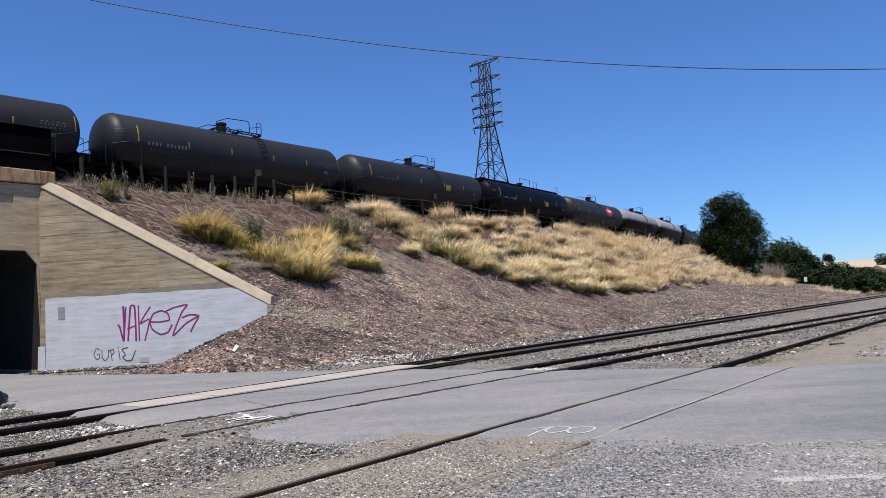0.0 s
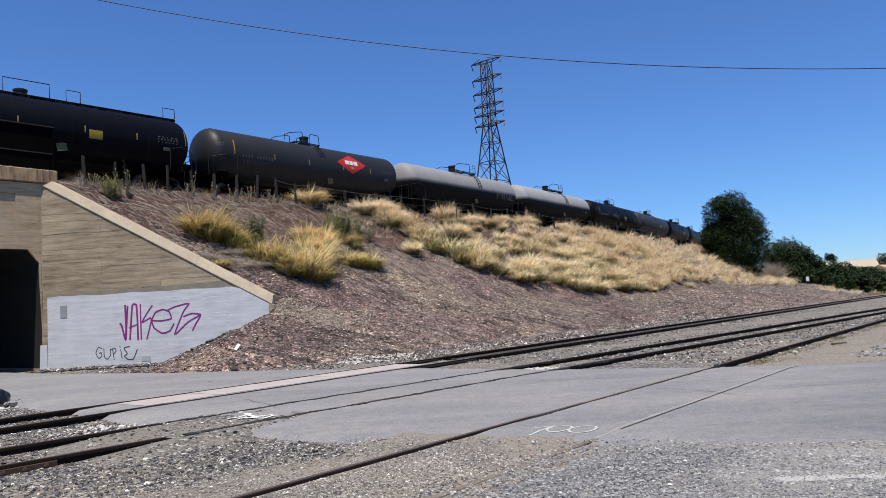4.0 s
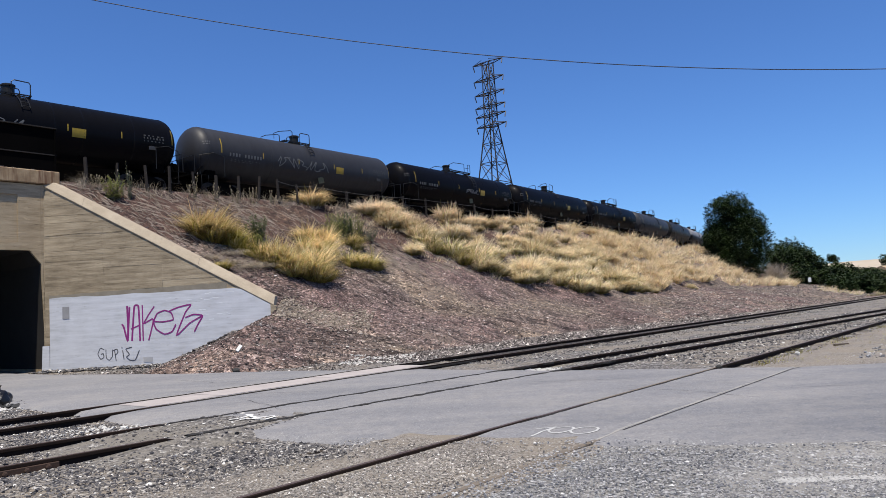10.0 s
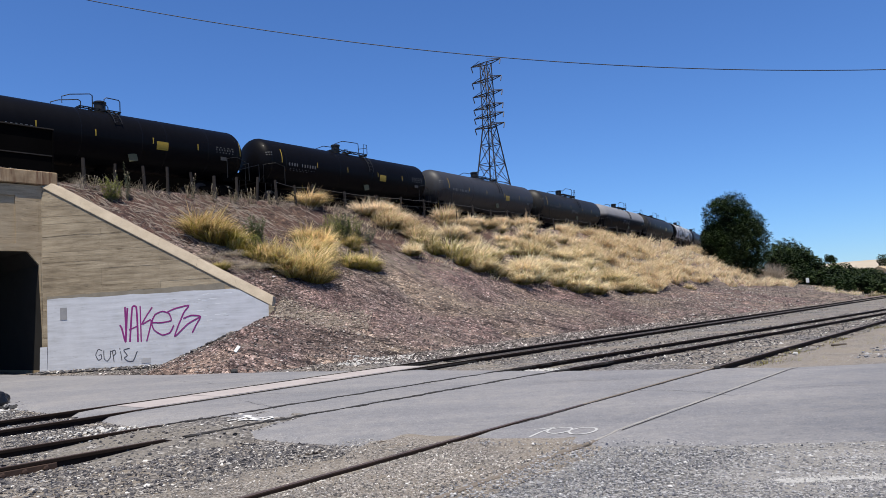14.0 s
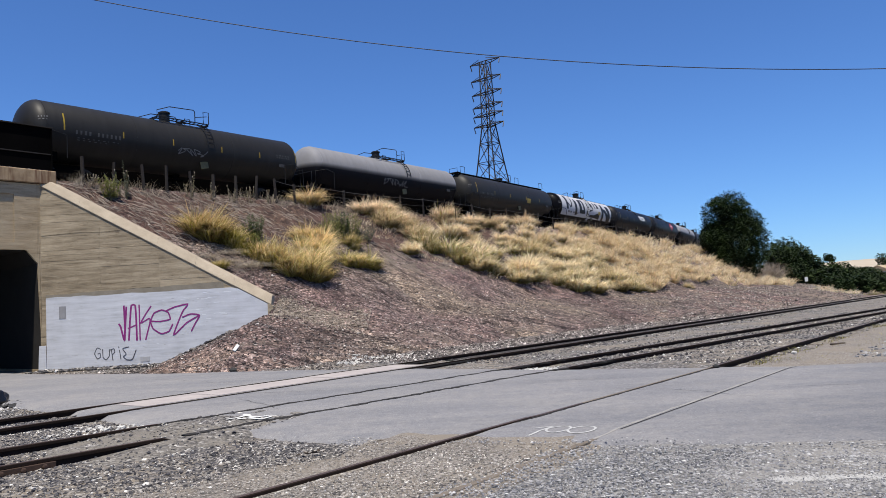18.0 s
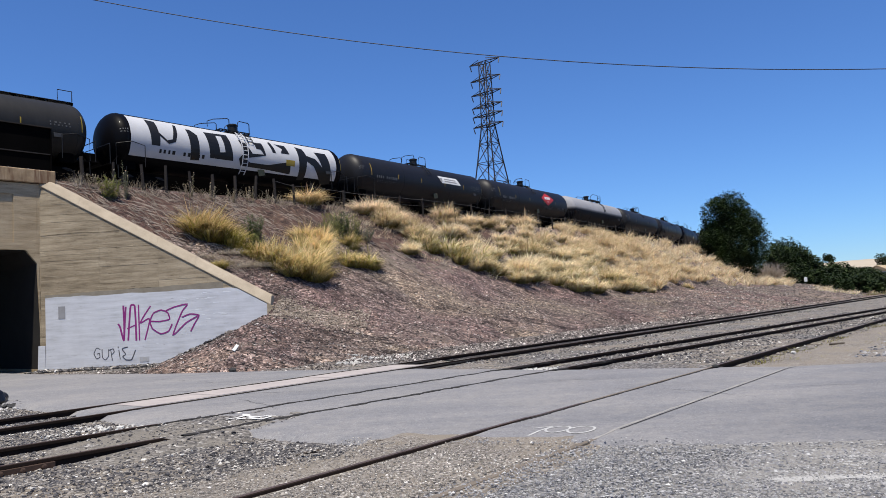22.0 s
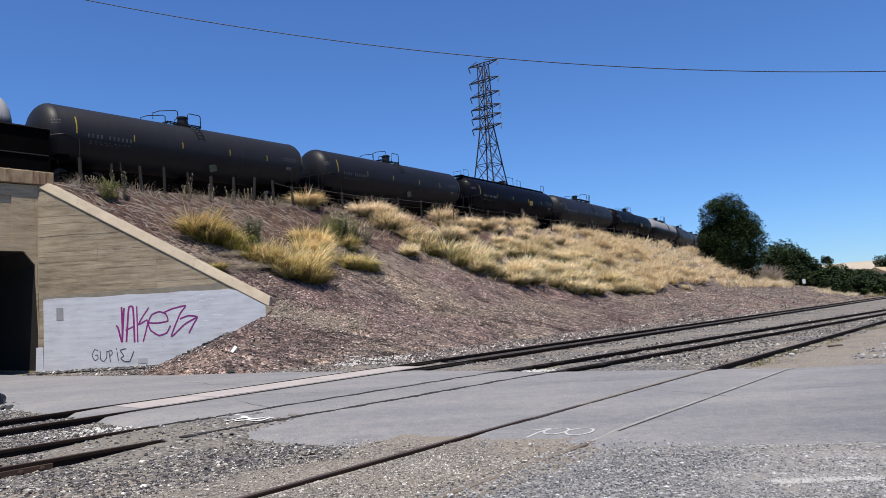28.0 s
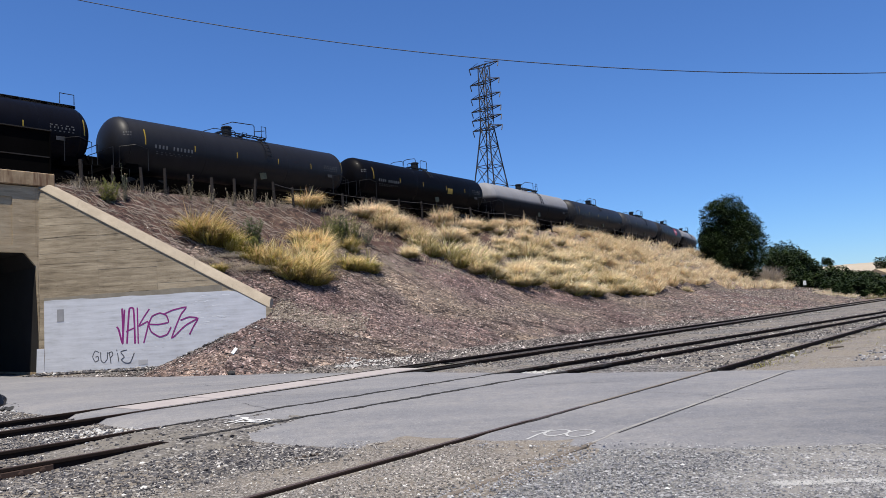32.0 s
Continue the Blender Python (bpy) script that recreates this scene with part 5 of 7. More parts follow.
LONG_DECK = {-1, 0, 1, 4, 5, 8, 10, 11, 12, 13, 18, 22, 24, 26, 28}      # cars with the long railed roof platform


def tank_car(n, paint, style="platform", marks="dim", yellow=True, ypanel=False, extra=None, label=""):
    car = thing("tank_car", label, "tank car", group="tank cars of the train")
    tank = part("tank", D_TANK[paint], None, car)
    long_deck = style == "platform" and n in LONG_DECK
    for sg in (-1, 1):
        rot = Matrix.Rotation(0 if sg > 0 else math.pi, 4, "Z")
        tk = part("truck", D_BOLSTER, None, car)
        tk.matrix_basis = Matrix.Translation((sg * 6.35, 0, 0))
        for y in (-1.0, 1.0):
            part("side_frame", D_FRAME, None, tk).matrix_basis = Matrix.Translation((0, y, 0))
        for x in (-0.88, 0.88):
            w = part("wheelset", D_WHEEL, None, tk)
            w.matrix_basis = Matrix.Translation((x, 0, 0.457))
            WHEELS.append((n, w))
        part("draft_sill", D_SILL, None, car).matrix_basis = rot @ Matrix.Translation((6.9, 0, 0.98))
        part("coupler", D_COUPLER, None, car).matrix_basis = rot @ Matrix.Translation((8.48, 0, 0.88))
        part("end_handrail", D_HANDRAIL, None, car).matrix_basis = Matrix.Scale(-sg, 4, (1, 0, 0)) if sg > 0 else Matrix()
        part("sill_step", D_STEP, None, car).matrix_basis = Matrix.Scale(-1, 4, (1, 0, 0)) if sg > 0 else Matrix()
        part("head_brace", D_BRACE, None, car).matrix_basis = Matrix.Scale(-1, 4, (1, 0, 0)) if sg > 0 else Matrix()
    for x in (-L_SHELL, -6.4, -1.6, 1.6, 3.0, 5.6, L_SHELL) if paint in ("black", "navy") else (-L_SHELL, -3.0, 3.0, L_SHELL):
        part("weld_seam", D_SEAM[paint], None, tank).matrix_basis = Matrix.Translation((x, 0, 0))
    part("brake_wheel", D_BRAKE, None, car)
    part("placard_holder", D_PLATE[0], None, car, "faded yellow placard plate")
    part("data_plate", D_PLATE[1], None, car, "small grey data plate")
    part("bottom_outlet", D_VALVE_LOW, None, car)
    part("manway_dome", D_MANWAY, None, car).matrix_basis = Matrix.Translation((-0.5 if long_deck else 0.08 if style == "platform" else -0.2, 0, TOPZ - (0.02 if style == "platform" else 0.2)))
    part("valve_housing", D_VALVE, None, car).matrix_basis = Matrix.Translation((0.55, 0.2, TOPZ - 0.08))
    if style == "platform":
        part("platform", D_GRATE2 if long_deck else D_GRATE, None, car).matrix_basis = Matrix.Translation((0, 0, TOPZ + 0.02))
        for d in D_RAILING2 if long_deck else D_RAILING:
            part("railing", d, None, car)
        part("ladder", D_LADDER2 if long_deck else D_LADDER, None, car)
    else:
        part("top_walkway", D_WALK, None, car)
        for d in D_WALKRAIL:
            part("walkway_railing", d, None, car)
    if yellow:
        for d in D_TALL:
            part("reflective_strip", d, None, tank, "yellow reflective strip")
        for x in SHORT_AT:
            part("reflective_strip", D_SHORT, None, tank).matrix_basis = Matrix.Translation((x, 0, 0))
    if ypanel:
        part("yellow_panel", D_YPANEL, None, tank, "small yellow panel")
    for d in {"white": D_MARKS, "dim": D_MARKS_DIM, "none": []}[marks]:
        tagged(part("stencil_block", d, None, tank), kind="stuff")
    if extra:
        extra(tank)
    CARS[n] = car
    return car


def red_diamond(tank):
    cx, ca, hx, ha = 3.08, 14, 1.42, 27
    me = Mesh()
    for i in range(9):
        for j in range(9):
            u, v = i / 4 - 1, j / 4 - 1
            me.v.append(shell_point(cx + hx * (u + v) / 2, ca + ha * (v - u) / 2, 0.010))
    me.f = [(i * 9 + j, (i + 1) * 9 + j, (i + 1) * 9 + j + 1, i * 9 + j + 1) for i in range(8) for j in range(8)]
    part("placard", me, M_RED, tank, "red diamond placard with pale bars", fix=False)
    for x, w in ((2.46, 0.40), (2.91, 0.30), (3.27, 0.38)):
        part("placard_bar", shell_patch(x, x + w, 11, 22, 0.014, 1, 3), M_SIGN, tank, fix=False)
    add_small_diamond(tank)


def red_diamond_tagged(tank):
    red_diamond(tank)
    for x0, x1, seed in ((2.3, 4.3, 31), (5.3, 6.9, 32)):
        part("graffiti", scribble(x0, x1, -26, -15, 5, random.Random(seed), 0.04), M_DIMWHITE, tank, "thin pale sprayed scrawl", fix=False)


def add_small_diamond(tank):
    me = Mesh()
    me.v = [shell_point(2.86, 2.5, 0.014), shell_point(3.1, -1.5, 0.014), shell_point(3.34, 2.5, 0.014), shell_point(3.1, 6.5, 0.014)]
    me.f = [(0, 1, 2, 3)]
    part("placard_bar", me, M_PALERED, tank, fix=False)


M_PALERED = worn("pale_red_emblem", (0.5, 0.2, 0.19), (0.4, 0.14, 0.13), 0.6)


def white_sign(tank):
    me = Mesh()
    n = 7
    for i in range(2):
        for j in range(n):
            a = 4 + 22 * j / (n - 1)
            me.v.append(shell_point((1.62 if i == 0 else 4.25) - 0.02 * (a - 15), a, 0.012))
    me.f = [(j, n + j, n + j + 1, j + 1) for j in range(n - 1)]
    part("sign_board", me, M_SIGN, tank, "white sign with grey bars", fix=False)
    for k, (x0, x1, a) in enumerate(((2.2, 3.8, 16), (2.2, 3.9, 9))):
        part("sign_bar", shell_patch(x0, x1, a, a + 3.5, 0.016, 1, 2), M_PATCH, tank, fix=False)
    part("sign_bar", shell_patch(1.62, 1.9, 8, 20, 0.016, 1, 2), M_PATCH, tank, fix=False)


def scrawled(x0, x1, a0, a1, n, seed):
    def put(tank):
        part("graffiti", scribble(x0, x1, a0, a1, n, random.Random(seed)), M_WHITE, tank, "white sprayed scrawl", fix=False)
    return put


def block_letters(tank):
    """White graffiti panel filled with heavy black letter shapes."""
    part("graffiti_panel", shell_patch(-7.4, 7.3, -38, 57, 0.010, 12, 24), M_GRAFWHITE, tank, "white graffiti panel over most of the shell", True, fix=False)
    shapes = [[(-5.92, 51), (-5.15, 48), (-5.09, 18), (-4.45, 3), (-4.0, 7), (-3.61, 47), (-3.38, 46), (-3.54, 19), (-3.74, 2), (-4.33, -4), (-4.84, 6), (-5.03, 10), (-5.05, -11), (-5.74, -11)],
              [(-3.28, 39), (-3.01, 40), (-2.54, 26), (-2.43, -30), (-3.08, -31)],
              [(-2.09, 40), (-0.44, 43), (-0.18, -21), (-1.85, -21)],
              [(0.99, 34), (1.3, 28), (1.69, 2), (2.37, 4), (2.19, 15), (1.95, 15), (1.88, 33), (2.37, 34), (2.5, 2), (1.26, -11), (1.57, -19), (2.65, -19), (3.77, -7), (4.02, -1), (4.1, -35), (2.81, -31), (1.04, -29), (0.89, -14), (1.19, 2)],
              [(2.81, 41), (2.97, 44), (3.16, 12), (2.94, 12)],
              [(3.21, 39), (3.85, 39), (4.02, 14), (3.45, 14), (3.61, 26)],
              [(4.56, 42), (5.09, 37), (5.26, 18), (5.94, 13), (6.49, -7), (6.03, 33), (6.99, 34), (7.25, -14), (7.43, -48), (6.72, -54), (5.77, -7), (5.23, 3), (5.18, -46), (4.67, -48), (4.59, 7)]]
    holes = [[(-1.43, 34), (-0.8, 34), (-0.62, -4), (-1.22, -6)]]
    for s, dx, wide, mid in zip(shapes, (-0.45, -0.72, -0.8, -0.72, -0.72, -0.72, -0.45), (0.72, 0.85, 0.95, 1.25, 1.25, 1.25, 1.05), (-5.9, -3.2, -0.6, 4.1, 4.1, 4.1, 7.2)):
        part("graffiti_letter", shell_poly([(mid + (x - mid) * wide + dx, a) for x, a in s], 0.018), M_GRAFBLACK, tank, fix=False)
    for s in holes:
        part("graffiti_letter", shell_poly([(x * 0.6 - 1.22, a) for x, a in s], 0.026), M_GRAFWHITE, tank, fix=False)
    part("yellow_panel", shell_patch(2.95, 3.65, -14, 0, 0.034), M_YELLOW, tank, "small yellow panel", fix=False)
    for x0, x1 in ((-5.75, -5.62), (-5.5, -5.37), (-5.22, -5.1), (-4.98, -4.8), (-4.3, -4.15), (-4.02, -3.85), (-3.72, -3.55), (-3.42, -3.25), (-3.12, -2.95)):
        part("stencil_bar", shell_patch(x0, x1, -25, -17, 0.016, 1, 2), M_GRAFBLACK, tank, fix=False)
    steps_l = Mesh()
    for x in (-0.42, -0.04):
        steps_l.tube([shell_point(x, a, 0.13) for a in range(56, -50, -8)], 0.03, 6)
    for a in range(50, -46, -9):
        steps_l.tube([shell_point(-0.42, a, 0.13), shell_point(-0.04, a, 0.13)], 0.024, 6)
    part("ladder", steps_l, M_GRAFWHITE, tank, "ladder sprayed over with white")


D_TANK = {}
for k, m in M_TANK.items():
    if not D_TANK:
        D_TANK[k] = baked("tank", make_tank(), m, True)
        base_tank = D_TANK[k]
    else:
        D_TANK[k] = base_tank.copy()
        D_TANK[k].materials[0] = m

M_BEAD = worn("polished_black_weld", (0.007, 0.007, 0.008), (0.004, 0.004, 0.005), 0.22, 0.0, 2, 20, 0.05, 0.002, spec=0.15)
D_SEAM = {k: baked("weld_seam", Mesh().lathe([(-0.025, R_T - 0.01), (-0.014, R_T + 0.007), (0.014, R_T + 0.007), (0.025, R_T - 0.01)], 56, "x", (0, 0, Z_T)), M_BEAD if k in ("black", "navy") else m, True) for k, m in M_TANK.items()}
CARS, WHEELS = {}, []
L = {"slate": "slate black railway tank car", "charcoal": "weathered charcoal grey railway tank car", "black": "glossy black railway tank car with yellow reflective strips",
     "light": "light grey railway tank car with black lower sides", "grey": "mid grey railway tank car with white graffiti",
     "navy": "blue-black railway tank car with a full-length top walkway", "olive": "brownish dark grey railway tank car"}
TRAIN = [
    (-1, "charcoal", "platform", "white", True, False, None), (0, "charcoal", "platform", "white", True, False, None),
    (1, "charcoal", "platform", "dim", True, True, None), (2, "navy", "walkway", "white", True, True, None),
    (3, "charcoal", "platform", "dim", True, False, red_diamond), (4, "light", "platform", "none", False, False, scrawled(4.2, 7.2, -20, 2, 5, 1)),
    (5, "light", "platform", "none", False, False, None), (6, "black", "platform", "white", True, True, scrawled(-2.2, 0.4, -12, 2, 5, 2)),
    (7, "grey", "platform", "white", True, True, scrawled(-2.6, 1.6, -18, 6, 6, 3)), (8, "black", "platform", "white", True, True, scrawled(0.2, 2.0, -14, -2, 5, 4)),
    (9, "black", "platform", "white", True, True, None), (10, "black", "platform", "white", True, True, None),
    (11, "grey", "platform", "white", True, True, None), (12, "olive", "platform", "dim", True, False, scrawled(-0.6, 1.2, -22, -8, 4, 5)),
    (13, "light", "platform", "none", False, False, scrawled(-1.4, 1.4, -26, -8, 5, 6)), (14, "olive", "walkway", "dim", True, True, None),
    (15, "black", "platform", "dim", True, False, block_letters), (16, "slate", "platform", "white", True, False, white_sign),
    (17, "slate", "platform", "white", True, False, red_diamond_tagged), (18, "light", "platform", "none", False, False, None),
    (19, "charcoal", "platform", "dim", True, False, None), (20, "slate", "platform", "dim", True, False, None),
    (21, "navy", "walkway", "white", True, True, None), (22, "slate", "platform", "white", True, False, None),
    (23, "black", "platform", "white", True, True, None), (24, "light", "platform", "none", False, False, None),
    (25, "charcoal", "platform", "dim", True, False, None), (26, "grey", "platform", "dim", True, False, None),
    (27, "charcoal", "platform", "dim", True, False, red_diamond), (28, "light", "platform", "none", False, False, None)]
for n, paint, style, marks, yellow, yp, extra in TRAIN:
    lab = L[paint]
    if extra in (red_diamond, red_diamond_tagged):
        lab = "dark grey railway tank car with a red diamond placard"
    elif extra is white_sign:
        lab = "dark railway tank car with a white sign board"
    elif extra is block_letters:
        lab = "black railway tank car covered in white block graffiti"
    elif style == "walkway" and paint == "olive":
        lab = "dark grey railway tank car with a full-length top walkway"
    tank_car(n, paint, style, marks, yellow, yp, extra, lab)

COUPLERS = [-55.7, -38.02, -20.27, -2.5, 15.2, 32.86, 50.56, 68.26, 85.82, 103.46, 121.02, 138.55, 156.24, 173.86, 191.4, 209.08, 226.68, 244.3, 261.85,
            279.42, 297.07, 314.74, 332.48, 350.14, 367.83, 385.5, 403.2, 420.85, 438.5, 456.15, 473.8, 491.45, 509.1]


def travelled(t):
    return 11.78 * t + 0.02345 * t * t / 2 - 0.0002286 * t ** 3 / 6


def car_pose(n, t):
    """Both trucks on the rails: the car lies on the chord between them."""
    mid = (COUPLERS[n + 1] + COUPLERS[n + 2]) / 2 - travelled(t)
    a, b = mid - 6.35, mid + 6.35
    pa, pb = track(a), track(b)
    A, B = Vector((pa[0], pa[1], rail_z(a))), Vector((pb[0], pb[1], rail_z(b)))
    d = (B - A).normalized()
    c = (A + B) / 2
    return Matrix.Translation(c) @ Matrix.Rotation(math.atan2(d.y, d.x), 4, "Z") @ Matrix.Rotation(-math.asin(d.z), 4, "Y")

# ---- vegetation ----
def blades(name, dry, fresh, by_object=True, glow=0.35, clump_shade=0.0):
    """Grass blades: mixed straw and green, letting some light through; leaves also carry painted lit and shaded clumps.
    """
    def b(t, p):
        geo = t.nodes.new("ShaderNodeNewGeometry")
        isl = geo.outputs["Random Per Island"]
        col = ramp(t, isl, [(0.0, tuple(c * 0.62 for c in dry)), (0.4, dry), (1.0, tuple(min(0.9, c * 1.35) for c in dry))])
        if by_object:      # straw tips, darker, greener and browner towards the root
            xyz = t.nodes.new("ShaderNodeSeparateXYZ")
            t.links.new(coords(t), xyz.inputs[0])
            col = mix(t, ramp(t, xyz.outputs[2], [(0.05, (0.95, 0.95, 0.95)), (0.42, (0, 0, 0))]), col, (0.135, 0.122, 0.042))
        if clump_shade:
            # bright clumps and dark gaps of the crown, painted into the leaf colour
            col = mix(t, 1.0, col, ramp(t, noise_fac(t, coords(t), clump_shade, 3, 0.6), [(0.36, (0.45, 0.48, 0.55)), (0.5, (0.95, 0.95, 0.95)), (0.66, (1.7, 1.6, 1.25))]), "MULTIPLY")
        green = ramp(t, isl, [(0.0, tuple(c * 0.55 for c in fresh)), (1.0, tuple(c * 1.3 for c in fresh))])
        if by_object:
            info = t.nodes.new("ShaderNodeObjectInfo")
            sep = t.nodes.new("ShaderNodeSeparateColor")
            t.links.new(info.outputs["Color"], sep.inputs[0])
            share = maths(t, "GREATER_THAN", sep.outputs[1], maths(t, "FRACT", maths(t, "MULTIPLY", isl, 17.3)))
            col = mix(t, share, col, green)
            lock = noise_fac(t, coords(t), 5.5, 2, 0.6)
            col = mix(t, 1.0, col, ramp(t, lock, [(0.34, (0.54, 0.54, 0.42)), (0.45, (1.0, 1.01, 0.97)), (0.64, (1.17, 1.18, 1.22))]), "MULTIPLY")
            col = mix(t, maths(t, "MULTIPLY", sep.outputs[0], 0.9), col, mix(t, 1.0, col, (1.0, 0.935, 0.99), "MULTIPLY"))      # rosy seed heads on the crest
            col = mix(t, maths(t, "MULTIPLY", maths(t, "SUBTRACT", sep.outputs[2], 0.5), 2.0), col, mix(t, 1.0, col, (0.94, 0.865, 0.66), "MULTIPLY"))      # ochre clumps above the wing wall
            col = mix(t, 1.0, col, ramp(t, info.outputs["Random"], [(0.0, (0.74, 0.68, 0.56)), (0.5, (1.0, 0.97, 0.94)), (1.0, (1.18, 1.15, 1.15))]), "MULTIPLY")
        t.links.new(col, p.inputs["Base Color"])
        p.inputs["Roughness"].default_value = 0.7
        p.inputs["Specular IOR Level"].default_value = 0.2
        tr = t.nodes.new("ShaderNodeBsdfTranslucent")
        t.links.new(col, tr.inputs["Color"])
        ms = nd(t, "ShaderNodeMixShader", Fac=glow)
        t.links.new(p.outputs[0], ms.inputs[1])
        t.links.new(tr.outputs[0], ms.inputs[2])
        t.links.new(ms.outputs[0], t.nodes["Material Output"].inputs["Surface"])
    return material(name, b)


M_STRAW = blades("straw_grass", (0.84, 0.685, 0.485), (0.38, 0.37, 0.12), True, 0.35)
M_LITTER = blades("dry_litter", (0.215, 0.18, 0.15), (0.3, 0.25, 0.1), False, 0.1)
M_BLEACH = blades("bleached_weed", (0.3696, 0.3157, 0.2387), (0.231, 0.1925, 0.077), False, 0.15)
M_SHRUB = blades("shrub_leaf", (0.077, 0.104, 0.0462), (0.077, 0.1232, 0.0308), False, 0.3)
M_WEED = blades("green_weed", (0.19, 0.20, 0.065), (0.08, 0.125, 0.034), False, 0.35)
M_LEAF = blades("dark_leaf", (0.0185, 0.0325, 0.0095), (0.0246, 0.0370, 0.0123), False, 0.22, 0.55)
M_LEAF2 = blades("mid_leaf", (0.0225, 0.0370, 0.0105), (0.0246, 0.0370, 0.0123), False, 0.22, 0.5)
M_LEAF3 = blades("grey_green_leaf", (0.1155, 0.1309, 0.0924), (0.0308, 0.0462, 0.0154), False, 0.2)
M_BARK = worn("brown_bark", (0.077, 0.0577, 0.0423), (0.0385, 0.0293, 0.0231), 0.9, 0, 4, 30, 0.5, 0.02)
M_HILL = worn("dry_grass_hill", (0.40, 0.345, 0.27), (0.31, 0.262, 0.20), 0.95, 0, 0.02, 0.2, 0.1, 0.5)


def raw(name, verts, faces, mat, smooth=False):
    data = bpy.data.meshes.new(name)
    data.from_pydata(verts, [], faces)
    data.materials.append(mat)
    if smooth:
        data.polygons.foreach_set("use_smooth", [True] * len(data.polygons))
    return data


def grass(rnd, count, spread, length, width, sweep, droop, lean=0.5, segs=3, plume=0.0, locks=0):
    """Blades springing from one patch and bending over; sweep is the way they are blown, plume the share with feathery heads,
    locks the number of tufted strands that blades gather into."""
    v, f = [], []
    strands = [(rnd.uniform(0, 2 * math.pi), spread * math.sqrt(rnd.random()), rnd.uniform(0, 2 * math.pi), rnd.uniform(0.6, 1.12)) for _ in range(locks)]
    for _ in range(count):
        a, r = rnd.uniform(0, 2 * math.pi), spread * math.sqrt(rnd.random())
        p = Vector((r * math.cos(a), r * math.sin(a), -0.05))
        b2, grown = rnd.uniform(0, 2 * math.pi), 1.0
        if strands and rnd.random() < 0.85:
            a, r, b2, grown = strands[rnd.randrange(locks)]
            p = Vector((r * math.cos(a) + rnd.gauss(0, 0.035), r * math.sin(a) + rnd.gauss(0, 0.035), -0.05))
            b2 += rnd.gauss(0, 0.25)
        out = Vector((math.cos(a) * r / spread + 0.6 * math.cos(b2), math.sin(a) * r / spread + 0.6 * math.sin(b2), 0)) * lean * (rnd.uniform(0.3, 1.2) if grown == 1.0 else rnd.uniform(0.7, 1.0))
        d = Vector((out.x + sweep[0] * 0.35, out.y + sweep[1] * 0.35, 1.0)).normalized()
        ln = length * (rnd.uniform(0.55, 1.1) if grown == 1.0 else grown * rnd.uniform(0.8, 1.05))
        feather = rnd.random() < plume
        turn = rnd.uniform(0, 2 * math.pi)
        side = Vector((math.cos(turn), math.sin(turn), 0)) * width * rnd.uniform(0.6, 1.3)
        k = len(v)
        for i in range(segs + 1):
            q = i / segs
            if feather:
                w = side * (0.3 if q < 0.5 else 0.8 if i < segs else 0.1)
            else:
                w = side * (1 - q) * 0.5 if i < segs else side * 0.06
            v += [tuple(p + w), tuple(p - w)]
            p = p + d * ln / segs
            d = (d + Vector((sweep[0], sweep[1], 0)) * 0.25 * rnd.uniform(0.4, 1.3) + out * 0.4 + Vector((0, 0, -droop * rnd.uniform(0.6, 1.3)))).normalized()
        f += [(k + 2 * i, k + 2 * i + 1, k + 2 * i + 3, k + 2 * i + 2) for i in range(segs)]
    return v, f


SWEEP = (0.62, -0.36)
rg = random.Random(21)
TUFT_RAW = [grass(rg, 760, 0.40, rg.uniform(1.0, 1.3), 0.021, SWEEP, 0.66, 1.05, 2, 0.55, 52) for _ in range(7)]
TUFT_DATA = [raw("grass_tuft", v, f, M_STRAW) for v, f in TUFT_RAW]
TUFTS = [(-4.2, 47.4, 1.5, 0.05), (-3.0, 47.3, 1.5, 0.1), (-1.7, 46.6, 1.5, 0.25), (-0.8, 45.7, 1.4, 0.6), (-0.0, 53.5, 1.6, 0.05), (0.5, 46.6, 1.5, 0.5), (2.0, 47.1, 1.5, 0.4), (3.3, 50.6, 1.4, 0.2), (5.9, 49.3, 1.3, 0.1), (7.6, 50.8, 1.2, 0.15), (9.1, 53.6, 1.3, 0.3), (13.7, 57.5, 0.9, 0.05), (16.4, 61.1, 0.8, 0.05), (22.9, 70.3, 0.8, 0.05), (5.1, 55.2, 1.4, 0.1), (5.1, 61.0, 1.3, 0.0), (7.1, 64.3, 1.2, 0.0), (11.2, 70.1, 1.2, 0.0), (47.4, 108.7, 1.2, 0.1)]
NEAR_TUFTS = [(-11.3, 33.5, 1.2, 0.2), (-10.9, 33.6, 1.25, 0.25), (-10.5, 33.6, 1.2, 0.35), (-10.1, 33.9, 1.0, 0.6), (-9.7, 33.9, 0.95, 0.8), (-9.2, 33.9, 0.7, 0.9), (-9.6, 31.4, 0.55, 0.5),
              (-8.3, 33.9, 1.0, 0.45), (-7.8, 33.7, 1.2, 0.3), (-7.3, 33.8, 1.25, 0.2), (-6.8, 33.7, 1.2, 0.2), (-6.3, 34.1, 1.3, 0.25), (-5.9, 34.4, 1.1, 0.3), (-6.3, 35.6, 1.3, 0.2), (-6.9, 36.4, 1.2, 0.15), (-6.2, 37.0, 1.3, 0.15), (-6.6, 37.9, 1.45, 0.1), (-7.1, 38.3, 1.3, 0.1),
              (-5.0, 38.0, 1.0, 0.5), (-4.5, 38.3, 1.05, 0.5), (-4.0, 38.8, 0.85, 0.55), (-5.2, 40.4, 0.9, 0.4), (-7.9, 43.9, 1.25, 0.0)]      # the clumps above the end of the wing wall


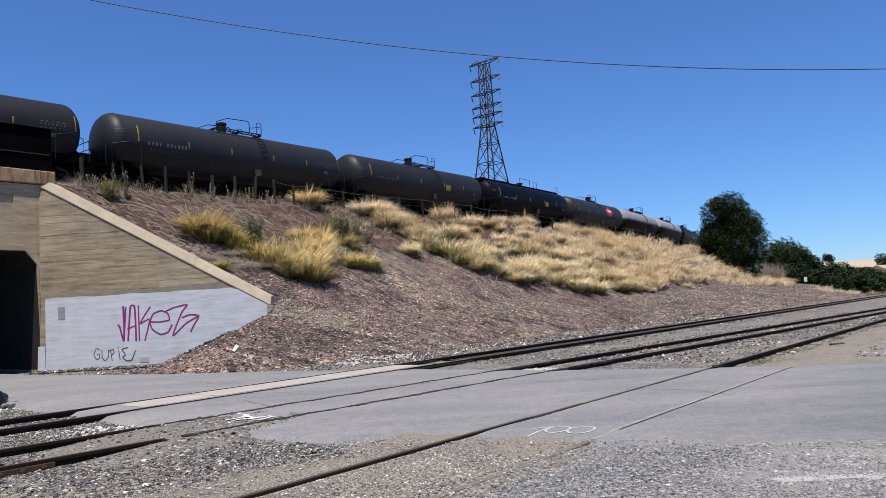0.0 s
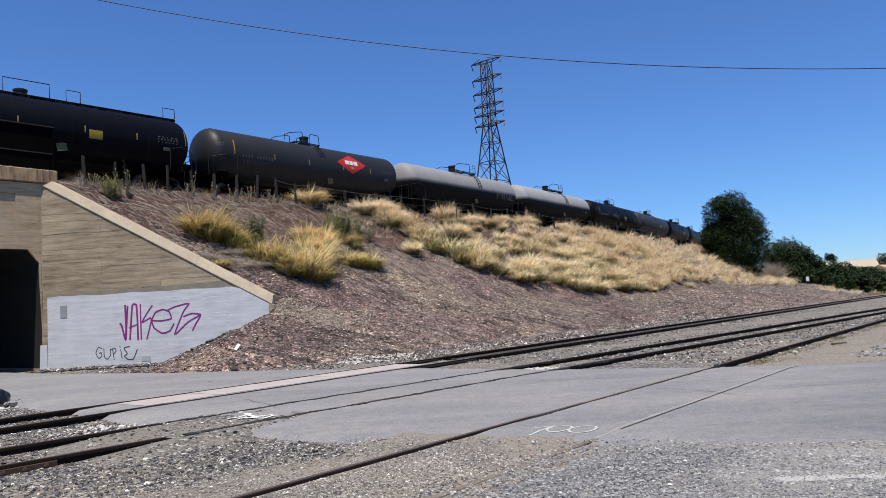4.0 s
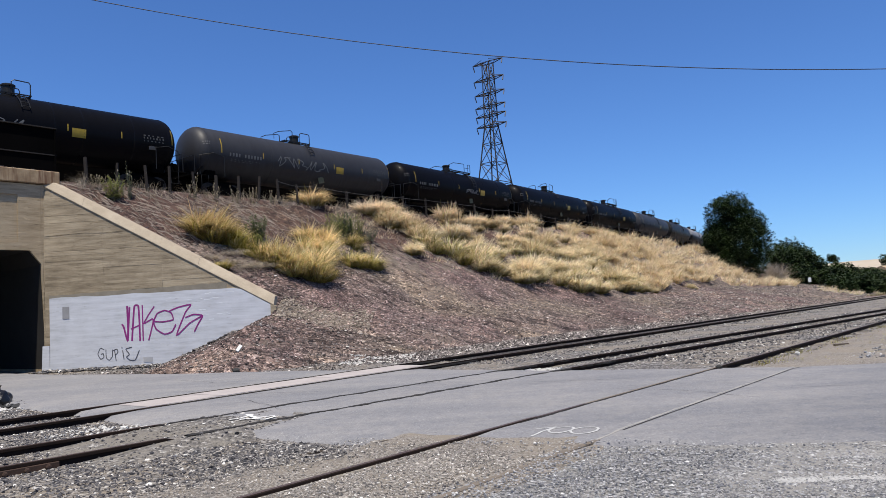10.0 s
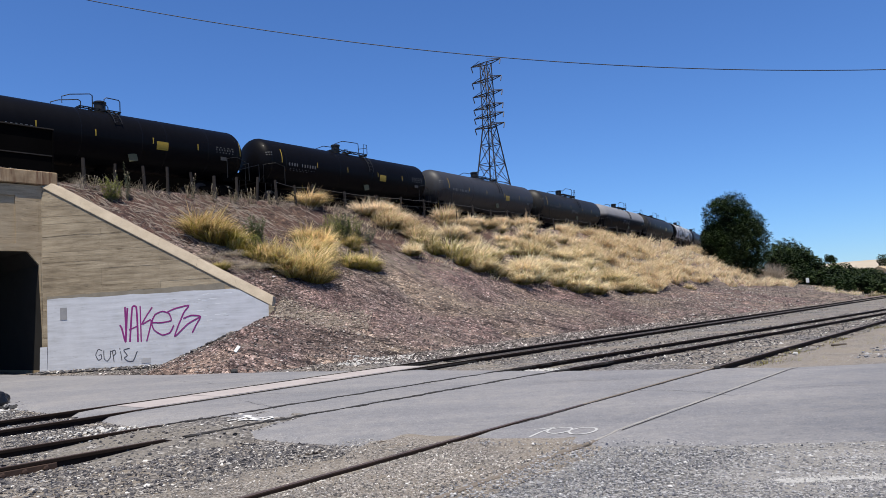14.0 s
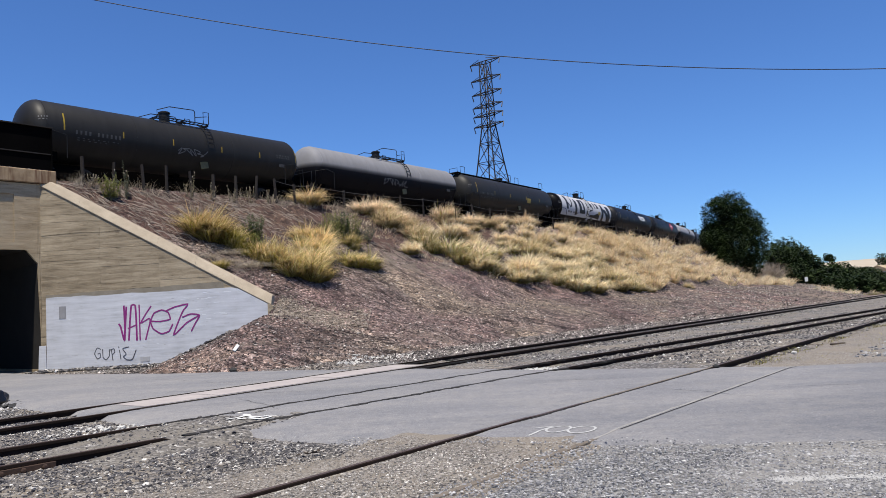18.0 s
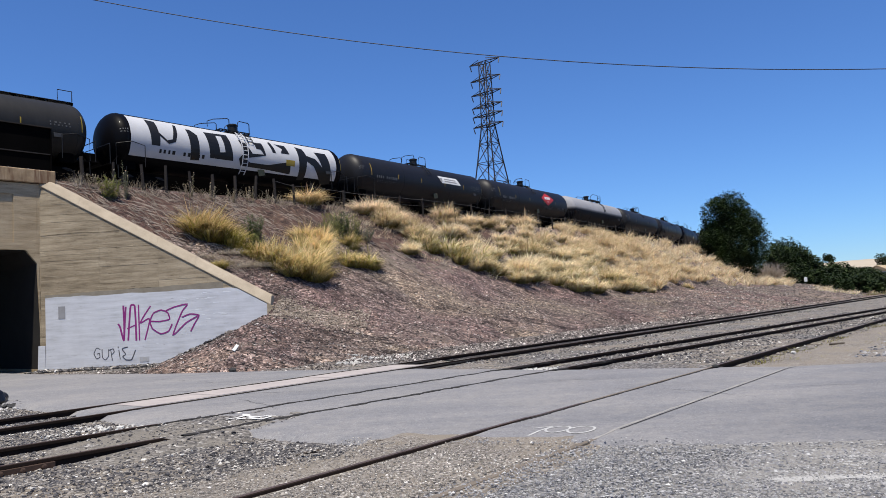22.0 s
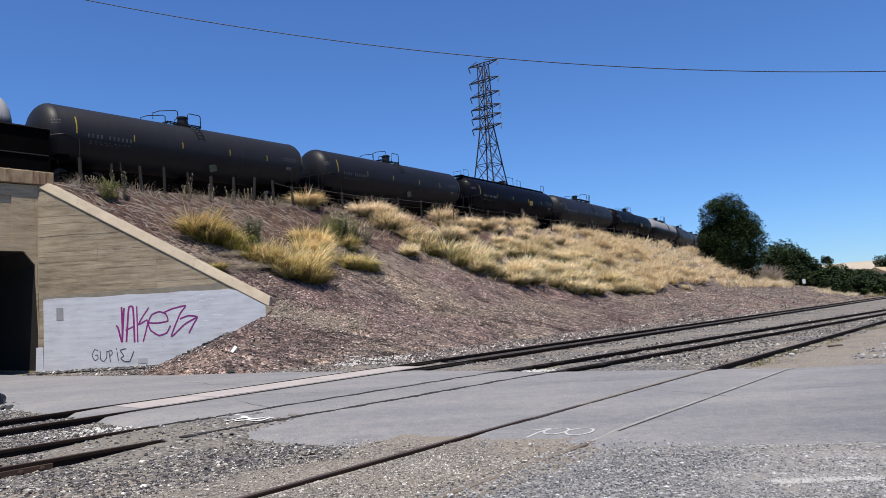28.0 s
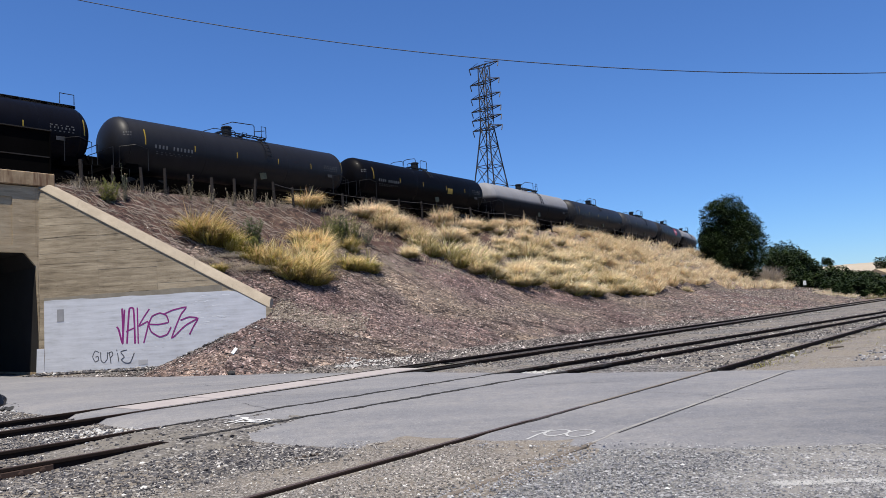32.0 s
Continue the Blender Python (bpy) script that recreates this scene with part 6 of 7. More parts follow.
def bank_spot(s, off):
    x, y = beside(s, off)
    return x, y, bank(x, y)


def tuft(x, y, size, green, ochre=0.0):
    ob = new("grass_tuft", TUFT_DATA[rg.randrange(len(TUFT_DATA))])
    k = size * rg.uniform(0.66, 0.98)
    ob.matrix_basis = Matrix.Translation((x, y, bank(x, y) - 0.02)) @ Matrix.Rotation(rg.uniform(-0.9, 0.9), 4, "Z") @ Matrix.Diagonal((k, k, k * rg.uniform(0.95, 1.2), 1))
    rosy = max(0.0, min(1.0, (9.5 - locate(x, y)[1]) / 5.0)) * rg.uniform(0.4, 1.0)
    ob.color = (rosy, min(0.8, max(0.0, green * 0.8)), 0.5 + 0.5 * ochre, 1)
    tagged(ob, "golden dry grass clump" if green < 0.25 else "dry grass clump with green blades", "grass", group="grass clumps on the embankment")
    return ob


for x, y, size, green in NEAR_TUFTS:
    green += 0.14
    tuft(x, y, size * 1.18, green, rg.uniform(0.6, 1.0))
    tuft(x + rg.uniform(-0.3, 0.3), y + rg.uniform(-0.3, 0.3), size * rg.uniform(0.6, 0.85), green + rg.uniform(-0.15, 0.1), rg.uniform(0.3, 1.0))
for x, y, size, green in TUFTS:
    tuft(x, y, size, green)
    for _ in range(2):
        tuft(x + rg.uniform(-0.8, 0.8), y + rg.uniform(-0.7, 0.7), size * rg.uniform(0.5, 0.8), green + rg.uniform(-0.15, 0.1))


def low_edge(s):
    """How far down the slope the grass reaches."""
    pts = [(-27, 6.4), (-24.5, 7.4), (-23, 9.6), (-20, 11.0), (-15, 12.4), (-9, 13.0), (-2, 13.4), (6, 12.9), (17, 11.9), (24, 12.8), (31, 15.0), (45, 17.6), (60, 17.8), (75, 17.0), (95, 13.0)]
    for (a, b), (c, d) in zip(pts, pts[1:]):
        if a <= s <= c:
            return b + (d - b) * (s - a) / (c - a)
    return 0


made = 0
joined = []
while made < 380:
    s = -25.5 + 48 * rg.random() ** 1.05
    off = rg.uniform(4.2, low_edge(s) + 0.4)
    if noise.noise(Vector((s * 0.35, off * 0.5, 8))) < (-0.12 if s > -12 else 0.18):
        continue
    x, y = beside(s, off)
    size, green = rg.uniform(0.85, 1.4), max(0.0, rg.gauss(0.03, 0.12) + (0.08 if off > 8.5 else -0.08))
    if s > 3.0:      # the farther clumps run into one another
        joined.append((x, y, size))
    else:
        tuft(x, y, size, green)
    made += 1


def gather(pieces):
    v, f = [], []
    for vs, fs in pieces:
        k = len(v)
        v += vs
        f += [tuple(i + k for i in q) for q in fs]
    return v, f


def moved(vf, m):
    return [tuple(m @ Vector(p)) for p in vf[0]], vf[1]


pieces = []
for x, y, size in joined:
    v, f = TUFT_RAW[rg.randrange(7)]
    n, k = rg.randrange(0, len(v) // 6 - 480), size * rg.uniform(0.66, 0.98)
    pieces.append(moved((v[n * 6:(n + 480) * 6], f[:480 * 2]), Matrix.Translation((x, y, bank(x, y) - 0.02)) @ Matrix.Rotation(rg.uniform(-0.9, 0.9), 4, "Z") @ Matrix.Diagonal((k, k, k * rg.uniform(0.95, 1.2), 1))))
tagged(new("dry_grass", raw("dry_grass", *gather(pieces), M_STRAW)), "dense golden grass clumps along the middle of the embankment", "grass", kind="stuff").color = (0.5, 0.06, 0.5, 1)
pieces = []
for _ in range(620):
    s = rg.uniform(19, 119)
    off = rg.uniform(4.0, low_edge(s) + rg.uniform(-0.6, 0.5)) if s < 95 else rg.uniform(4, 11.5)
    if noise.noise(Vector((s * 0.28, off * 0.55, 3))) < -0.18:
        continue
    x, y, z = bank_spot(s, off)
    pieces.append(moved(grass(rg, 120, 0.45, rg.uniform(0.9, 1.6), 0.034, SWEEP, 0.6, 0.9, 2, 0.5, 16), Matrix.Translation((x, y, z - 0.05))))
tagged(new("dry_grass", raw("dry_grass", *gather(pieces), M_STRAW)), "dry golden grass covering the far embankment", "grass", kind="stuff").color = (0.5, 0.04, 0.5, 1)
# thin short growth between the clumps
pieces = []
for _ in range(900):
    s = rg.uniform(-26, 22)
    off = rg.uniform(4.2, low_edge(s) + 0.2)
    x, y, z = bank_spot(s, off)
    pieces.append(moved(grass(rg, 16, 0.35, rg.uniform(0.3, 0.6), 0.022, SWEEP, 0.5, 0.8, 2), Matrix.Translation((x, y, z - 0.03))))
tagged(new("short_grass", raw("short_grass", *gather(pieces), M_STRAW)), "thin short dry grass between the clumps", "grass", kind="stuff").color = (0.5, 0.06, 0.5, 1)
# straw litter lying on the slope, thickest near the crest beside the wing wall
v, f = [], []
for i in range(5200):
    if i < 3400:
        s, off = rg.uniform(-42, -20), 4.0 + 6.5 * rg.random() ** 1.3
    else:
        s, off = rg.uniform(-41, 20), rg.uniform(4.5, 11)
    x, y = beside(s, off)
    if y < WALL_Y + 0.6 and x < WALL_X1 or (s > -31.5 and off < 8 and rg.random() < 0.75):
        continue
    z = bank(x, y)
    a = rg.gauss(math.atan2(-0.55, 0.83), 0.6)
    ln, w = rg.uniform(0.2, 0.9), rg.uniform(0.004, 0.011)
    d, nn = Vector((math.cos(a), math.sin(a), 0)) * ln, Vector((-math.sin(a), math.cos(a), 0)) * w
    x2, y2 = x + d.x, y + d.y
    z2 = bank(x2, y2) + rg.uniform(0.01, 0.14)
    k = len(v)
    v += [(x + nn.x, y + nn.y, z + 0.01), (x - nn.x, y - nn.y, z + 0.015), (x2, y2, z2), ((x + x2) / 2 + nn.x, (y + y2) / 2 + nn.y, (z + z2) / 2 + 0.05)]
    f += [(k, k + 1, k + 2, k + 3)]
tagged(new("straw_litter", raw("straw_litter", v, f, M_LITTER)), "grey-brown straw litter on the slope", "litter", kind="stuff")
# leaning dry stems along the crest
pieces = []
for _ in range(120):
    s = rg.uniform(-41.5, -18)
    x, y, z = bank_spot(s, rg.uniform(3.9, 4.7))
    pieces.append(moved(grass(rg, 16, 0.3, rg.uniform(0.5, 1.1), 0.02, (rg.uniform(-1, 1), rg.uniform(-1, 0.3)), rg.choice((0.25, 0.6, 0.8)), 1.3, 3), Matrix.Translation((x, y, z))))
tagged(new("dry_weeds", raw("dry_weeds", *gather(pieces), M_BLEACH)), "tangled bleached dry weeds along the embankment crest", "weeds", kind="stuff")
for cx, cy in ((-10.2, 31.9), (-9.6, 32.3), (-8.9, 32.4), (-8.5, 32.9), (-9.7, 33.0), (-8.2, 33.2)):
    pieces = [moved(grass(rg, 90, 0.35, rg.uniform(0.5, 0.8), 0.016, SWEEP, 0.9, 1.2, 3), Matrix.Translation((cx + rg.uniform(-0.3, 0.3), cy + rg.uniform(-0.2, 0.2), bank(cx, cy)))) for _ in range(3)]
    tagged(new("flattened_grass", raw("flattened_grass", *gather(pieces), M_BLEACH)), "flattened grey bleached grass behind the coping", "grass")
# dry weeds in the yard dirt
pieces = []
for _ in range(420):
    x, y = yard(2, 16.6 + 44 * rg.random() ** 1.5, rg.uniform(-1.6, 0.5))
    pieces.append(moved(grass(rg, 10, 0.2, rg.uniform(0.08, 0.22), 0.014, SWEEP, 0.9, 1.2, 2), Matrix.Translation((x, y, GROUND + 0.05))))
tagged(new("yard_weeds", raw("yard_weeds", *gather(pieces), M_STRAW)), "low dry weeds in the yard dirt", "weeds", kind="stuff").color = (0.5, 0.25, 0.5, 1)


def leafage(rnd, lobes, count, size, long=1.0):
    """Small folded leaves spread over lobes (centre, radii), thicker towards their skins."""
    v, f = [], []
    tot = sum(r[0] * r[2] for _, r in lobes)
    for c, r in lobes:
        for _ in range(int(count * r[0] * r[2] / tot)):
            d = Vector((rnd.gauss(0, 1), rnd.gauss(0, 1), rnd.gauss(0, 1))).normalized()
            q = rnd.uniform(0.55, 1.0) ** 0.6 * (1 + 0.22 * noise.noise(Vector((d.x * 2.4 + c[0], d.y * 2.4 + c[1], d.z * 2.4))) + 0.20 * noise.noise(Vector((d.x * 6.5 + c[1], d.y * 6.5 + c[0], d.z * 6.5))))
            p = Vector((c[0] + d.x * r[0] * q, c[1] + d.y * r[1] * q, c[2] + d.z * r[2] * q))
            a, b2 = rnd.uniform(0, 2 * math.pi), rnd.uniform(-0.7, 0.7)
            u = Vector((math.cos(a) * math.cos(b2), math.sin(a) * math.cos(b2), math.sin(b2))) * size * rnd.uniform(0.6, 1.4) * long
            w = u.cross(Vector((rnd.uniform(-1, 1), rnd.uniform(-1, 1), 1))).normalized() * size * 0.45 * rnd.uniform(0.6, 1.2)
            k = len(v)
            v += [tuple(p - u * 0.5), tuple(p + w), tuple(p + u * 0.5), tuple(p - w)]
            f.append((k, k + 1, k + 2, k + 3))
    return v, f


def tree(name, label, x, y, z, height, width, seed, count=5200, leaf=0.42, mat=None, low=0.1, category="tree", group="", fuller=False, extra=()):
    """Tapered trunk, forking limbs and a crown of leaf lobes with gaps."""
    rnd = random.Random(seed)
    tr = thing(name, label, category, Matrix.Translation((x, y, z)), group)
    tm = Mesh().tube([(0, 0, -0.6), (0.1, 0, height * 0.2), (0.05, 0.15, height * 0.5), (0.2, 0, height * 0.8)], [width * 0.05, width * 0.042, width * 0.028, 0.04], 8)
    part("trunk", tm, M_BARK, tr)
    lobes = []
    limbs = 7
    for i in range(limbs):
        a = i * 2.4 + rnd.uniform(-0.3, 0.3)
        h0, h1 = height * rnd.uniform(0.15, 0.5), height * rnd.uniform(0.4, 0.85)
        rr = width * 0.33 * rnd.uniform(0.6, 1.0) * (1.1 - 0.5 * h1 / height)
        tip = (rr * math.cos(a), rr * math.sin(a), h1)
        part("limb", Mesh().tube([(0.05, 0, h0), (tip[0] * 0.5, tip[1] * 0.5, (h0 + h1) / 2 + 0.2), tip], [width * 0.02, width * 0.014, 0.03], 6), M_BARK, tr)
        r = width * rnd.uniform(0.17, 0.25)
        lobes.append((tip, (r, r, r * rnd.uniform(0.8, 1.1))))
    for i in range(12):
        a, q = rnd.uniform(0, 6.28), rnd.random()
        zz = height * (low + (0.93 - low) * q)
        rr = width * 0.38 * math.sqrt(max(0.05, 1 - ((q - 0.42) / 0.66) ** 2)) * rnd.uniform(0.5, 1.0)
        r = width * rnd.uniform(0.11, 0.2)
        lobes.append(((rr * math.cos(a), rr * math.sin(a), zz), (r, r, r)))
    if fuller:
        for i in range(16):
            a, q = rnd.uniform(0, 6.28), rnd.random()
            r = width * rnd.uniform(0.13, 0.2)
            rr = width * 0.36 * (0.55 + 0.45 * q)
            lobes.append(((rr * math.cos(a), rr * math.sin(a), height * (0.02 + 0.66 * q)), (r, r, r)))
        lobes += [((0, 0, height * 0.70), (width * 0.36, width * 0.36, height * 0.26)), ((width * 0.08, -width * 0.1, height * 0.5), (width * 0.44, width * 0.4, height * 0.24))]
    lobes.append(((0, 0, height * 0.42), (width * 0.3, width * 0.3, height * 0.34)))
    lobes += extra
    cr = new("crown", raw("crown", *leafage(rnd, lobes, count, leaf), mat or M_LEAF))
    cr.parent = tr
    return tr


bx_, by_ = 43.7, 112.3
tree("tree", "dense dark green tree on the embankment slope", bx_, by_, bank(bx_, by_) - 0.3, 11.1, 10.2, 3, 64000, 0.24, M_LEAF, 0.0, fuller=True,
     extra=[((3.0, -1.2, 7.5), (1.8, 1.8, 1.7)), ((3.4, -1.3, 5.2), (1.7, 1.7, 1.8)), ((3.1, -1.2, 2.8), (1.8, 1.8, 1.9)), ((2.3, -1.2, 0.5), (2.0, 2.0, 1.7)), ((1.8, -0.7, 9.4), (1.6, 1.6, 1.4)), ((-1.2, 0.5, 10.2), (1.5, 1.5, 1.2))])
HEDGE = [(58, 128, 6.9, 9, 0), (62.5, 138, 7.9, 10, 0), (66.5, 143, 8.0, 8, 0), (69.6, 144, 6.8, 6, 0), (63.0, 131, 7.4, 6, 0), (67.0, 136, 5.6, 5, 0), (60, 130, 7.0, 8, 0), (73, 148, 5.6, 7, 0), (80.3, 150, 4.6, 6, 0), (83.8, 150, 5.4, 6, 1), (113.5, 190, 8.4, 8, 0), (79, 152, 4.6, 8, 1), (85, 156, 4.3, 8, 0), (91, 160, 4.9, 6, 1), (104, 168, 5.0, 9, 0), (111, 174, 6.0, 8, 1), (84, 146, 2.6, 6, 0),
         (75, 139, 4.2, 7, 1), (83, 145, 3.6, 7, 0), (90, 150, 3.2, 6, 1), (116, 192, 5.6, 8, 0), (120, 190, 6.5, 9, 0), (62, 134, 6.2, 7, 1), (98, 153, 3.4, 6, 0), (64, 127, 3.6, 7, 0), (70, 132, 4.0, 8, 1), (77, 134, 3.0, 7, 0), (94, 146, 3.2, 8, 1), (102, 152, 3.4, 9, 0), (106, 160, 4.4, 9, 0), (62, 120, 2.6, 6, 0), (66, 122, 2.3, 6, 1), (70, 125.5, 2.5, 7, 0), (74, 129, 2.4, 7, 1), (59, 123, 3.2, 6, 0), (56, 109, 1.8, 4, 0), (58.5, 112, 2.1, 4.5, 0), (54, 104, 1.5, 3.5, 0), (60.5, 117, 2.4, 5, 0), (52.5, 97.5, 1.7, 3.5, 0), (55.0, 98.5, 2.2, 4, 0), (57.6, 100, 1.8, 4, 1), (60, 101.5, 2.4, 4.5, 0), (56.5, 105, 2.0, 4.5, 0), (59.5, 106, 2.3, 5, 0), (62, 107, 2.0, 5, 1), (64.5, 108, 2.4, 5, 0), (60, 112, 2.4, 5, 0), (63, 115, 2.2, 6, 0), (66, 117, 2.6, 6, 0), (68, 119, 2.4, 6, 1), (71, 120, 2.6, 7, 0), (75, 124, 2.8, 7, 0), (72, 116, 2.3, 6, 0)]
for i, (x, y, hgt, wd, kind) in enumerate(HEDGE):
    if x / y > 0.503:
        hgt, wd = hgt * (0.72 if x / y < 0.56 else 0.88) * (1.3 if i % 5 == 0 else 1.0), wd * 0.8
    tree("tree" if hgt > 5 else "bush", "dark green tree in the hedgerow by the yard" if hgt > 5 else "low green bush in the hedgerow", x, y, max(GROUND - 0.1, bank(x, y) - 0.15), hgt, wd, 40 + i, 3000, 0.36,
         (M_LEAF, M_LEAF2)[kind], 0.03, "tree" if hgt > 5 else "bush", "hedgerow")
M_PLUME = blades("pale_plume_grass", (0.4004, 0.3388, 0.2695), (0.231, 0.231, 0.154), False, 0.35)
ob = tagged(new("plume_grass", raw("plume_grass", *gather([moved(grass(rg, 380, 0.8, 3.1, 0.09, (0.15, -0.1), 0.12, 0.5, 4), Matrix.Translation((dx, 0, 0))) for dx in (-1.2, 0.0, 1.2)]), M_PLUME)),
            "tall pale feathery plume grass beside the dark tree", "grass")
px_, py_ = 50.3, 116.0
ob.matrix_basis = Matrix.Translation((px_, py_, max(GROUND, bank(px_, py_))))


def leafy_weed(name, label, x, y, height, stems, spread, leaf, mat, per=26, heads=False):
    """Upright wiry stems set with small narrow leaves, some with seed heads."""
    ob = thing(name, label, "weed", Matrix.Translation((x, y, bank(x, y))))
    st, v, f = Mesh(), [], []
    for k in range(stems):
        a, r = rg.uniform(0, 6.28), spread * math.sqrt(rg.random())
        h = height * rg.uniform(0.5, 1.0)
        foot = Vector((r * 0.5 * math.cos(a), r * 0.5 * math.sin(a), -0.06))
        tip = Vector((r * math.cos(a) + rg.gauss(0, 0.06), r * math.sin(a) + rg.gauss(0, 0.06), h))
        mid = (foot + tip) / 2 + Vector((rg.gauss(0, 0.04), rg.gauss(0, 0.04), 0.05))
        st.tube([foot, mid, tip], [0.012, 0.009, 0.004], 4)
        for j in range(per):
            q = 0.12 + 0.88 * j / per
            p = foot.lerp(mid, q * 2) if q < 0.5 else mid.lerp(tip, q * 2 - 1)
            b2 = rg.uniform(0, 6.28)
            u = Vector((math.cos(b2), math.sin(b2), rg.uniform(0.2, 0.9))) * leaf * rg.uniform(0.6, 1.3) * (1.25 - 0.7 * q)
            w = Vector((-math.sin(b2), math.cos(b2), 0)) * leaf * 0.16
            n = len(v)
            v += [tuple(p), tuple(p + u * 0.5 + w), tuple(p + u), tuple(p + u * 0.5 - w)]
            f.append((n, n + 1, n + 2, n + 3))
        if heads and k % 2 == 0:
            part("seed_head", Mesh().lathe([(-0.03, 0.008), (0.02, 0.022), (0.05, 0.025), (0.07, 0.012)], 8, "z", tip), M_BLEACH, ob)
    part("stem", st, M_DRYSTEM, ob)
    new("foliage", raw("foliage", v, f, mat)).parent = ob
    return ob


M_DRYSTEM = worn("green_brown_stem", (0.16, 0.15, 0.07), (0.08, 0.075, 0.04), 0.8)
leafy_weed("weed", "tall blue-green leafy weed among dry grass", -5.6, 40.9, 1.55, 24, 0.6, 0.20, M_SHRUB, 34)
leafy_weed("weed", "yellow-green flowering weed on the slope", -6.0, 40.3, 1.6, 28, 0.8, 0.17, M_WEED, 34)
leafy_weed("weed", "yellow-green flowering weed on the slope", -5.1, 41.9, 1.45, 20, 0.7, 0.17, M_WEED, 30)
leafy_weed("weed", "grey-green weed beside the leafy weeds", -4.5, 42.0, 0.95, 22, 0.7, 0.15, M_LEAF3, 24)
leafy_weed("weed", "blue-green weed among the grass clumps", -9.1, 35.5, 1.25, 24, 0.6, 0.18, M_SHRUB, 30)
leafy_weed("weed", "bright green weed among the grass clumps", -8.8, 34.3, 0.9, 18, 0.45, 0.16, M_WEED, 26)
leafy_weed("weed", "green weed behind the coping", -14.85, 32.9, 1.15, 18, 0.45, 0.17, M_WEED, 30)
leafy_weed("thistle", "tall thin thistle with seed heads by the coping", -14.5, 33.7, 1.95, 7, 0.55, 0.13, M_LEAF3, 30, True)
for q, hh, n in ((-0.475, 0.8, 5), (-0.345, 1.35, 6), (-0.318, 1.0, 5), (-0.288, 0.9, 6), (-0.262, 1.1, 6), (-0.236, 0.8, 5)):
    sx = -42.0
    while sx < 0 and beside(sx, 4.5)[0] / beside(sx, 4.5)[1] < q:
        sx += 0.2
    leafy_weed("thistle", "dry thin thistle on the embankment crest", *beside(sx, 4.5), hh, n, 0.4, 0.11, M_BLEACH, 22, True)

# ---- fence along the crest ----
fe = thing("fence", "row of weathered wooden posts with sagging wire along the crest", "fence")
post_s = [-40.1, -38.7, -37.2, -36.0, -34.6, -33.3, -31.9, -30.6, -29.2, -27.8, -26.5]
while post_s[-1] < 62:
    post_s.append(post_s[-1] + rg.uniform(2.4, 3.4))
tops = []
pd = baked("post", Mesh().tube([(0, 0, -0.3), (0.005, 0, 0.6), (0, 0.004, 1.28)], [0.085, 0.08, 0.075], 8), M_POST)
for s in post_s:
    x, y = beside(s, 4.15)
    z = bank(x, y)
    hgt = rg.uniform(0.88, 1.08)
    m = Matrix.Translation((x, y, z)) @ Euler((rg.uniform(-0.07, 0.07), rg.uniform(-0.09, 0.09), rg.uniform(0, 6))).to_matrix().to_4x4() @ Matrix.Diagonal((rg.uniform(0.8, 1.15), rg.uniform(0.8, 1.15), hgt, 1))
    part("post", pd, None, fe).matrix_basis = m
    tops.append((m @ Vector((0, -0.08, 1.15)), m @ Vector((0, -0.08, 0.7))))
for j in range(2):
    me = Mesh()
    path = []
    for a, b in zip(tops[8 if j == 0 else 9:], tops[9 if j == 0 else 10:]):
        for k in range(4):
            q = k / 4
            path.append(a[j] + (b[j] - a[j]) * q - Vector((0, 0, 0.03 * 4 * q * (1 - q))))
    part("wire", me.tube(path, 0.016 if j == 0 else 0.008, 5), M_WIRE, fe)
tp = thing("metal_post", "thin rusty metal post in the grass", "post", Matrix.Translation((1.0, 52.6, bank(1.0, 52.6))))
part("shaft", Mesh().box((0, 0, 0.75), (0.05, 0.05, 1.9), 0.01), M_RAIL, tp)
part("cap", Mesh().box((0, 0, 1.72), (0.08, 0.08, 0.06), 0.01), M_RAIL, tp)

# ---- lattice tower and overhead cable ----
TX, TY = 7.94, 110.0
tw = thing("lattice_tower", "dark steel lattice power tower with six cross arms", "power tower",
           Matrix.Translation((TX, TY, GROUND)) @ Matrix.Rotation(math.atan2(0.62, -0.78), 4, "Z"))
LEVELS = [(0, 4.1), (9, 3.05), (16.5, 2.2), (20, 1.8), (23, 1.42), (26, 1.06), (28.7, 0.74), (30.4, 0.71), (32, 0.69), (33.8, 0.67), (36, 0.64), (38.6, 0.61)]
for sx in (-1, 1):
    for sy in (-1, 1):
        part("leg", Mesh().tube([(sx * w, sy * w, z) for z, w in LEVELS], 0.10, 4), M_TOWER, tw)
for (z0, w0), (z1, w1) in zip(LEVELS, LEVELS[1:]):
    for k in range(4):
        c = [(-1, -1), (1, -1), (1, 1), (-1, 1)]
        (ax, ay), (bx2, by2) = c[k], c[(k + 1) % 4]
        part("brace", Mesh().tube([(ax * w0, ay * w0, z0), (bx2 * w1, by2 * w1, z1)], 0.055, 4), M_TOWER, tw)
        part("brace", Mesh().tube([(bx2 * w0, by2 * w0, z0), (ax * w1, ay * w1, z1)], 0.055, 4), M_TOWER, tw)
        part("strut", Mesh().tube([(ax * w1, ay * w1, z1), (bx2 * w1, by2 * w1, z1)], 0.055, 4), M_TOWER, tw)
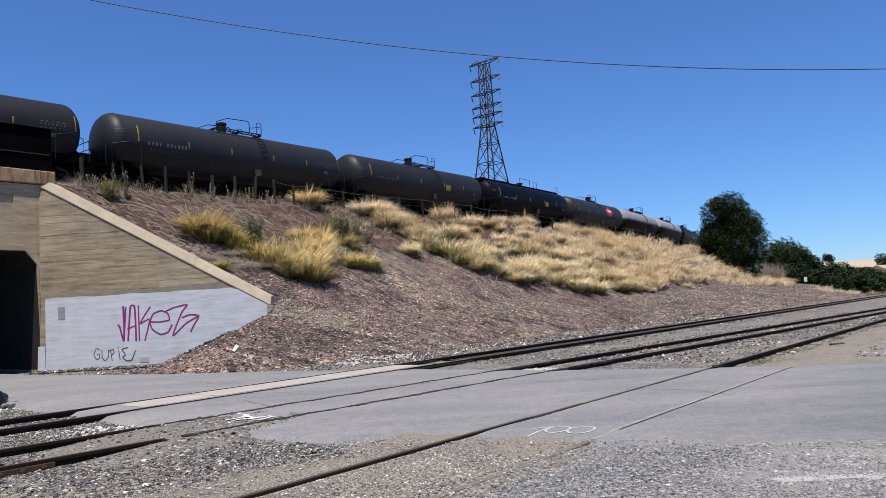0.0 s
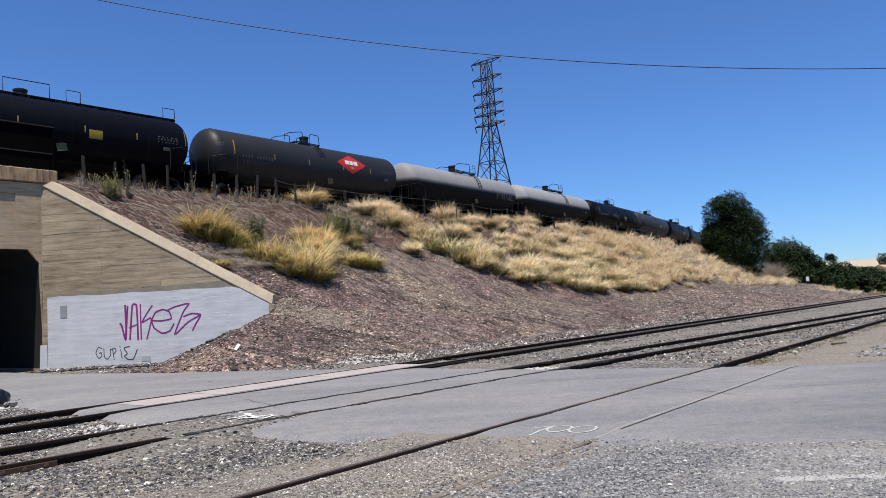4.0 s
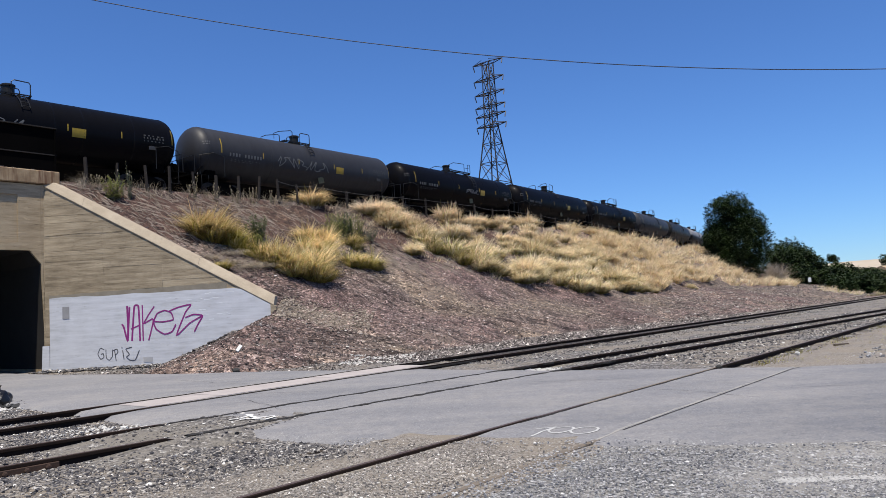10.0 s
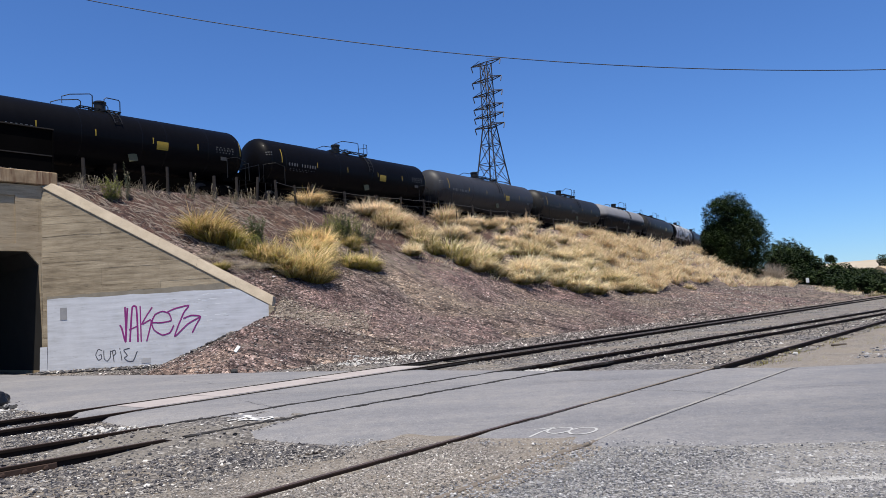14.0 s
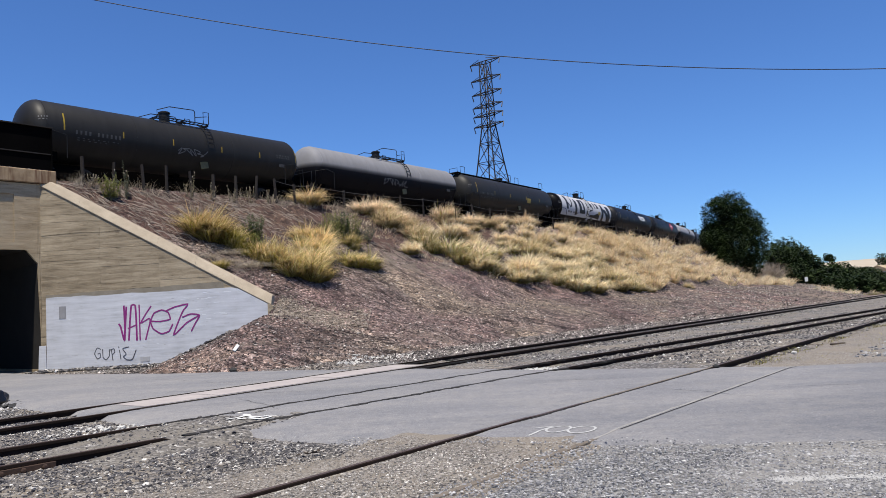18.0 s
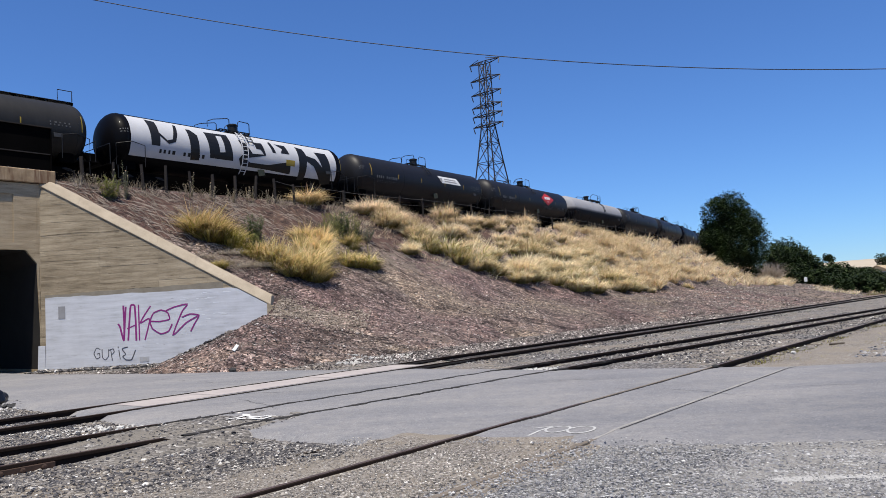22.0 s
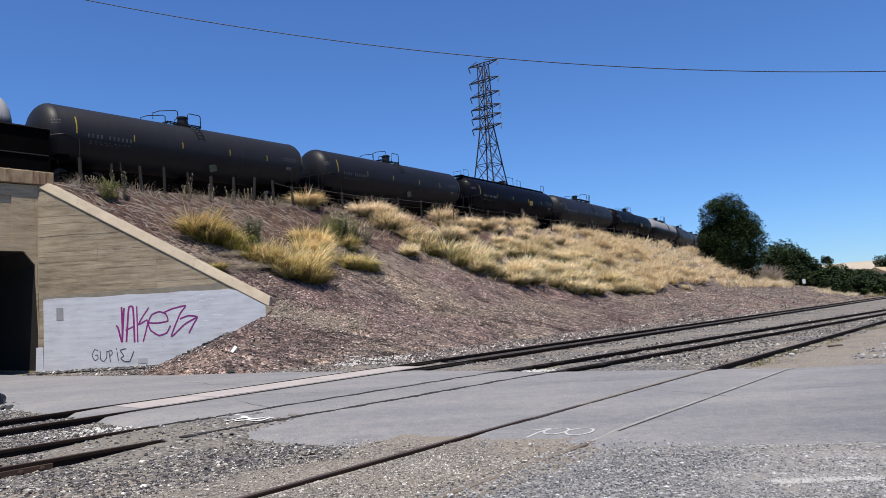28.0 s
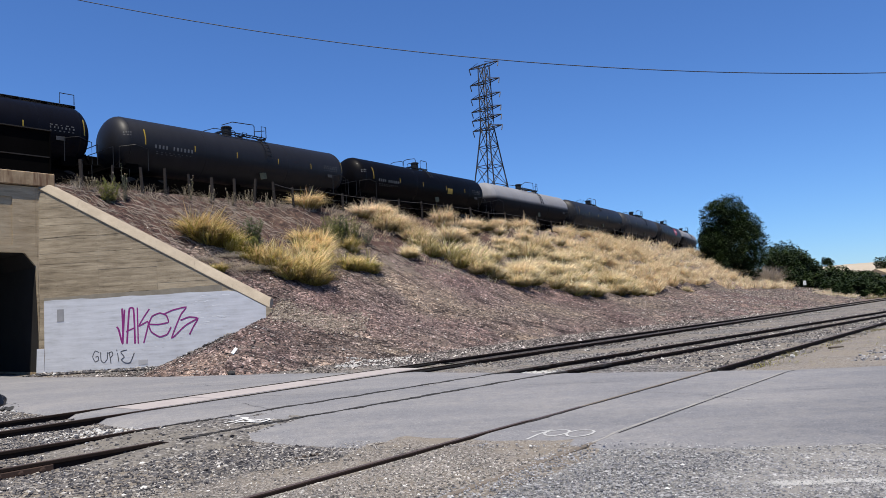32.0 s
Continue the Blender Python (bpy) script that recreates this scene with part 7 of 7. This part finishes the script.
for z in (28.8, 30.4, 31.8, 33.8, 36.0, 38.6):
    me = Mesh()
    for sx in (-1, 1):
        tip = (sx * 2.75, 0, z + 0.1)
        for sy in (-1, 1):
            me.tube([(sx * 0.65, sy * 0.65, z), tip], 0.075, 4)
            me.tube([(sx * 0.65, sy * 0.65, z + 0.4), tip], 0.05, 4)
        me.tube([(sx * 0.65, -0.65, z), (sx * 1.6, 0.33, z + 0.05)], 0.04, 4)
    for sy in (-1, 1):
        me.tube([(-0.65, sy * 0.65, z), (0.65, sy * 0.65, z)], 0.06, 4)
    arm = part("cross_arm", me, M_TOWER, tw)
    for sx in (-1, 1):
        part("insulator", Mesh().lathe([(-0.95, 0.04), (-0.9, 0.08), (-0.5, 0.08), (-0.1, 0.07), (0, 0.03)], 8, "z", (0, 0, 0)), M_INSUL, arm).matrix_basis = Matrix.Translation((sx * 2.75, 0, z + 0.1)) @ Matrix.Rotation(-0.45 if sx > 0 else 0.35, 4, "X")
cable = Mesh()
path = []
for i in range(81):
    x = -42 + i * 1.1
    path.append((x, 24.0, 8.454 + 0.004216 * (x - 19.86) ** 2))
tagged(part("overhead_cable", cable.tube(path, 0.014, 6), M_CABLE), "black overhead cable sagging across the sky", "cable")

# ---- distance: dry hill, shed, sign ----
me = Mesh()
nx_, ny_ = 36, 12
for i in range(nx_ + 1):
    for j in range(ny_ + 1):
        x, y = 250 + i * 20, 570 + j * 24
        u, w = (x - 480) / 240, (y - 720) / 158
        z = 28.6 * math.exp(-u ** 4 - w * w) + 14 * math.exp(-((x - 770) / 190) ** 2 - w * w) + 1.5 * noise.noise(Vector((x * 0.006, y * 0.006, 0))) - 4
        me.v.append((x, y, z))
me.f = [(i * (ny_ + 1) + j, (i + 1) * (ny_ + 1) + j, (i + 1) * (ny_ + 1) + j + 1, i * (ny_ + 1) + j + 1) for i in range(nx_) for j in range(ny_)]
tagged(part("hill", me, M_HILL, smooth=True, fix=False), "distant hill of dry golden grass", "hill", kind="structure")
tree("tree", "lone round oak on the dry hill", 364, 699, 22.5, 9.0, 12.5, 71, 3000, 0.8, M_LEAF, 0.05)
sh = thing("shed", "small pale shed at the edge of the trees", "shed", pose(111.6, 186, GROUND, 0, 0, 28))
part("wall", Mesh().box((0, 0, 2.2), (9, 6, 4.4), 0.04), M_SIGN, sh)
part("roof", Mesh().prism([(-4.9, -3.5, 4.4), (-4.9, 0, 5.9), (-4.9, 3.5, 4.4)], (9.8, 0, 0)), M_ABUT, sh)
part("door", Mesh().box((-1.5, -3.02, 1.1), (2.4, 0.08, 2.2), 0.02), M_PATCH, sh)
sg_ = thing("trackside_sign", "small white sign on a post by the bank", "sign", pose(56.0, 115.0, 1.45))
part("post", Mesh().tube([(0, 0, -1.7), (0, 0, 1.5)], 0.05, 6), M_POST, sg_)
part("board", Mesh().box((0, -0.06, 1.2), (0.5, 0.04, 0.7), 0.02), M_SIGN, sg_)

# ---- parked trailer tail at the road side ----
tl = thing("trailer", "tail of a small grey trailer with an orange reflector", "trailer", pose(-13.14, 21.0, 0, 0, 0, 20))
part("tail_board", Mesh().box((-0.9, 0, 0.48), (1.694, 1.232, 0.385), 0.03), worn("dull_grey_metal", (0.154, 0.1617, 0.1617), (0.0924, 0.0924, 0.0963), 0.6), tl, "grey metal tail board")
part("reflector", Mesh().box((0.1, -0.81, 0.34), (0.2772, 0.0231, 0.154), 0.01), worn("orange_reflector", (0.5005, 0.154, 0.0308), (0.385, 0.1078, 0.0231), 0.35), tl, "orange reflector")
part("tyre", Mesh().lathe([(-0.1, 0.16), (-0.1, 0.24), (-0.06, 0.27), (0.06, 0.27), (0.1, 0.24), (0.1, 0.16)], 20, "y", (-0.25, -0.86, 0.24)), M_FLANGE, tl, "black rubber tyre")

# black bag and dark rubble by the road
bg = thing("rubbish_bag", "black plastic bag slumped on dark rubble", "bag", pose(-10.35, 16.9, GROUND))
bmg = bmesh.new()
bmesh.ops.create_icosphere(bmg, subdivisions=3, radius=0.26)
for q in bmg.verts:
    q.co *= 1 + 0.3 * noise.noise(q.co * 5)
    q.co.z = max(0.0, q.co.z * 0.8 + 0.17)
dat = bpy.data.meshes.new("sack")
bmg.to_mesh(dat)
bmg.free()
dat.materials.append(worn("black_plastic", (0.0092, 0.0092, 0.01), (0.0046, 0.0046, 0.0054), 0.35, 0, 4, 20, 0.3, 0.02, spec=0.4))
new("sack", dat).parent = bg
part("knot", Mesh().lathe([(0.36, 0.03), (0.42, 0.02), (0.47, 0.05)], 8, "z"), dat.materials[0], bg)

# ---- loose stone ----
def stones(name, label, spots, lo, hi, seed, mat, category="gravel", plain=False):
    """Broken stone lying loose: rough eight to twenty sided chips."""
    rnd = np.random.RandomState(seed)
    g = (1 + 5 ** 0.5) / 2
    base = np.array([(-1, g, 0), (1, g, 0), (-1, -g, 0), (1, -g, 0), (0, -1, g), (0, 1, g), (0, -1, -g), (0, 1, -g), (g, 0, -1), (g, 0, 1), (-g, 0, -1), (-g, 0, 1)]) / 1.9
    fc = np.array([(0, 11, 5), (0, 5, 1), (0, 1, 7), (0, 7, 10), (0, 10, 11), (1, 5, 9), (5, 11, 4), (11, 10, 2), (10, 7, 6), (7, 1, 8),
                   (3, 9, 4), (3, 4, 2), (3, 2, 6), (3, 6, 8), (3, 8, 9), (4, 9, 5), (2, 4, 11), (6, 2, 10), (8, 6, 7), (9, 8, 1)])
    if plain:      # small or far stones: eight faces are enough
        base = np.array([(1, 0, 0), (0, 1, 0), (-1, 0, 0), (0, -1, 0), (0, 0, 1), (0, 0, -1)]) * 1.1
        fc = np.array([(0, 1, 4), (1, 2, 4), (2, 3, 4), (3, 0, 4), (1, 0, 5), (2, 1, 5), (3, 2, 5), (0, 3, 5)])
    m = len(base)
    n = len(spots)
    P = np.array(spots)
    size = lo + (hi - lo) * rnd.rand(n) ** 2.2
    V = np.repeat(base[None], n, 0) * np.clip(1 + 0.42 * rnd.randn(n, m, 1), 0.35, 1.7)
    V *= (0.55 + 0.8 * rnd.rand(n, 1, 3)) * np.array([1, 1, 0.58])
    a = rnd.rand(n) * 6.283
    c, s = np.cos(a)[:, None], np.sin(a)[:, None]
    V = np.stack([V[:, :, 0] * c - V[:, :, 1] * s, V[:, :, 0] * s + V[:, :, 1] * c, V[:, :, 2]], 2) * size[:, None, None]
    V += P[:, None, :] + np.array([0, 0, 0.08])[None, None] * size[:, None, None]
    F = (fc[None] + m * np.arange(n)[:, None, None]).reshape(-1, 3)
    data = bpy.data.meshes.new(name)
    data.vertices.add(n * m)
    data.vertices.foreach_set("co", V.reshape(-1).astype(np.float32))
    data.loops.add(len(F) * 3)
    data.loops.foreach_set("vertex_index", F.reshape(-1).astype(np.int32))
    data.polygons.add(len(F))
    data.polygons.foreach_set("loop_start", (np.arange(len(F)) * 3).astype(np.int32))
    data.polygons.foreach_set("use_smooth", np.zeros(len(F), dtype=bool))
    data.update(calc_edges=True)
    data.materials.append(mat)
    return tagged(new(name, data), label, category, kind="stuff")


def chips(name, stops):
    def b(t, p):
        geo = t.nodes.new("ShaderNodeNewGeometry")
        col = ramp(t, geo.outputs["Random Per Island"], stops)
        col = mix(t, 1.0, col, ramp(t, noise_fac(t, place(t), 45, 3), [(0.3, (0.75, 0.75, 0.75)), (0.7, (1.15, 1.15, 1.15))]), "MULTIPLY")
        t.links.new(col, p.inputs["Base Color"])
        p.inputs["Roughness"].default_value = 0.85
        p.inputs["Specular IOR Level"].default_value = 0.3
    return material(name, b)


M_CHIPS = chips("mixed_ballast_stone", [(0.0, (0.018, 0.018, 0.022)), (0.35, (0.060, 0.058, 0.063)), (0.64, (0.125, 0.117, 0.114)), (0.84, (0.225, 0.202, 0.178)), (0.94, (0.36, 0.335, 0.30)), (1.0, (0.66, 0.645, 0.61))])
M_CHIPS3 = chips("pale_crushed_chips", [(0.0, (0.07, 0.073, 0.085)), (0.35, (0.185, 0.186, 0.198)), (0.75, (0.30, 0.298, 0.30)), (0.97, (0.39, 0.386, 0.378)), (1.0, (0.60, 0.59, 0.57))])
M_GRIT = chips("grey_tan_grit", [(0.0, (0.06, 0.056, 0.056)), (0.4, (0.20, 0.187, 0.174)), (0.8, (0.34, 0.31, 0.272)), (0.95, (0.46, 0.43, 0.39)), (1.0, (0.66, 0.64, 0.61))])
M_CHIPS4 = chips("grey_brown_stone", [(0.0, (0.0385, 0.0331, 0.0308)), (0.5, (0.154, 0.1309, 0.1155)), (0.9, (0.2772, 0.2464, 0.2156)), (1.0, (0.462, 0.4312, 0.4004))])
M_CHIPS2 = chips("reddish_stone", [(0.0, (0.010, 0.009, 0.009)), (0.42, (0.064, 0.054, 0.051)), (0.80, (0.190, 0.163, 0.149)), (0.93, (0.33, 0.288, 0.262)), (1.0, (0.66, 0.61, 0.57))])
rs = random.Random(31)
spots = []
while len(spots) < 36000:
    x, y = rs.uniform(-11, 1.5), rs.uniform(5.2, 17)
    if on_road(x, y, 0.15 + rs.random() ** 3 * -0.8) or x < -0.72 * y:
        continue
    c = -math.cos(thC) * x + math.sin(thC) * y - TRACKS[2][2]
    if c < 2.1 and x > -3.2 and rs.random() < 0.86 * min(1.0, (x + 3.2) / 1.5) * min(1.0, (2.1 - c) / 1.1 + 0.25):
        continue
    if c < 0.6 and (c < -0.85 or rs.random() < 0.5):
        continue
    spots.append((x, y, ground_z(x, y)))
for _ in range(1500):
    al, wd = rs.uniform(1.5, 6.6), rs.uniform(-1.7, 1.5)
    x, y = yard(1, al, wd)
    q = max(0.0, min(1.0, (al - 2.6) / 2.7))
    spots.append((x, y, GROUND - 0.03 + 0.128 * q * q * (3 - 2 * q) * max(0.0, min(1.0, (1 - abs(wd + 0.1) / 1.45) * 3.0))))
stones("ballast_stones", "loose grey ballast stones between the yard tracks", spots[::2], 0.010, 0.029, 5, M_CHIPS)
stones("ballast_stones", "small grey ballast chips between the yard tracks", spots[1::2], 0.007, 0.020, 25, M_CHIPS, plain=True)
spots = []
while len(spots) < 26000:
    x, y = rs.uniform(-1.5, 5.5), rs.uniform(4.6, 9.6)
    d = Vector((x, y, 0)) - ROAD_O
    if on_road(x, y, -0.35 * rs.random() ** 3) or -math.cos(thC) * x + math.sin(thC) * y - TRACKS[2][2] > 0.6:
        continue
    spots.append((x, y, 0.004 if on_road(x, y) else GROUND + 0.075))
stones("crushed_stone", "fine crushed stone of the gravel lot", spots, 0.005, 0.016, 6, M_CHIPS3, plain=True)
spots = []
while len(spots) < 15000:      # grit on the dirt of the nearest track, thick between its rails
    al, side = rs.uniform(1.6, 9.0), rs.uniform(-0.66, 2.0)
    if abs(side - 0.7175) < 0.07 or (side > 0.7 and rs.random() < 0.55 + 0.35 * math.exp(-((side - 0.95) / 0.2) ** 2)):
        continue
    x, y = yard(2, al, side)
    if on_road(x, y, -0.15 * rs.random() ** 3) or (side < 0.6 and al > 6.2 and rs.random() < 0.8):
        continue
    spots.append((x, y, 0.002 if on_road(x, y) else GROUND + 0.088))
stones("dirt_grit", "grey and tan grit on the dirt round the nearest rails", spots, 0.004, 0.016, 26, M_GRIT, plain=True)
spots = []
while len(spots) < 19000:
    k = rs.choice((0, 0, 1, 1, 2))
    al = 17 + 45 * rs.random() ** 1.6
    side = rs.uniform(-2.2, 3.6 if k == 0 else 2.2)
    if k == 0 and abs(side) < 0.66 and rs.random() < 0.85:
        continue
    x, y = yard(k, al, side)
    if on_road(x, y, 0.1):
        continue
    spots.append((x, y, ground_z(x, y)))
stones("ballast_stones", "loose ballast along the yard tracks beyond the road", spots, 0.018, 0.05, 7, M_CHIPS, plain=True)
spots = []
while len(spots) < 48000:
    s, off = -45 + 90 * rs.random() ** 1.4, rs.uniform(6, 21)
    if off < 11 and rs.random() < 0.6:
        continue
    x, y = beside(s, off)
    if x < WALL_X1 and y > WALL_Y - 0.3 and y < WALL_Y + 0.7:
        continue
    if on_road(x, y, -0.1):
        continue
    z = bank(x, y)
    if x < WALL_X1 and y < WALL_Y:
        z = min(z, 1.72 - 0.40 * (WALL_X1 - x))
    spots.append((x, y, max(z, GROUND)))
stones("slope_stones", "reddish stone chips scattered down the embankment", spots, 0.018, 0.055, 8, M_CHIPS2, plain=True)
spots = []
while len(spots) < 15000:
    s, off = rs.uniform(-12, 92), 10 + 17 * rs.random() ** 0.7
    if off < (low_edge(s) + 0.3 if s > 20 else 15.5) and rs.random() < 0.85:
        continue
    x, y = beside(s, off)
    if -math.cos(radians(38.73)) * x + math.sin(radians(38.73)) * y - 13.8 < 1.4:
        continue
    spots.append((x, y, max(bank(x, y), GROUND)))
stones("slope_stones", "grey and brown stones on the far foot of the embankment", spots, 0.03, 0.12, 15, M_CHIPS4, plain=True)
spots = []
while len(spots) < 9000:
    x, y = yard(0, 17.5 + 36 * rs.random() ** 1.4, 1.0 + 4.2 * rs.random() ** 0.8)
    if not on_road(x, y, 0.1):
        spots.append((x, y, max(bank(x, y), GROUND)))
stones("rubble", "dark purple-brown rubble between the bank and the first track", spots, 0.025, 0.075, 19, M_CHIPS2, plain=True)
spots = [(rs.uniform(-16.5, -8.5), WALL_Y - 0.05 - 0.9 * rs.random() ** 1.5, 0) for _ in range(2600)]
spots = [(x, y, max(GROUND + 0.06, 1.7 - 0.4 * (WALL_X1 - x)) - 0.02) for x, y, z in spots]
stones("wall_foot_stones", "band of loose stone along the foot of the wing wall", spots, 0.03, 0.085, 9, M_CHIPS)
M_PALE = worn("pale_stone", (0.539, 0.5275, 0.5005), (0.3465, 0.3388, 0.3157), 0.85, 0, 6, 40)
M_CHALK = worn("chalky_stone", (0.44, 0.435, 0.42), (0.30, 0.295, 0.285), 0.9, 0, 6, 40)
M_DARKST = worn("dark_stone", (0.0385, 0.0385, 0.0385), (0.0193, 0.0193, 0.0193), 0.85, 0, 6, 40)


def one_stone(x, y, z, size, mat, label, seed, stretch=(1, 1, 0.7)):
    rnd = random.Random(seed)
    bm = bmesh.new()
    bmesh.ops.create_icosphere(bm, subdivisions=2, radius=size)
    for vv in bm.verts:
        vv.co *= 1 + 0.35 * noise.noise(vv.co / size * 1.1 + Vector((seed, 0, 0)))
        vv.co = Vector((vv.co.x * stretch[0], vv.co.y * stretch[1], vv.co.z * stretch[2]))
    data = bpy.data.meshes.new("stone")
    bm.to_mesh(data)
    bm.free()
    data.materials.append(mat)
    ob = tagged(new("stone", data), label, "stone")
    ob.matrix_basis = pose(x, y, z + size * stretch[2] * 0.5, 0, 0, rnd.uniform(0, 360))


one_stone(7.95, 17.25, GROUND + 0.09, 0.06, M_PALE, "pale stone resting against the siding rail", 3)
sl = thing("slab", "thin white slab of broken concrete on the gravel", "slab", pose(-7.05, 24.4, bank(-7.05, 24.4) + 0.06, -40, 30, 0))
part("piece", Mesh().box((0, 0, 0.07), (0.11, 0.04, 0.27), 0.01), M_SIGN, sl)
one_stone(-6.75, 23.1, bank(-6.75, 23.1) + 0.05, 0.11, M_DARKST, "round dark stone at the road edge", 6)
spots = [(-6.3 + rs.random() * 1.9, 11.2 + rs.random() * 1.1, GROUND) for _ in range(130)]
spots += [(1.0 + rs.random() * 1.6, 16.6 + rs.random() * 1.6, GROUND + 0.02) for _ in range(220)]
spots += [(-11 + rs.random() * 2.5, 15.6 + rs.random() * 1.6, GROUND) for _ in range(160)]
for _ in range(620):
    x, y = -3.7 + rs.random() * 2.3, 24.0 + rs.random() * 3.4
    spots.append((x, y, max(GROUND, bank(x, y))))
stones("pale_stones", "scattered pale broken stones among the ballast", spots, 0.022, 0.058, 11, M_PALE)
spots = []
for _ in range(5200):
    q = rs.random()
    x, y = 2.55 + 2.9 * q + rs.gauss(0, 0.03), 6.08 - 0.34 * q + rs.gauss(0, 0.05 + 0.03 * q)
    if noise.noise(Vector((x * 3.0, y * 7.0, 2))) > -0.25:
        spots.append((x, y, GROUND + 0.078))
for _ in range(130):
    a = rs.random() * 6.28
    spots.append((3.43 + 0.09 * math.cos(a) + rs.gauss(0, 0.008), 6.49 + 0.07 * math.sin(a) + rs.gauss(0, 0.008), GROUND + 0.075))
stones("painted_stones", "band of whitened fine chips on the crushed stone", spots, 0.004, 0.011, 12, M_CHALK, plain=True)
spots = []
for _ in range(3600):
    x = -7.0 + 3.6 * rs.random() ** 1.5
    y = 30.2 + rs.gauss(0, 0.55) + 0.8 * (x + 7.0) * rs.random()
    spots.append((x, y, bank(x, y)))
stones("spilled_gravel", "pale tan gravel spilled round the end of the wing wall", spots, 0.02, 0.06, 13, chips("tan_chips", [(0.0, (0.13, 0.105, 0.082)), (0.6, (0.268, 0.222, 0.176)), (1.0, (0.42, 0.362, 0.30))]))
one_stone(5.37, 15.12, -0.02, 0.07, M_DARKST, "dark clod at the end of a rail groove", 21)
one_stone(-0.60, 9.0, GROUND + 0.03, 0.035, M_PALE, "white stone at the road edge", 22)
st_ = thing("stick", "dark broken stick lying at the road edge", "stick", pose(-0.85, 9.05, GROUND + 0.045, 0, 0, 5))
part("shaft", Mesh().tube([(-0.15, 0, 0.01), (-0.03, 0.005, 0.02), (0.1, -0.005, 0.016), (0.16, 0.0, 0.018)], [0.008, 0.010, 0.009, 0.005], 6), M_TIE, st_)
st_ = thing("stick", "curved piece of dead wood on the ballast", "stick", pose(-1.66, 8.6, GROUND + 0.04, 0, 0, 20))
part("shaft", Mesh().tube([(-0.2, 0, 0), (-0.06, 0.015, 0.012), (0.08, 0.01, 0.02), (0.16, -0.01, 0.012)], [0.008, 0.012, 0.022, 0.01], 7), M_TIE, st_)
spots = []
for _ in range(420):
    q = BRIDGE @ Vector((rs.uniform(-9, 0.3), -6.08 + 0.5 * rs.random() ** 2, 8.16))
    spots.append((q.x, q.y, q.z))
stones("ledge_debris", "loose stone and dirt lying on the bridge ledge", spots, 0.02, 0.06, 14, M_CHIPS2)
# thin dry growth at the foot of the far bank
pieces = []
for _ in range(150):
    q = rg.uniform(0.50, 0.60)
    y = rg.uniform(90, 112)
    x = q * y
    if -math.cos(radians(38.73)) * x + math.sin(radians(38.73)) * y - 13.8 < 2.6:
        continue
    pieces.append(moved(grass(rg, 40, 0.5, rg.uniform(0.3, 0.8), 0.05, SWEEP, 0.4, 0.7, 2), Matrix.Translation((x, y, max(GROUND, bank(x, y)) - 0.03))))
tagged(new("dry_grass", raw("dry_grass", *gather(pieces), M_STRAW)), "thin dry grass at the foot of the far bank", "grass", kind="stuff").color = (0.5, 0.15, 0.5, 1)
spots = []
for _ in range(520):
    x, y = yard(2, 17.6 + 16 * rs.random() ** 1.4, -1.2 - 1.6 * rs.random())
    if not on_road(x, y, 0.05):
        spots.append((x, y, GROUND + 0.07))
stones("pale_stones", "pale broken stone beside the nearest track beyond the road", spots, 0.02, 0.06, 17, M_CHIPS3)
spots = [(-10.6 + 1.5 * rs.random(), 16.35 + 0.8 * rs.random(), GROUND + 0.01) for _ in range(320)]
stones("dark_rubble", "heap of black rubble round the plastic bag", spots, 0.03, 0.09, 18, M_DARKST)
st_ = thing("old_tie", "short dark broken tie lying in the dirt", "railway tie", pose(*yard(2, 21.5, -0.25), GROUND + 0.09, 0, 0, 20))
part("timber", Mesh().box((0, 0, -0.02), (0.45, 0.11, 0.06), 0.012), M_TIE, st_)


def motions():
    """The train rolls past from the far end of the line towards the underpass, gaining a little speed."""
    for n, car in CARS.items():
        walk(car, [(t, car_pose(n, t)) for t in range(33)])
    # the wheels turn as far as the train has rolled
    ticks = [k / 30 for k in range(961)]
    turns = [Matrix.Rotation(-travelled(t) / 0.457, 4, "Y") for t in ticks]
    first = {}
    for n, wheelset in WHEELS:
        hub = wheelset.matrix_basis.translation.copy()
        key = round(hub.x, 2)
        if key not in first:
            walk(wheelset, [(t, Matrix.Translation(hub) @ r) for t, r in zip(ticks, turns)])
            first[key] = wheelset.animation_data.action
        else:      # all wheels turn alike
            wheelset.rotation_mode = "QUATERNION"
            wheelset.animation_data_create().action = first[key]
            wheelset.animation_data.action_slot = first[key].slots[0]


motions()
